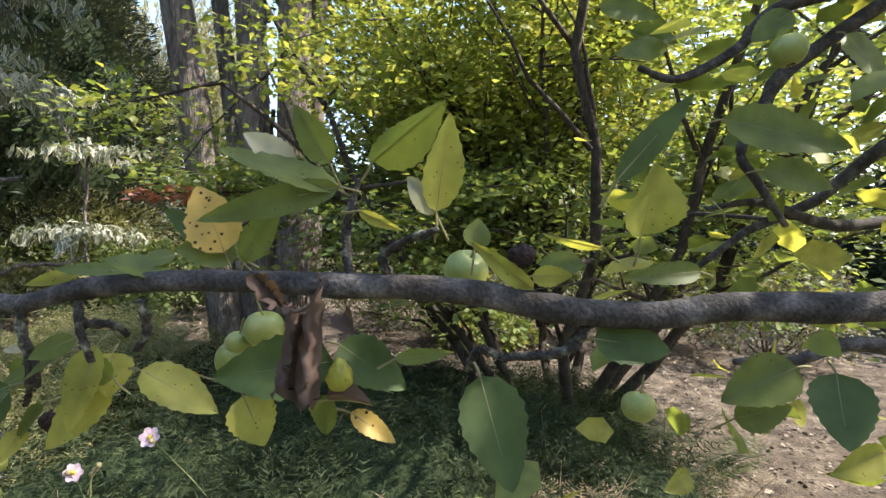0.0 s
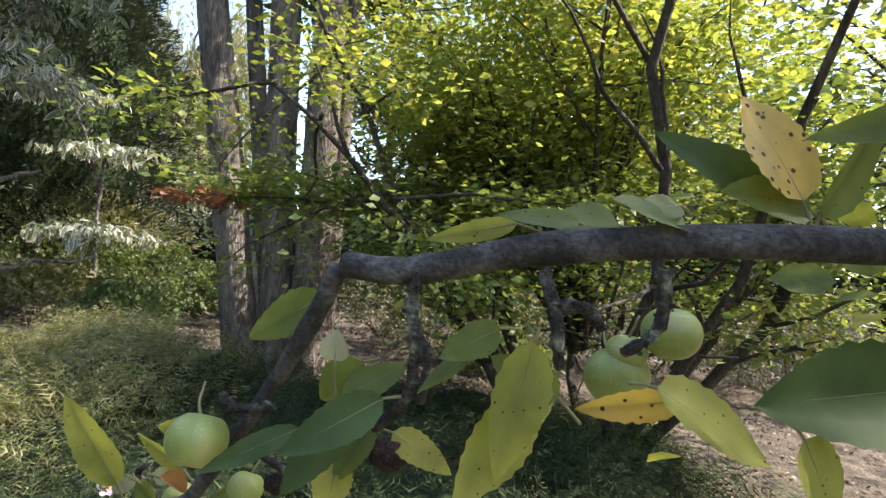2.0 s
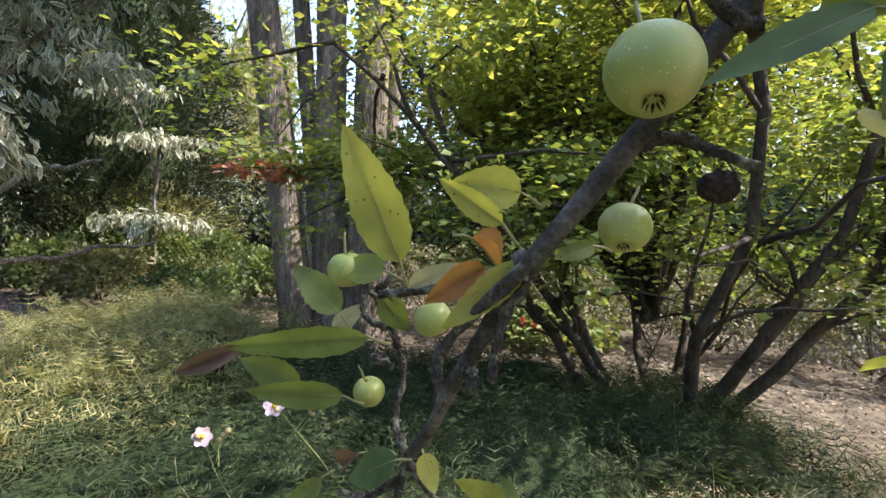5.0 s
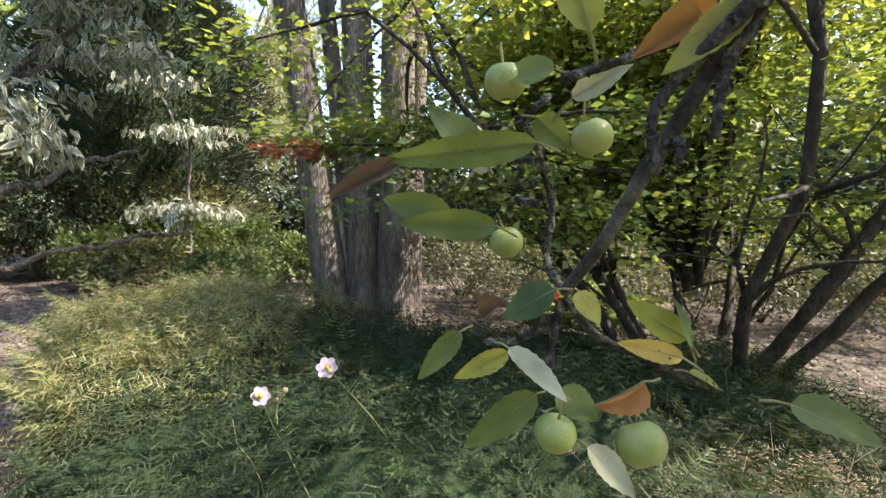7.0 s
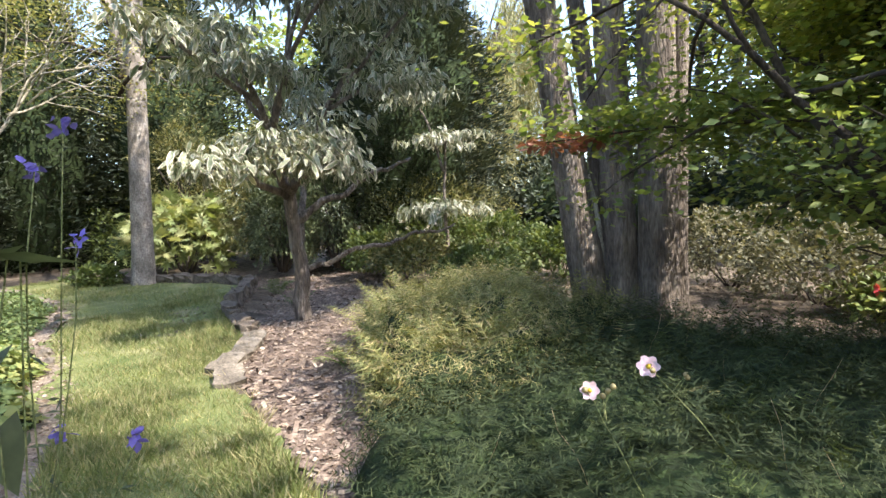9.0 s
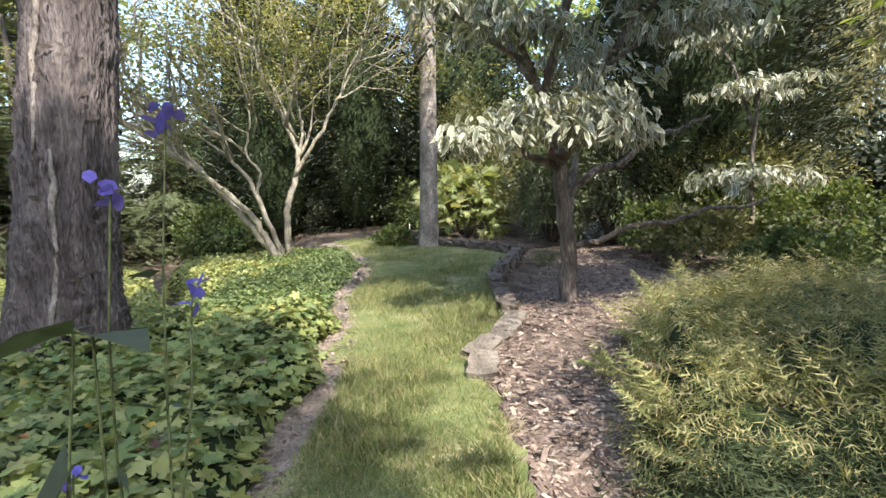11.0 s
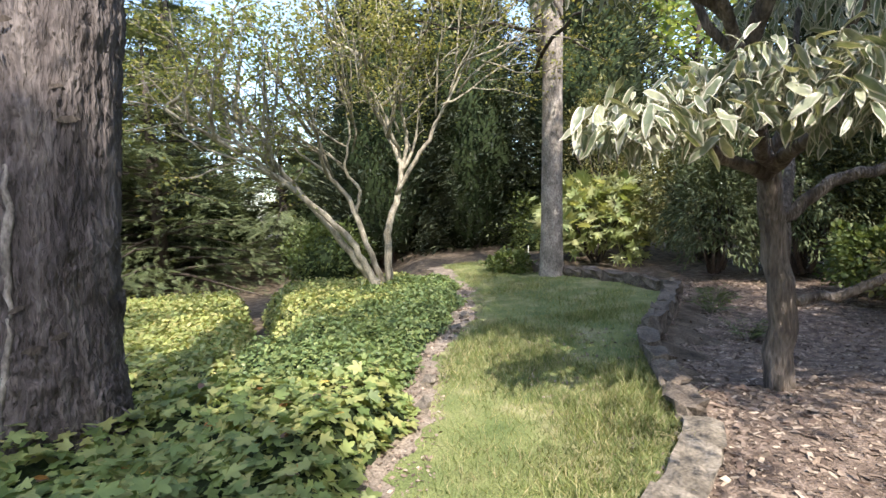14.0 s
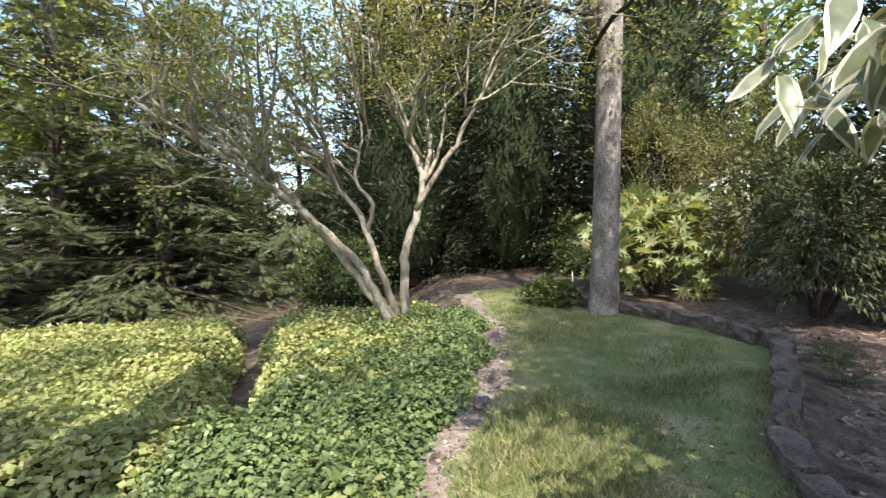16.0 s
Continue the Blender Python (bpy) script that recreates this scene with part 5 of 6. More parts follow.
# ---- weeping willow ----
def willow(x, y, h, r, seed):
    g = np.random.default_rng(seed)
    ob = thing("weeping_willow", "large weeping willow with pale hanging curtains of leaves", "tree", at=(x, y, 0))
    v, f = tube(bend((0, 0, -0.1), (0.3, 0, h * 0.6), 7, 0.06, 0, g), np.linspace(0.45, 0.2, 7), 10, 0.04)
    mesh_ob("trunk", v, f, BARK_GREY, ob, True)
    tb, P, D = [], [], []
    for i in range(34):
        a = g.random() * 6.283
        e = np.array((math.cos(a) * r * g.random() ** 0.5, math.sin(a) * r * g.random() ** 0.5, h * (0.75 + 0.25 * g.random())))
        l1 = bend((0.2, 0, h * 0.5), e, 6, 0.1, 0.15, g)
        tb.append(tube(l1, np.linspace(0.1, 0.02, 6), 5))
        for j in range(16):
            o = l1[2 + j % 4] + g.normal(0, 0.5, 3)
            ln = min(o[2] - 0.8, h * (0.35 + 0.45 * g.random()))
            m = int(ln * 14)
            s = g.random(m)
            p = o - np.array((0, 0, 1)) * (s * ln)[:, None] + g.normal(0, 0.07, (m, 3)) + unit(np.array((e[0], e[1], 0.01))) * (0.5 * s ** 0.5)[:, None]
            P.append(p)
            dd = g.normal(0, 0.4, (m, 3))
            dd[:, 2] -= 1
            D.append(dd)
    v, f = joined(tb)
    mesh_ob("branching", v, f, BARK_GREY, ob, True)
    P, D = np.concatenate(P), np.concatenate(D)
    v, f = spray(P, D, 0.26 * (0.6 + 0.7 * g.random(len(P))), LANCE)
    tagged(mesh_ob("crown", v, f, L_WILLOW, ob), kind="stuff")


willow(-16, 25, 14, 5.5, 190)
# Out-of-view tree, added only to cast shade on the ground cover.
broadleaf(6.5, 0.45, 20, 1.9, L_MID, 470, "added_shade_tree", "tall unseen tree added to shade the ground cover by the path", 0.22, 130, "shade trees", None, 0.15, DIAMOND, 0.6)

# ---- crab apple tree over the start of the walk ----
CRAB_GREEN = leaf_mat("crab_green_leaf", [(0.12, 0.19, 0.035), (0.16, 0.23, 0.04)], 0.5, 0.45, 0.05, scale=45)
# Lime and dark copies put sunlit and shaded leaf tones into the colour.
CRAB_LIME = leaf_mat("crab_lime_leaf", [(0.3, 0.36, 0.045), (0.38, 0.42, 0.06)], 0.58, 0.45, 0.06, scale=45)
CRAB_DARK = leaf_mat("crab_dark_leaf", [(0.055, 0.115, 0.022), (0.07, 0.13, 0.028)], 0.35, 0.6, scale=45)
CRAB_YELLOW = leaf_mat("crab_yellow_leaf", [(0.55, 0.4, 0.05), (0.6, 0.45, 0.06)], 0.45, 0.5, 0.16, scale=45)
CRAB_PALE = leaf_mat("crab_pale_leaf", [(0.33, 0.38, 0.22), (0.4, 0.44, 0.28)], 0.3, 0.35, scale=45)
CRAB_BROWN = leaf_mat("crab_withered_leaf", [(0.085, 0.058, 0.044), (0.15, 0.108, 0.085)], 0.25, 0.7, scale=60)
CRAB_ORANGE = leaf_mat("crab_orange_leaf", [(0.45, 0.24, 0.05), (0.36, 0.17, 0.05)], 0.4, 0.5, scale=45)
VEIN = leaf_mat("leaf_stalk", [(0.24, 0.27, 0.09), (0.3, 0.28, 0.12)], 0.2, 0.5)
WITHER = rough_mat("withered_fruit", [(0.3, (0.02, 0.012, 0.01)), (0.7, (0.075, 0.045, 0.038))], 200, fine=600, bump=0.9, dist=0.003)


def apple_mat():
    m, nt, N, L, b = base_mat("green_apple_skin")
    tc, n1, vor = N.new("ShaderNodeTexCoord"), N.new("ShaderNodeTexNoise"), N.new("ShaderNodeTexVoronoi")
    n1.inputs["Scale"].default_value, vor.inputs["Scale"].default_value = 50, 420
    L.new(tc.outputs["Object"], n1.inputs["Vector"])
    L.new(tc.outputs["Object"], vor.inputs["Vector"])
    r = ramp(N, [(0.3, (0.23, 0.275, 0.065)), (0.55, (0.31, 0.335, 0.095)), (0.75, (0.42, 0.39, 0.16))])
    L.new(n1.outputs[0], r.inputs[0])
    sp = ramp(N, [(0.0, (1, 1, 1)), (0.1, (1, 1, 1)), (0.16, (0, 0, 0))])
    L.new(vor.outputs["Distance"], sp.inputs[0])
    mx = N.new("ShaderNodeMix")
    mx.data_type = "RGBA"
    L.new(sp.outputs[0], mx.inputs["Factor"])
    L.new(r.outputs[0], mx.inputs["A"])
    mx.inputs["B"].default_value = (0.55, 0.56, 0.27, 1)
    L.new(mx.outputs["Result"], b.inputs["Base Color"])
    b.inputs["Roughness"].default_value = 0.38
    b.inputs["Subsurface Weight"].default_value = 0.25
    b.inputs["Subsurface Radius"].default_value = (0.004, 0.005, 0.001)
    b.inputs["Subsurface Scale"].default_value = 1.0
    return m


APPLE = apple_mat()
crab = thing("crab_apple_tree", "crab apple tree with lichened twigs, spotted leaves and small green apples", "tree", at=(1.35, 0.62, 0))
CRAB0 = np.array((1.35, 0.62, 0.0))
gc = np.random.default_rng(501)


def limb(name, pts, r0, r1, mat, uneven):
    """A limb, or a knobbly lichened spur where it is very uneven."""
    line = smooth_line(pts, 6)
    n = len(line)
    rad = np.linspace(r0, r1, n) * (0.62 if uneven > 0.15 else 0.85)
    if uneven > 0.15:
        rad = rad * (1 + 0.45 * np.abs(np.sin(np.arange(n) * 1.9 + gc.random() * 6))) * (0.85 + 0.3 * gc.random(n))
    else:
        rad = rad * (1 + 0.12 * np.exp(-((np.arange(n) % 17 - 8) / 1.3) ** 2))
    v, f = tube(line, rad, 12 if uneven < 0.15 else 10, uneven * 0.6, int(gc.integers(1e6)))
    ob = mesh_ob(name, v - CRAB0, f, mat, crab, True)
    if uneven > 0.15:
        k = np.repeat(np.arange(1, n - 1), 5)
        P = line[k] + unit(gc.normal(0, 1, (len(k), 3))) * rad[k][:, None]
        v, f = spray(P, gc.normal(0, 1, P.shape), 0.0028 * (0.5 + gc.random(len(k))), lobed(4, 0.6), jitter=1)
        tagged(mesh_ob("lichen", v - CRAB0, f, LICHEN, ob), "grey-green lichen crust", kind="stuff")
    return ob


def leaf(base, tip, width, mat):
    """A toothed, folded and curled apple leaf with its stalk."""
    base, tip = np.array(base), np.array(tip)
    ln = np.linalg.norm(tip - base)
    d = (tip - base) / ln
    up = np.array((0.25, -1.0, 0.35)) + gc.normal(0, 0.35, 3)
    s = np.cross(up, d)
    s /= np.linalg.norm(s)
    u = np.cross(d, s)
    n, m = 17, 5
    t = np.linspace(0, 1, n)
    prof = np.sin(np.pi * np.clip(t, 0, 1) ** 0.72) ** 0.75 * (1.04 - 0.12 * t)
    tooth = 1 + 0.045 * np.where(np.arange(n) % 2, 1, -1) * (prof > 0.2)
    curl, fold, wave = gc.normal(0.1, 0.1), abs(gc.normal(0.16, 0.1)), gc.random() * 6
    if mat in (CRAB_BROWN, CRAB_ORANGE):
        curl, fold = curl * 3, fold + 1.1
    V = []
    for i in range(n):
        for j in range(m):
            a = (j - 2) / 2
            w = a * prof[i] * width * 0.5 * (tooth[i] if abs(a) == 1 else 1)
            h = fold * abs(w) * 1.3 - curl * ln * t[i] ** 2 * 0.5 + 0.025 * width * math.sin(t[i] * 9 + wave + a * 2) * abs(a)
            if a == 0:
                h -= 0.012 * width
            V.append(base + d * (t[i] * ln) + s * w + u * h)
    F = [(i * m + j, i * m + j + 1, (i + 1) * m + j + 1, (i + 1) * m + j) for i in range(n - 1) for j in range(m - 1)]
    ob = mesh_ob("leaf", np.array(V) - CRAB0, F, mat, crab, True)
    back = base - d * 0.012 + np.array((0, 0.004, -0.006))
    rib = np.concatenate([[back, (back + base) / 2 + u * 0.001], np.array(V).reshape(n, m, 3)[::4, 2] - u * 0.0004])
    v, f = tube(rib, np.linspace(0.0009, 0.0003, len(rib)), 5, cap=False)
    mesh_ob("stalk", v - CRAB0, f, VEIN, ob, True)
    return ob


def crumpled(cols, mat, label=""):
    """A dry leaf sheet pleated through the given edge lines."""
    cols = np.array(cols, float)
    n, m = cols.shape[1] * 4 - 3, len(cols) * 3 - 2
    s, w = np.linspace(0, cols.shape[1] - 1, n), np.linspace(0, len(cols) - 1, m)
    rows = np.array([[np.interp(s, np.arange(cols.shape[1]), q[:, k]) for k in range(3)] for q in cols])
    V = np.array([[[np.interp(x, np.arange(len(cols)), rows[:, k, i]) for k in range(3)] for x in w] for i in range(n)])
    V[1:-1] += gc.normal(0, 0.0012, V[1:-1].shape)
    V[-1, :, 2] += gc.normal(0, 0.002, m)
    F = [(i * m + j, i * m + j + 1, (i + 1) * m + j + 1, (i + 1) * m + j) for i in range(n - 1) for j in range(m - 1)]
    ob = mesh_ob("dead_leaf", V.reshape(-1, 3) - CRAB0, F, mat, crab, True)
    return tagged(ob, label)


def gall(centre, r):
    bm = bmesh.new()
    bmesh.ops.create_icosphere(bm, subdivisions=4, radius=r)
    for q in bm.verts:
        z = q.co.z / r
        q.co *= 1 + 0.16 * noise.noise(q.co * 2.5 / r) - 0.1 * abs(noise.noise(q.co * 4.5 / r))
        q.co.x *= 0.95 - 0.3 * z
        q.co.z *= 1.2
    ob = part("young_leaf_ball", bm, CRAB_LIME, crab, "crinkled yellow-green unopened leaf")
    ob.location = Vector(centre) - Vector(CRAB0)
    return ob


def apple(centre, r):
    """A small apple: dimpled at both ends, with stalk and dried calyx."""
    bm = bmesh.new()
    bmesh.ops.create_uvsphere(bm, u_segments=28, v_segments=18, radius=1)
    for q in bm.verts:
        z, rr = q.co.z, math.hypot(q.co.x, q.co.y)
        a = math.atan2(q.co.y, q.co.x)
        dim = 0.26 * math.exp(-(rr / 0.28) ** 2)
        k = 1 + 0.025 * math.cos(5 * a) * abs(z) + 0.05 * z
        q.co = Vector((q.co.x * k, q.co.y * k, z * 0.93 - math.copysign(dim, z))) * r
    tilt = Euler((gc.normal(0, 0.3), gc.normal(0, 0.3), gc.random() * 6)).to_matrix().to_4x4()
    ob = part("apple", bm, APPLE, crab)
    ob.matrix_local = Matrix.Translation(Vector(centre) - Vector(CRAB0)) @ tilt
    v, f = tube(bend((0, 0, 0.7 * r), (0.3 * r, 0.2 * r, 1.9 * r), 6, 0.15, 0, gc), np.linspace(0.0009, 0.0007, 6), 6)
    tagged(mesh_ob("stalk", v, f, VEIN, ob, True), "thin green stalk")
    n = 10
    a = np.arange(n) * 2 * math.pi / n
    P = np.stack([np.cos(a), np.sin(a), np.zeros(n)], 1) * 0.09 * r + np.array((0, 0, -0.68 * r))
    v, f = spray(P, np.stack([np.cos(a), np.sin(a), -1.2 + 0 * a], 1), 0.3 * r, LANCE)
    tagged(mesh_ob("calyx", v, f, WITHER, ob), "dried brown calyx")
    return ob


def withered(centre, r):
    bm = bmesh.new()
    bmesh.ops.create_icosphere(bm, subdivisions=3, radius=r)
    for q in bm.verts:
        q.co *= 1 + 0.22 * noise.noise(q.co * 5 / r * 0.35) + 0.12 * noise.noise(q.co * 14 / r * 0.3)
        q.co.x *= 1.25
    ob = part("withered_apple", bm, WITHER, crab, "shrivelled dark fruit")
    ob.location = Vector(centre) - Vector(CRAB0)
    return ob


v, f = tube(smooth_line([(1.35, 0.62, -0.1), (1.33, 0.6, 0.5), (1.28, 0.62, 1.1), (1.1, 0.66, 1.7), (1.0, 0.8, 2.3)]), np.linspace(0.085, 0.03, 21), 16, 0.04, 3)
mesh_ob("trunk", v - CRAB0, f, BARK_CRAB, crab, True)
limb("branch", [(1.14, 0.65, 1.55), (0.85, 0.6, 1.58), (0.5, 0.6, 1.6), (0.191, 0.62, 1.613)], 0.022, 0.0102, BARK_CRAB, 0.04)
limb("branch", [(1.1, 0.66, 1.7), (0.9, 0.85, 1.9), (0.55, 1.0, 1.95)], 0.02, 0.011, BARK_CRAB, 0.04)
limb("branch", [(0.191, 0.620, 1.613), (0.149, 0.620, 1.609), (0.088, 0.620, 1.608), (0.042, 0.620, 1.602), (-0.006, 0.620, 1.604), (-0.054, 0.620, 1.612), (-0.097, 0.620, 1.615), (-0.137, 0.620, 1.615), (-0.182, 0.630, 1.615), (-0.254, 0.640, 1.613), (-0.321, 0.650, 1.605), (-0.375, 0.665, 1.592), (-0.407, 0.675, 1.592)], 0.0100, 0.0072, BARK_CRAB, 0.04)
limb("branch", [(-0.410, 0.675, 1.590), (-0.422, 0.685, 1.567), (-0.443, 0.700, 1.533), (-0.462, 0.712, 1.505), (-0.479, 0.720, 1.480), (-0.512, 0.740, 1.434), (-0.513, 0.752, 1.430), (-0.518, 0.752, 1.432), (-0.526, 0.757, 1.412), (-0.536, 0.765, 1.390), (-0.550, 0.785, 1.362), (-0.564, 0.815, 1.328), (-0.582, 0.844, 1.297)], 0.0056, 0.0042, BARK_CRAB, 0.05)
limb("spur", [(-0.131, 0.620, 1.619), (-0.135, 0.628, 1.640), (-0.134, 0.630, 1.657), (-0.130, 0.638, 1.679)], 0.0037, 0.0026, LICHEN, 0.20)
limb("spur", [(-0.107, 0.620, 1.620), (-0.111, 0.620, 1.633), (-0.096, 0.615, 1.643), (-0.079, 0.612, 1.649)], 0.0037, 0.0026, LICHEN, 0.20)
limb("spur", [(-0.371, 0.660, 1.592), (-0.372, 0.660, 1.572), (-0.364, 0.662, 1.552), (-0.366, 0.665, 1.533)], 0.0037, 0.0026, LICHEN, 0.20)
limb("spur", [(-0.318, 0.645, 1.597), (-0.313, 0.640, 1.579), (-0.309, 0.645, 1.558)], 0.0037, 0.0026, LICHEN, 0.20)
limb("spur", [(-0.314, 0.645, 1.583), (-0.298, 0.650, 1.582), (-0.291, 0.655, 1.574)], 0.0037, 0.0026, LICHEN, 0.20)
limb("spur", [(0.007, 0.620, 1.596), (-0.004, 0.625, 1.579), (-0.037, 0.630, 1.573), (-0.053, 0.635, 1.576), (-0.062, 0.640, 1.562)], 0.0037, 0.0026, LICHEN, 0.20)
limb("spur", [(-0.272, 0.640, 1.601), (-0.271, 0.645, 1.578), (-0.283, 0.650, 1.565)], 0.0037, 0.0026, LICHEN, 0.20)
limb("spur", [(-0.584, 0.844, 1.299), (-0.593, 0.850, 1.318), (-0.590, 0.856, 1.348), (-0.595, 0.855, 1.367), (-0.601, 0.845, 1.388), (-0.607, 0.840, 1.402), (-0.594, 0.835, 1.415)], 0.0033, 0.0026, LICHEN, 0.20)
limb("spur", [(-0.582, 0.844, 1.294), (-0.561, 0.840, 1.271), (-0.536, 0.840, 1.261), (-0.515, 0.842, 1.250), (-0.491, 0.845, 1.242)], 0.0033, 0.0026, LICHEN, 0.20)
limb("spur", [(-0.587, 0.844, 1.282), (-0.609, 0.850, 1.264), (-0.632, 0.860, 1.259)], 0.0033, 0.0026, LICHEN, 0.20)
limb("spur", [(-0.584, 0.844, 1.290), (-0.589, 0.840, 1.261), (-0.590, 0.835, 1.234)], 0.0033, 0.0026, LICHEN, 0.20)
limb("spur", [(-0.601, 0.850, 1.378), (-0.619, 0.860, 1.383), (-0.623, 0.865, 1.397)], 0.0033, 0.0026, LICHEN, 0.20)
limb("spur", [(-0.599, 0.856, 1.351), (-0.615, 0.870, 1.354), (-0.620, 0.900, 1.340)], 0.0033, 0.0026, LICHEN, 0.20)
limb("spur", [(-0.542, 0.770, 1.376), (-0.538, 0.765, 1.375), (-0.539, 0.762, 1.367)], 0.0033, 0.0026, LICHEN, 0.20)
limb("spur", [(-0.512, 0.740, 1.434), (-0.550, 0.750, 1.391), (-0.551, 0.750, 1.361)], 0.0033, 0.0026, LICHEN, 0.20)
limb("spur", [(-0.513, 0.752, 1.426), (-0.525, 0.752, 1.403), (-0.528, 0.752, 1.376)], 0.0033, 0.0026, LICHEN, 0.20)
limb("spur", [(-0.447, 0.700, 1.513), (-0.461, 0.690, 1.514), (-0.469, 0.688, 1.522)], 0.0033, 0.0026, LICHEN, 0.20)
limb("spur", [(-0.479, 0.720, 1.477), (-0.464, 0.720, 1.481), (-0.438, 0.715, 1.470)], 0.0033, 0.0026, LICHEN, 0.20)
limb("spur", [(-0.372, 0.660, 1.578), (-0.371, 0.665, 1.539), (-0.388, 0.680, 1.514)], 0.0033, 0.0026, LICHEN, 0.20)
limb("spur", [(-0.589, 0.780, 1.409), (-0.552, 0.765, 1.416), (-0.515, 0.752, 1.425)], 0.0033, 0.0026, LICHEN, 0.20)
limb("limb", [(0.493, 1.000, 1.969), (0.310, 0.970, 1.924), (0.243, 0.950, 1.864), (0.179, 0.950, 1.831), (0.133, 0.950, 1.844)], 0.0110, 0.0040, BARK_CRAB, 0.08)
limb("limb", [(0.468, 1.000, 1.956), (0.307, 0.950, 1.844), (0.267, 0.930, 1.793), (0.239, 0.920, 1.741), (0.258, 0.920, 1.709), (0.297, 0.930, 1.659)], 0.0110, 0.0040, BARK_CRAB, 0.08)
limb("limb", [(0.592, 1.100, 1.681), (0.434, 1.050, 1.662), (0.309, 1.000, 1.689), (0.239, 1.000, 1.681)], 0.0110, 0.0040, BARK_CRAB, 0.08)
limb("limb", [(0.431, 0.900, 1.527), (0.335, 0.880, 1.535), (0.267, 0.860, 1.520), (0.201, 0.840, 1.523)], 0.0110, 0.0040, BARK_CRAB, 0.08)
leaf((-0.080, 0.615, 1.659), (-0.073, 0.602, 1.712), 0.027, CRAB_LIME)
leaf((-0.120, 0.630, 1.689), (-0.075, 0.613, 1.720), 0.030, CRAB_GREEN)
leaf((-0.149, 0.640, 1.689), (-0.169, 0.631, 1.723), 0.021, CRAB_GREEN)
leaf((-0.172, 0.640, 1.687), (-0.197, 0.624, 1.705), 0.021, CRAB_PALE)
leaf((-0.142, 0.635, 1.673), (-0.209, 0.617, 1.694), 0.024, CRAB_GREEN)
leaf((-0.140, 0.630, 1.674), (-0.229, 0.621, 1.652), 0.020, CRAB_GREEN)
leaf((-0.219, 0.645, 1.632), (-0.241, 0.651, 1.676), 0.035, CRAB_YELLOW)
leaf((-0.218, 0.655, 1.631), (-0.272, 0.657, 1.661), 0.019, CRAB_DARK)
leaf((-0.209, 0.650, 1.626), (-0.185, 0.651, 1.669), 0.020, CRAB_GREEN)
leaf((-0.259, 0.650, 1.616), (-0.294, 0.636, 1.630), 0.024, CRAB_GREEN)
leaf((-0.303, 0.655, 1.618), (-0.338, 0.650, 1.618), 0.011, CRAB_GREEN)
leaf((0.036, 0.620, 1.647), (0.041, 0.608, 1.686), 0.049, CRAB_LIME)
leaf((0.018, 0.630, 1.639), (-0.020, 0.615, 1.646), 0.012, CRAB_LIME)
leaf((0.074, 0.630, 1.627), (0.028, 0.613, 1.624), 0.014, CRAB_GREEN)
leaf((-0.024, 0.620, 1.615), (-0.060, 0.606, 1.642), 0.012, CRAB_LIME)
leaf((-0.025, 0.620, 1.623), (-0.000, 0.626, 1.623), 0.013, CRAB_LIME)
leaf((-0.126, 0.620, 1.659), (-0.101, 0.623, 1.647), 0.008, CRAB_LIME)
leaf((-0.081, 0.620, 1.658), (-0.098, 0.623, 1.680), 0.015, CRAB_PALE)
leaf((0.021, 0.620, 1.678), (0.064, 0.622, 1.728), 0.016, CRAB_DARK)
leaf((-0.054, 0.600, 1.570), (-0.037, 0.585, 1.514), 0.036, CRAB_DARK)
leaf((-0.153, 0.665, 1.558), (-0.230, 0.654, 1.547), 0.043, CRAB_DARK)
leaf((-0.149, 0.665, 1.570), (-0.102, 0.663, 1.541), 0.034, CRAB_DARK)
leaf((-0.209, 0.650, 1.537), (-0.194, 0.650, 1.504), 0.032, CRAB_LIME)
leaf((-0.149, 0.640, 1.543), (-0.154, 0.644, 1.514), 0.021, CRAB_GREEN)
leaf((-0.132, 0.630, 1.536), (-0.105, 0.635, 1.516), 0.014, CRAB_YELLOW)
leaf((0.145, 0.620, 1.572), (0.140, 0.602, 1.535), 0.033, CRAB_DARK)
leaf((0.136, 0.640, 1.570), (0.092, 0.637, 1.549), 0.031, CRAB_GREEN)
leaf((0.011, 0.620, 1.588), (0.055, 0.619, 1.583), 0.029, CRAB_DARK)
leaf((0.139, 0.750, 1.741), (0.236, 0.744, 1.718), 0.038, CRAB_GREEN)
leaf((-0.261, 0.660, 1.629), (-0.281, 0.645, 1.624), 0.015, CRAB_GREEN)
leaf((-0.213, 0.650, 1.629), (-0.251, 0.643, 1.634), 0.022, CRAB_GREEN)
leaf((-0.321, 0.680, 1.555), (-0.312, 0.663, 1.528), 0.028, CRAB_LIME)
leaf((-0.249, 0.670, 1.543), (-0.295, 0.676, 1.532), 0.016, CRAB_YELLOW)
leaf((-0.058, 0.660, 1.637), (-0.055, 0.664, 1.657), 0.019, CRAB_GREEN)
leaf((-0.105, 0.630, 1.570), (-0.070, 0.625, 1.576), 0.010, CRAB_GREEN)
leaf((-0.318, 0.660, 1.565), (-0.331, 0.648, 1.508), 0.025, CRAB_LIME)
leaf((-0.272, 0.640, 1.555), (-0.223, 0.645, 1.527), 0.029, CRAB_LIME)
leaf((-0.405, 0.660, 1.550), (-0.404, 0.656, 1.564), 0.013, CRAB_PALE)
leaf((-0.405, 0.680, 1.528), (-0.374, 0.685, 1.546), 0.016, CRAB_GREEN)
leaf((-0.420, 0.690, 1.575), (-0.462, 0.694, 1.549), 0.022, CRAB_GREEN)
leaf((-0.344, 0.660, 1.558), (-0.367, 0.654, 1.541), 0.010, CRAB_GREEN)
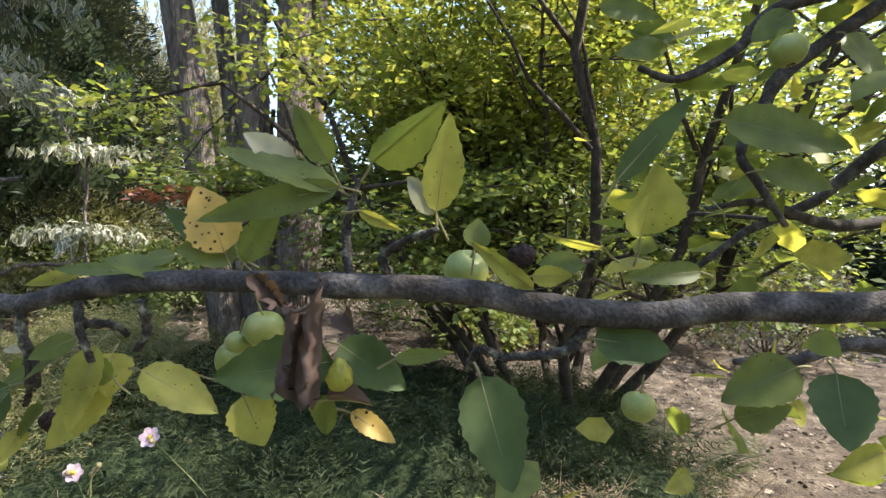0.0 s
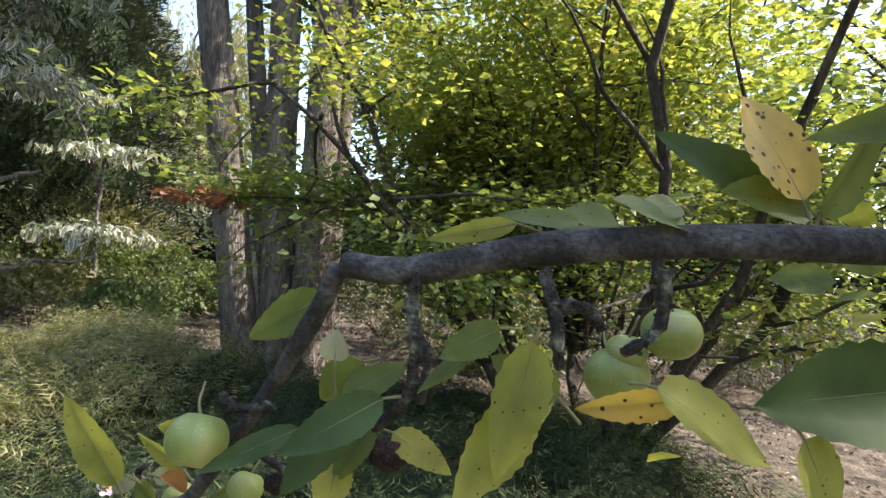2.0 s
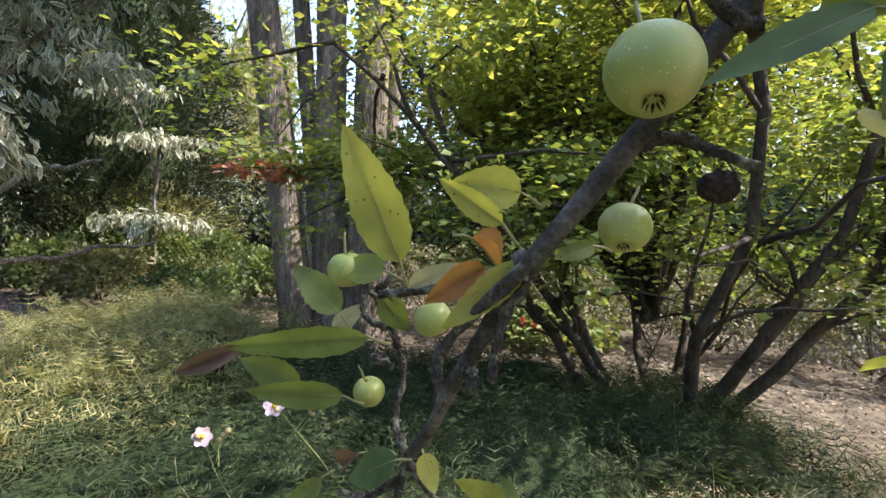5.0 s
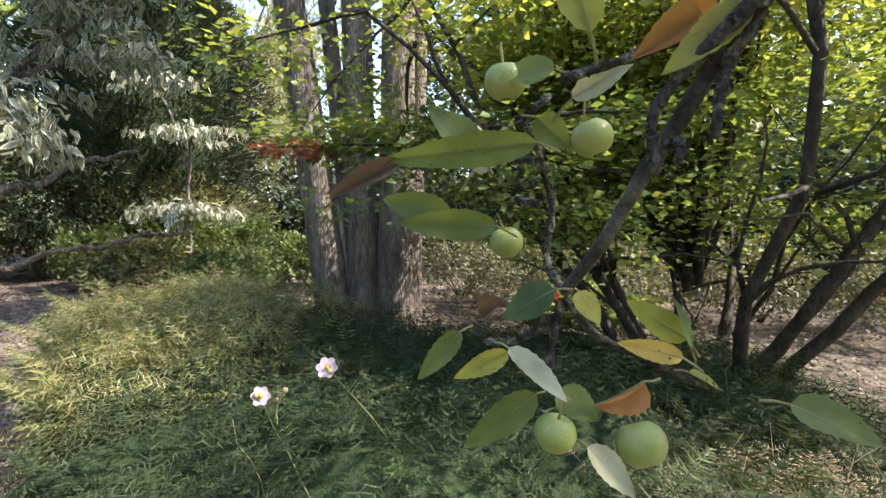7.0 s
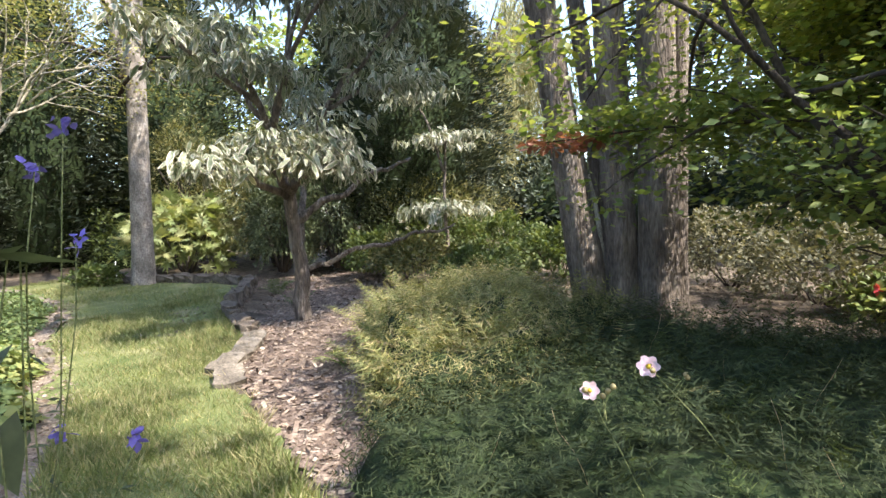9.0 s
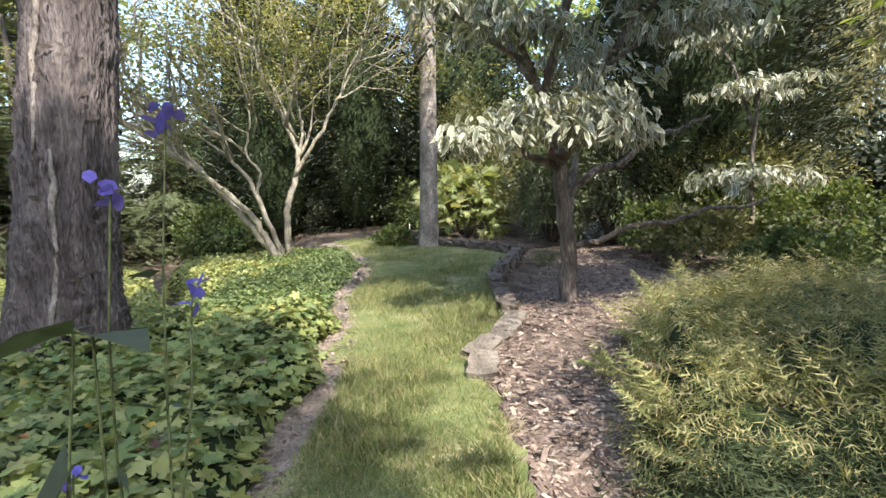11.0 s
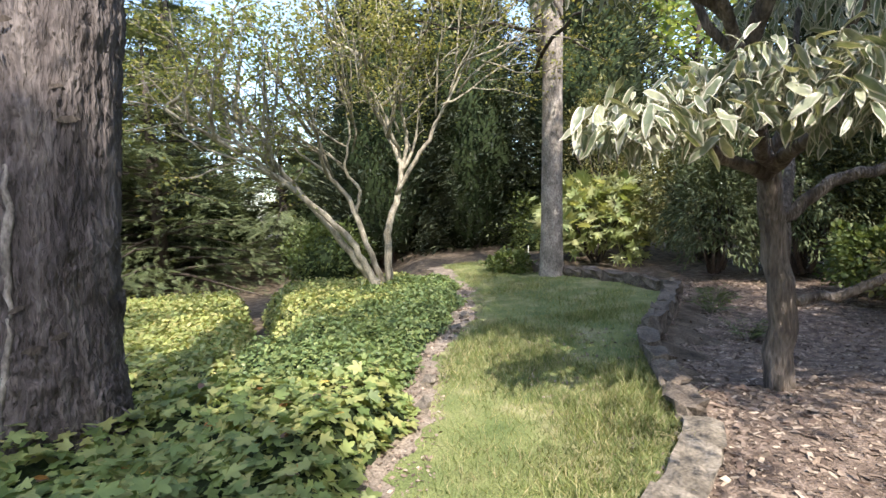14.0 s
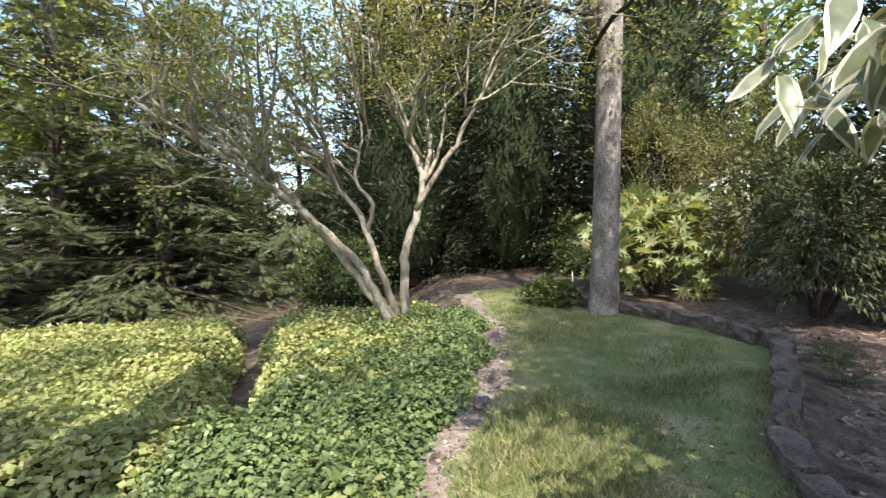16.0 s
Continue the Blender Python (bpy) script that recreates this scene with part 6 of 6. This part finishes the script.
leaf((-0.286, 0.660, 1.619), (-0.316, 0.652, 1.616), 0.022, CRAB_GREEN)
leaf((-0.329, 0.660, 1.616), (-0.368, 0.657, 1.606), 0.010, CRAB_LIME)
leaf((-0.425, 0.680, 1.511), (-0.472, 0.672, 1.488), 0.013, CRAB_DARK)
leaf((-0.401, 0.680, 1.524), (-0.428, 0.665, 1.484), 0.022, CRAB_DARK)
leaf((-0.333, 0.660, 1.570), (-0.358, 0.649, 1.557), 0.016, CRAB_GREEN)
leaf((-0.306, 0.660, 1.542), (-0.336, 0.663, 1.557), 0.020, CRAB_GREEN)
leaf((-0.317, 0.670, 1.538), (-0.348, 0.651, 1.494), 0.028, CRAB_LIME)
leaf((-0.577, 0.770, 1.427), (-0.603, 0.751, 1.491), 0.026, CRAB_LIME)
leaf((-0.527, 0.760, 1.448), (-0.558, 0.758, 1.468), 0.013, CRAB_LIME)
leaf((-0.600, 0.800, 1.382), (-0.684, 0.788, 1.371), 0.019, CRAB_GREEN)
leaf((-0.673, 0.797, 1.372), (-0.717, 0.792, 1.352), 0.012, CRAB_BROWN)
leaf((-0.534, 0.760, 1.427), (-0.561, 0.753, 1.410), 0.015, CRAB_ORANGE)
leaf((-0.516, 0.750, 1.431), (-0.551, 0.740, 1.400), 0.015, CRAB_LIME)
leaf((-0.592, 0.800, 1.420), (-0.624, 0.808, 1.420), 0.019, CRAB_GREEN)
leaf((-0.382, 0.660, 1.535), (-0.422, 0.645, 1.512), 0.020, CRAB_DARK)
leaf((-0.392, 0.700, 1.507), (-0.412, 0.692, 1.481), 0.018, CRAB_GREEN)
leaf((-0.449, 0.720, 1.549), (-0.456, 0.706, 1.561), 0.019, CRAB_GREEN)
leaf((-0.423, 0.700, 1.551), (-0.409, 0.698, 1.548), 0.008, CRAB_PALE)
leaf((-0.485, 0.760, 1.440), (-0.504, 0.748, 1.433), 0.009, CRAB_GREEN)
leaf((-0.519, 0.780, 1.465), (-0.553, 0.770, 1.468), 0.022, CRAB_LIME)
leaf((-0.638, 0.860, 1.385), (-0.673, 0.861, 1.416), 0.024, CRAB_GREEN)
leaf((-0.582, 0.820, 1.409), (-0.550, 0.809, 1.426), 0.014, CRAB_PALE)
leaf((-0.601, 0.830, 1.401), (-0.582, 0.826, 1.382), 0.019, CRAB_GREEN)
leaf((-0.588, 0.830, 1.300), (-0.621, 0.835, 1.281), 0.025, CRAB_DARK)
leaf((-0.614, 0.820, 1.266), (-0.581, 0.803, 1.241), 0.016, CRAB_PALE)
leaf((-0.511, 0.840, 1.272), (-0.550, 0.822, 1.297), 0.017, CRAB_LIME)
leaf((-0.508, 0.840, 1.267), (-0.522, 0.826, 1.300), 0.013, CRAB_DARK)
leaf((-0.514, 0.835, 1.262), (-0.551, 0.836, 1.269), 0.013, CRAB_YELLOW)
leaf((-0.536, 0.830, 1.248), (-0.562, 0.827, 1.229), 0.016, CRAB_ORANGE)
leaf((-0.597, 0.840, 1.233), (-0.641, 0.827, 1.199), 0.021, CRAB_GREEN)
leaf((-0.584, 0.845, 1.234), (-0.560, 0.834, 1.222), 0.022, CRAB_GREEN)
leaf((-0.650, 0.870, 1.263), (-0.677, 0.855, 1.231), 0.016, CRAB_GREEN)
leaf((-0.616, 0.860, 1.253), (-0.652, 0.853, 1.234), 0.015, CRAB_LIME)
leaf((-0.473, 0.800, 1.251), (-0.442, 0.781, 1.241), 0.022, CRAB_GREEN)
leaf((-0.567, 0.830, 1.207), (-0.537, 0.830, 1.178), 0.017, CRAB_PALE)
leaf((-0.509, 0.840, 1.253), (-0.488, 0.845, 1.242), 0.011, CRAB_LIME)
leaf((-0.642, 0.860, 1.373), (-0.623, 0.867, 1.391), 0.014, CRAB_PALE)
leaf((-0.651, 0.830, 1.342), (-0.697, 0.831, 1.354), 0.021, CRAB_GREEN)
leaf((-0.620, 0.860, 1.288), (-0.637, 0.867, 1.273), 0.015, CRAB_BROWN)
leaf((-0.573, 0.850, 1.297), (-0.562, 0.831, 1.281), 0.015, CRAB_LIME)
leaf((-0.623, 0.830, 1.337), (-0.683, 0.818, 1.338), 0.019, CRAB_GREEN)
leaf((-0.541, 0.760, 1.441), (-0.524, 0.767, 1.429), 0.012, CRAB_ORANGE)
leaf((-0.144, 0.620, 1.547), (-0.118, 0.622, 1.549), 0.013, CRAB_BROWN)
leaf((-0.136, 0.630, 1.598), (-0.127, 0.621, 1.585), 0.014, CRAB_BROWN)
leaf((0.276, 0.900, 1.888), (0.239, 0.906, 1.861), 0.038, CRAB_GREEN)
leaf((0.147, 0.900, 1.853), (0.092, 0.897, 1.843), 0.032, CRAB_GREEN)
leaf((0.073, 0.900, 1.896), (0.141, 0.903, 1.884), 0.029, CRAB_GREEN)
leaf((0.300, 0.850, 1.845), (0.329, 0.838, 1.798), 0.052, CRAB_GREEN)
leaf((0.199, 0.800, 1.707), (0.252, 0.785, 1.691), 0.032, CRAB_GREEN)
leaf((0.131, 0.700, 1.516), (0.166, 0.692, 1.529), 0.025, CRAB_GREEN)
leaf((0.093, 0.680, 1.483), (0.071, 0.664, 1.478), 0.016, CRAB_LIME)
leaf((0.236, 0.700, 1.496), (0.193, 0.691, 1.482), 0.025, CRAB_LIME)
leaf((-0.400, 0.700, 1.541), (-0.425, 0.707, 1.516), 0.025, CRAB_GREEN)
leaf((-0.382, 0.700, 1.506), (-0.350, 0.689, 1.493), 0.017, CRAB_LIME)
leaf((-0.410, 0.700, 1.487), (-0.410, 0.680, 1.469), 0.021, CRAB_LIME)
apple((-0.619, 0.815, 1.418), 0.0118)
apple((-0.569, 0.834, 1.389), 0.0122)
apple((-0.620, 0.880, 1.325), 0.0116)
apple((-0.586, 0.825, 1.215), 0.0125)
apple((-0.533, 0.846, 1.204), 0.0156)
apple((-0.481, 0.690, 1.496), 0.0154)
apple((-0.476, 0.742, 1.448), 0.0110)
apple((-0.231, 0.736, 1.564), 0.0166)
apple((-0.257, 0.745, 1.535), 0.0191)
apple((-0.064, 0.720, 1.617), 0.0175)
apple((0.274, 0.900, 1.846), 0.0191)
apple((-0.254, 0.740, 1.550), 0.0120)
apple((0.080, 0.750, 1.505), 0.0141)
withered((-0.031, 0.615, 1.635), 0.0065)
withered((-0.383, 0.700, 1.495), 0.0085)
withered((-0.448, 0.720, 1.464), 0.0060)
crumpled([[(-0.169, 0.620, 1.597), (-0.170, 0.620, 1.582), (-0.173, 0.620, 1.567), (-0.175, 0.620, 1.554), (-0.178, 0.620, 1.542)], [(-0.161, 0.606, 1.601), (-0.160, 0.606, 1.586), (-0.162, 0.606, 1.574), (-0.165, 0.606, 1.565), (-0.170, 0.606, 1.556)], [(-0.157, 0.618, 1.598), (-0.159, 0.618, 1.583), (-0.161, 0.618, 1.571), (-0.162, 0.618, 1.557), (-0.159, 0.618, 1.540)], [(-0.150, 0.600, 1.602), (-0.151, 0.600, 1.585), (-0.152, 0.600, 1.571), (-0.152, 0.600, 1.557), (-0.153, 0.600, 1.545)], [(-0.144, 0.612, 1.617), (-0.145, 0.612, 1.588), (-0.145, 0.612, 1.571), (-0.146, 0.612, 1.556), (-0.147, 0.612, 1.548)]], CRAB_BROWN, "grey-brown dry leaf hanging in pleats")
crumpled([[(-0.182, 0.598, 1.623), (-0.180, 0.598, 1.615), (-0.175, 0.598, 1.609), (-0.168, 0.598, 1.604), (-0.159, 0.598, 1.603)], [(-0.183, 0.609, 1.622), (-0.178, 0.609, 1.615), (-0.172, 0.609, 1.608), (-0.166, 0.609, 1.604), (-0.160, 0.609, 1.602)], [(-0.180, 0.602, 1.623), (-0.173, 0.602, 1.621), (-0.167, 0.602, 1.616), (-0.163, 0.602, 1.610), (-0.161, 0.602, 1.604)]], CRAB_BROWN, "curled brown dry leaf end")
limb("dry_stalk", [(-0.164, 0.602, 1.605), (-0.157, 0.602, 1.602), (-0.150, 0.602, 1.605), (-0.146, 0.602, 1.611), (-0.143, 0.602, 1.619), (-0.144, 0.602, 1.624)], 0.0013, 0.0008, CRAB_BROWN, 0.1)
gall((-0.134, 0.610, 1.565), 0.0078)

# outer foliage of the same tree
pts = []
for (a, b, n) in [((1.1, 0.66, 1.75), (0.35, 1.0, 1.95), 8), ((1.0, 0.8, 2.3), (0.3, 0.9, 2.15), 8), ((0.5, 1.0, 1.8), (0.25, 1.05, 1.6), 5), ((1.0, 0.8, 2.2), (1.6, -0.3, 2.3), 8), ((1.1, 0.7, 1.7), (1.9, 1.4, 2.0), 8), ((0.9, 0.8, 1.5), (0.5, 0.95, 1.3), 5),
                  ((1.0, 0.8, 2.3), (0.2, 0.1, 2.6), 8), ((1.0, 0.8, 2.3), (0.9, 1.4, 2.5), 7),
                  # long high limbs out of view, added to shade the bed
                  ((1.0, 0.8, 2.3), (1.5, 3.1, 3.35), 14), ((1.0, 0.8, 2.3), (0.9, 2.9, 3.4), 14), ((1.1, 1.2, 2.5), (2.0, 3.4, 3.3), 13), ((1.1, 1.2, 2.5), (1.5, 3.9, 3.6), 14), ((1.0, 0.9, 2.4), (0.7, 2.2, 3.2), 10)]:
    ln = bend(a, b, n, 0.1, 0, gc)
    v, f = tube(ln, np.linspace(0.012, 0.004, n), 7, 0.06)
    mesh_ob("twig", v - CRAB0, f, BARK_CRAB, crab, True)
    pts.append(ln[1:])
pts = np.concatenate(pts)
for m_, c_ in ((CRAB_GREEN, 17), (CRAB_LIME, 8)):
    v, f = clumps(pts, c_, 0.1, 0.06, OVAL, 0.1, 0.9, gc, jitter=0.8)
    tagged(mesh_ob("foliage", v - CRAB0, f, m_, crab), kind="stuff")


# ---- pink anemones ----
PETAL = leaf_mat("pale_pink_petal", [(0.7, 0.55, 0.68), (0.78, 0.64, 0.74)], 0.3, 0.5, scale=60)
CENTRE = rough_mat("yellow_stamens", [(0.3, (0.55, 0.36, 0.03)), (0.7, (0.7, 0.5, 0.06))], 200)
STALK = rough_mat("green_stalk", [(0.3, (0.1, 0.13, 0.05)), (0.7, (0.19, 0.2, 0.09))], 40)


def flower(centre, r, foot, facing):
    """An anemone: six rounded petals round a yellow boss on a thin stalk."""
    c, fo = np.array(centre, float), np.array(foot, float)
    ob = thing("anemone", "pale pink anemone flower with yellow centre on thin stalk", "flower", "pink anemones", at=fo)
    fc = unit(np.array(facing, float))
    s = unit(np.cross(fc, (0, 0, 1)))
    u = np.cross(s, fc)
    for k in range(6):
        a = k * math.pi / 3
        d = math.cos(a) * s + math.sin(a) * u
        w = np.cross(fc, d)
        rows = []
        for t in np.linspace(0.12, 1, 6):
            wd = math.sin(math.pi * min(1, 0.18 + 0.72 * t)) * 0.46
            rows += [c + r * (d * t + w * q * wd + fc * (0.12 * t * t + 0.05 * abs(q))) for q in (-1, 0, 1)]
        F = [(i * 3 + j, i * 3 + j + 1, i * 3 + j + 4, i * 3 + j + 3) for i in range(5) for j in range(2)]
        mesh_ob("petal", np.array(rows) - fo, F, PETAL, ob, True)
    bm = bmesh.new()
    bmesh.ops.create_icosphere(bm, subdivisions=2, radius=r * 0.24)
    o = part("stamens", bm, CENTRE, ob, "yellow stamens")
    o.location = Vector(c + fc * r * 0.05 - fo)
    v, f = tube(bend(fo, c - fc * r * 0.05, 9, 0.06, 0, gc), np.linspace(0.004, 0.002, 9), 6)
    mesh_ob("stalk", v - fo, f, STALK, ob, True)
    for k in range(4):
        q = fo + (c - fo) * (0.86 + 0.02 * k)
        e = q + np.array((gc.normal(0, 0.06), gc.normal(0, 0.03), 0.05 + 0.04 * gc.random()))
        v, f = tube(bend(q, e, 5, 0.1, 0, gc), np.linspace(0.0022, 0.0015, 5), 5)
        mesh_ob("side_stalk", v - fo, f, STALK, ob, True)
        bm = bmesh.new()
        bmesh.ops.create_icosphere(bm, subdivisions=2, radius=0.011)
        o = part("bud", bm, VEIN, ob, "round pale green bud")
        o.location = Vector(e - fo)
    return ob


flower((-1.51, 2.08, 0.735), 0.034, (-1.15, 2.15, 0.0), (0.3, -1, 0.35))
flower((-1.37, 2.31, 0.776), 0.042, (-0.75, 2.45, 0.0), (0.1, -1, 0.6))


# ---- blue-flowered plants at the path's edge ----
BLUE = leaf_mat("violet_blue_petal", [(0.09, 0.08, 0.42), (0.16, 0.14, 0.6)], 0.3, 0.5, scale=60)
L_SALVIA = leaf_mat("dull_green_blade", [(0.05, 0.08, 0.04), (0.075, 0.11, 0.05)], 0.25, 0.6, scale=20)


def salvia(foot, heads, blades, seed):
    """A leggy plant: thin stems, arrow-shaped leaves and blue lipped flowers."""
    g = np.random.default_rng(seed)
    fo = np.array(foot, float)
    ob = thing("blue_salvia", "leggy plant with violet-blue flowers and arrow-shaped leaves", "plant", "blue flowers", at=fo)
    for h in heads:
        h = np.array(h, float)
        v, f = tube(bend(fo, h, 9, 0.07, 0, g), np.linspace(0.003, 0.0015, 9), 6)
        mesh_ob("stem", v - fo, f, STALK, ob, True)
        P = h + g.normal(0, 0.01, (9, 3))
        D = g.normal(0, 1, (9, 3))
        v, f = spray(P, D, 0.028, OVAL)
        tagged(mesh_ob("flower", v - fo, f, BLUE, ob), "violet-blue flower head")
        for k in range(5):
            q = fo + (h - fo) * (0.35 + 0.13 * k)
            v, f = spray(np.repeat(q[None], 2, 0), g.normal(0, 1, (2, 3)) * np.array((1, 1, 0.3)), 0.03 + 0.02 * g.random(2), LANCE)
            mesh_ob("small_leaf", v - fo, f, L_SALVIA, ob)
    for b_, t_, w_ in blades:
        b_, t_ = np.array(b_), np.array(t_)
        v, f = spray(b_[None], (t_ - b_)[None], np.linalg.norm(t_ - b_), (np.array([(0, 0, 0), (-0.15, 0.5, 0.05), (0.35, 0.36, 0.06), (1, 0, -0.15), (0.35, -0.36, 0.06), (-0.15, -0.5, 0.05)]), np.array([(0, 5, 4), (0, 4, 3), (0, 3, 2), (0, 2, 1)])), jitter=0.2)
        mesh_ob("arrow_leaf", v - fo, f, L_SALVIA, ob)
        v, f = tube(bend(fo, b_, 6, 0.06, 0, g), np.linspace(0.003, 0.002, 6), 6)
        mesh_ob("stem", v - fo, f, STALK, ob, True)


salvia((-2.3, 0.62, 0), [(-2.24, 0.83, 1.6), (-2.2, 0.76, 1.51), (-2.26, 0.84, 1.35)], [((-2.2, 0.72, 1.32), (-2.1, 0.8, 1.33), 1), ((-2.2, 0.7, 1.33), (-2.2, 0.57, 1.31), 1), ((-2.25, 0.66, 1.12), (-2.2, 0.58, 0.98), 1)], 601)
salvia((-2.35, 0.6, 0), [(-2.18, 0.9, 0.88), (-2.27, 0.78, 0.92), (-2.5, 0.6, 1.0), (-2.3, 0.5, 0.95)], [((-2.3, 0.66, 0.95), (-2.25, 0.7, 0.82), 1)], 602)


# ---- small plants and things ----
WHITE_P = leaf_mat("white_petal", [(0.75, 0.74, 0.68), (0.8, 0.8, 0.76)], 0.2, 0.5)
RED_P = leaf_mat("red_petal", [(0.5, 0.03, 0.05), (0.6, 0.06, 0.08)], 0.2, 0.5)


def blossoms(shrub, points, mat, size, seed):
    """Single blossoms sitting among a shrub's leaves."""
    g = np.random.default_rng(seed)
    o = np.array(shrub.location)
    for p in points:
        P = np.repeat(np.array(p, float)[None], 7, 0) + g.normal(0, size * 0.1, (7, 3))
        v, f = spray(P, g.normal(0, 1, (7, 3)), size, OVAL)
        mesh_ob("blossom", v - o, f, mat, shrub)


wb = bush("white_flowering_bush", "leafy bush dotted with white blossoms", "bush", (-9.2, 11.2, 0.75), (1.1, 1.0, 0.85), L_MID, 4200, 0.1, OVAL, 801)
gq = np.random.default_rng(802)
blossoms(wb, [(-9.2 + gq.normal(0, 0.7), 10.3 + gq.normal(0, 0.15), 0.9 + 0.5 * gq.random()) for k in range(8)], WHITE_P, 0.07, 803)
rb = bush("red_flowering_plant", "low leafy plant with a few red flowers", "plant", (0.1, 7.7, 0.22), (0.75, 0.6, 0.26), L_GERAN, 1500, 0.1, OVAL, 804, 0)
blossoms(rb, [(-0.32, 7.3, 0.36), (-0.15, 7.25, 0.3)], RED_P, 0.07, 805)
rb2 = bush("red_flowering_plant", "tall leafy plant with a red flower in shade", "plant", (1.5, 10.3, 0.5), (0.7, 0.6, 0.6), L_MID, 1500, 0.1, OVAL, 806, 3)
blossoms(rb2, [(1.3, 9.75, 0.75)], RED_P, 0.09, 807)
bush("foot_bush", "small bright green bush at the tree's foot", "bush", (-14.9, 5.35, 0.2), (0.7, 0.5, 0.26), L_MID, 1800, 0.09, OVAL, 808, 0)
for k, (x, y) in enumerate([(-9.8, 6.75), (-10.6, 7.4), (-8.6, 6.3)]):
    frond_clump("fern", "fresh green fern beside the log edging", "fern", x, y, 12, 0.6, L_MID, 810 + k, 0.6, 0.22, 0.7, 18, 0.1, "edge ferns")
for k, (x, y) in enumerate([(-5.0, 5.05), (-4.75, 4.3), (-4.3, 3.55)]):
    frond_clump("fern", "pale green fern in the mulch", "fern", x, y, 9, 0.42, L_GERAN, 820 + k, 0.7, 0.24, 0.7, 18, 0.08, "mulch ferns")
v, f = tube([(0, 0, -0.05), (0, 0, 0.25), (0.01, 0, 0.5)], (0.013, 0.013, 0.011), 8)
stake = mesh_ob("plant_label_stake", v, f, rough_mat("white_painted_wood", [(0.3, (0.6, 0.6, 0.57)), (0.7, (0.78, 0.78, 0.75))], 20), None, True)
stake.location = (-16.6, 6.45, float(land(-16.6, 6.45)))
tagged(stake, "thin white stake standing beside the path", "stake")

# fallen leaves on the lobed ground cover and grass
x = gq.uniform(-7.5, -3.2, 70)
y = left_y(x) - gq.uniform(0.2, 2.2, 70)
for k in range(70):
    P = np.array([[x[k], y[k], float(land(x[k], y[k]) + geran_h(np.array([x[k]]), np.array([y[k]]))[0]) + 0.03]])
    v, f = spray(P * 0, gq.normal(0, 1, (1, 3)) * np.array((1, 1, 0.2)), 0.08, OVAL, jitter=0.3)
    lf = mesh_ob("fallen_leaf", v, f, (CRAB_ORANGE, CRAB_YELLOW, CRAB_BROWN)[k % 3])
    lf.location = P[0]
    tagged(lf, "dry fallen leaf lying on the ground cover", "leaf", "fallen leaves")
# weeds along the stones
for k in range(26):
    xx = gq.uniform(-7.5, -3.6)
    yy = float(right_y(xx)) + gq.normal(0, 0.06)
    frond_clump("grass_tuft", "green grass tuft growing against the edging", "grass tuft", xx, yy, 9, 0.14, BLADE, 840 + k, 0.6, 0.05, 0.6, 8, 0.06, "edge tufts")

# crumbs of earth, twigs and leaves along the bare strip
x = gq.uniform(-13, -2.5, 2600)
y = left_y(x) + gq.uniform(-0.12, 0.3, 2600)
P = np.stack([x, y, land(x, y) + 0.012], 1)
D = gq.normal(0, 1, P.shape)
D[:, 2] *= 0.2
v, f = spray(P, D, 0.015 + 0.04 * gq.random(len(P)) ** 2, DIAMOND, jitter=0.5)
tagged(mesh_ob("earth_litter", v, f, CHIP), "crumbs of bark and leaf on the bare earth", "leaf litter", kind="stuff")
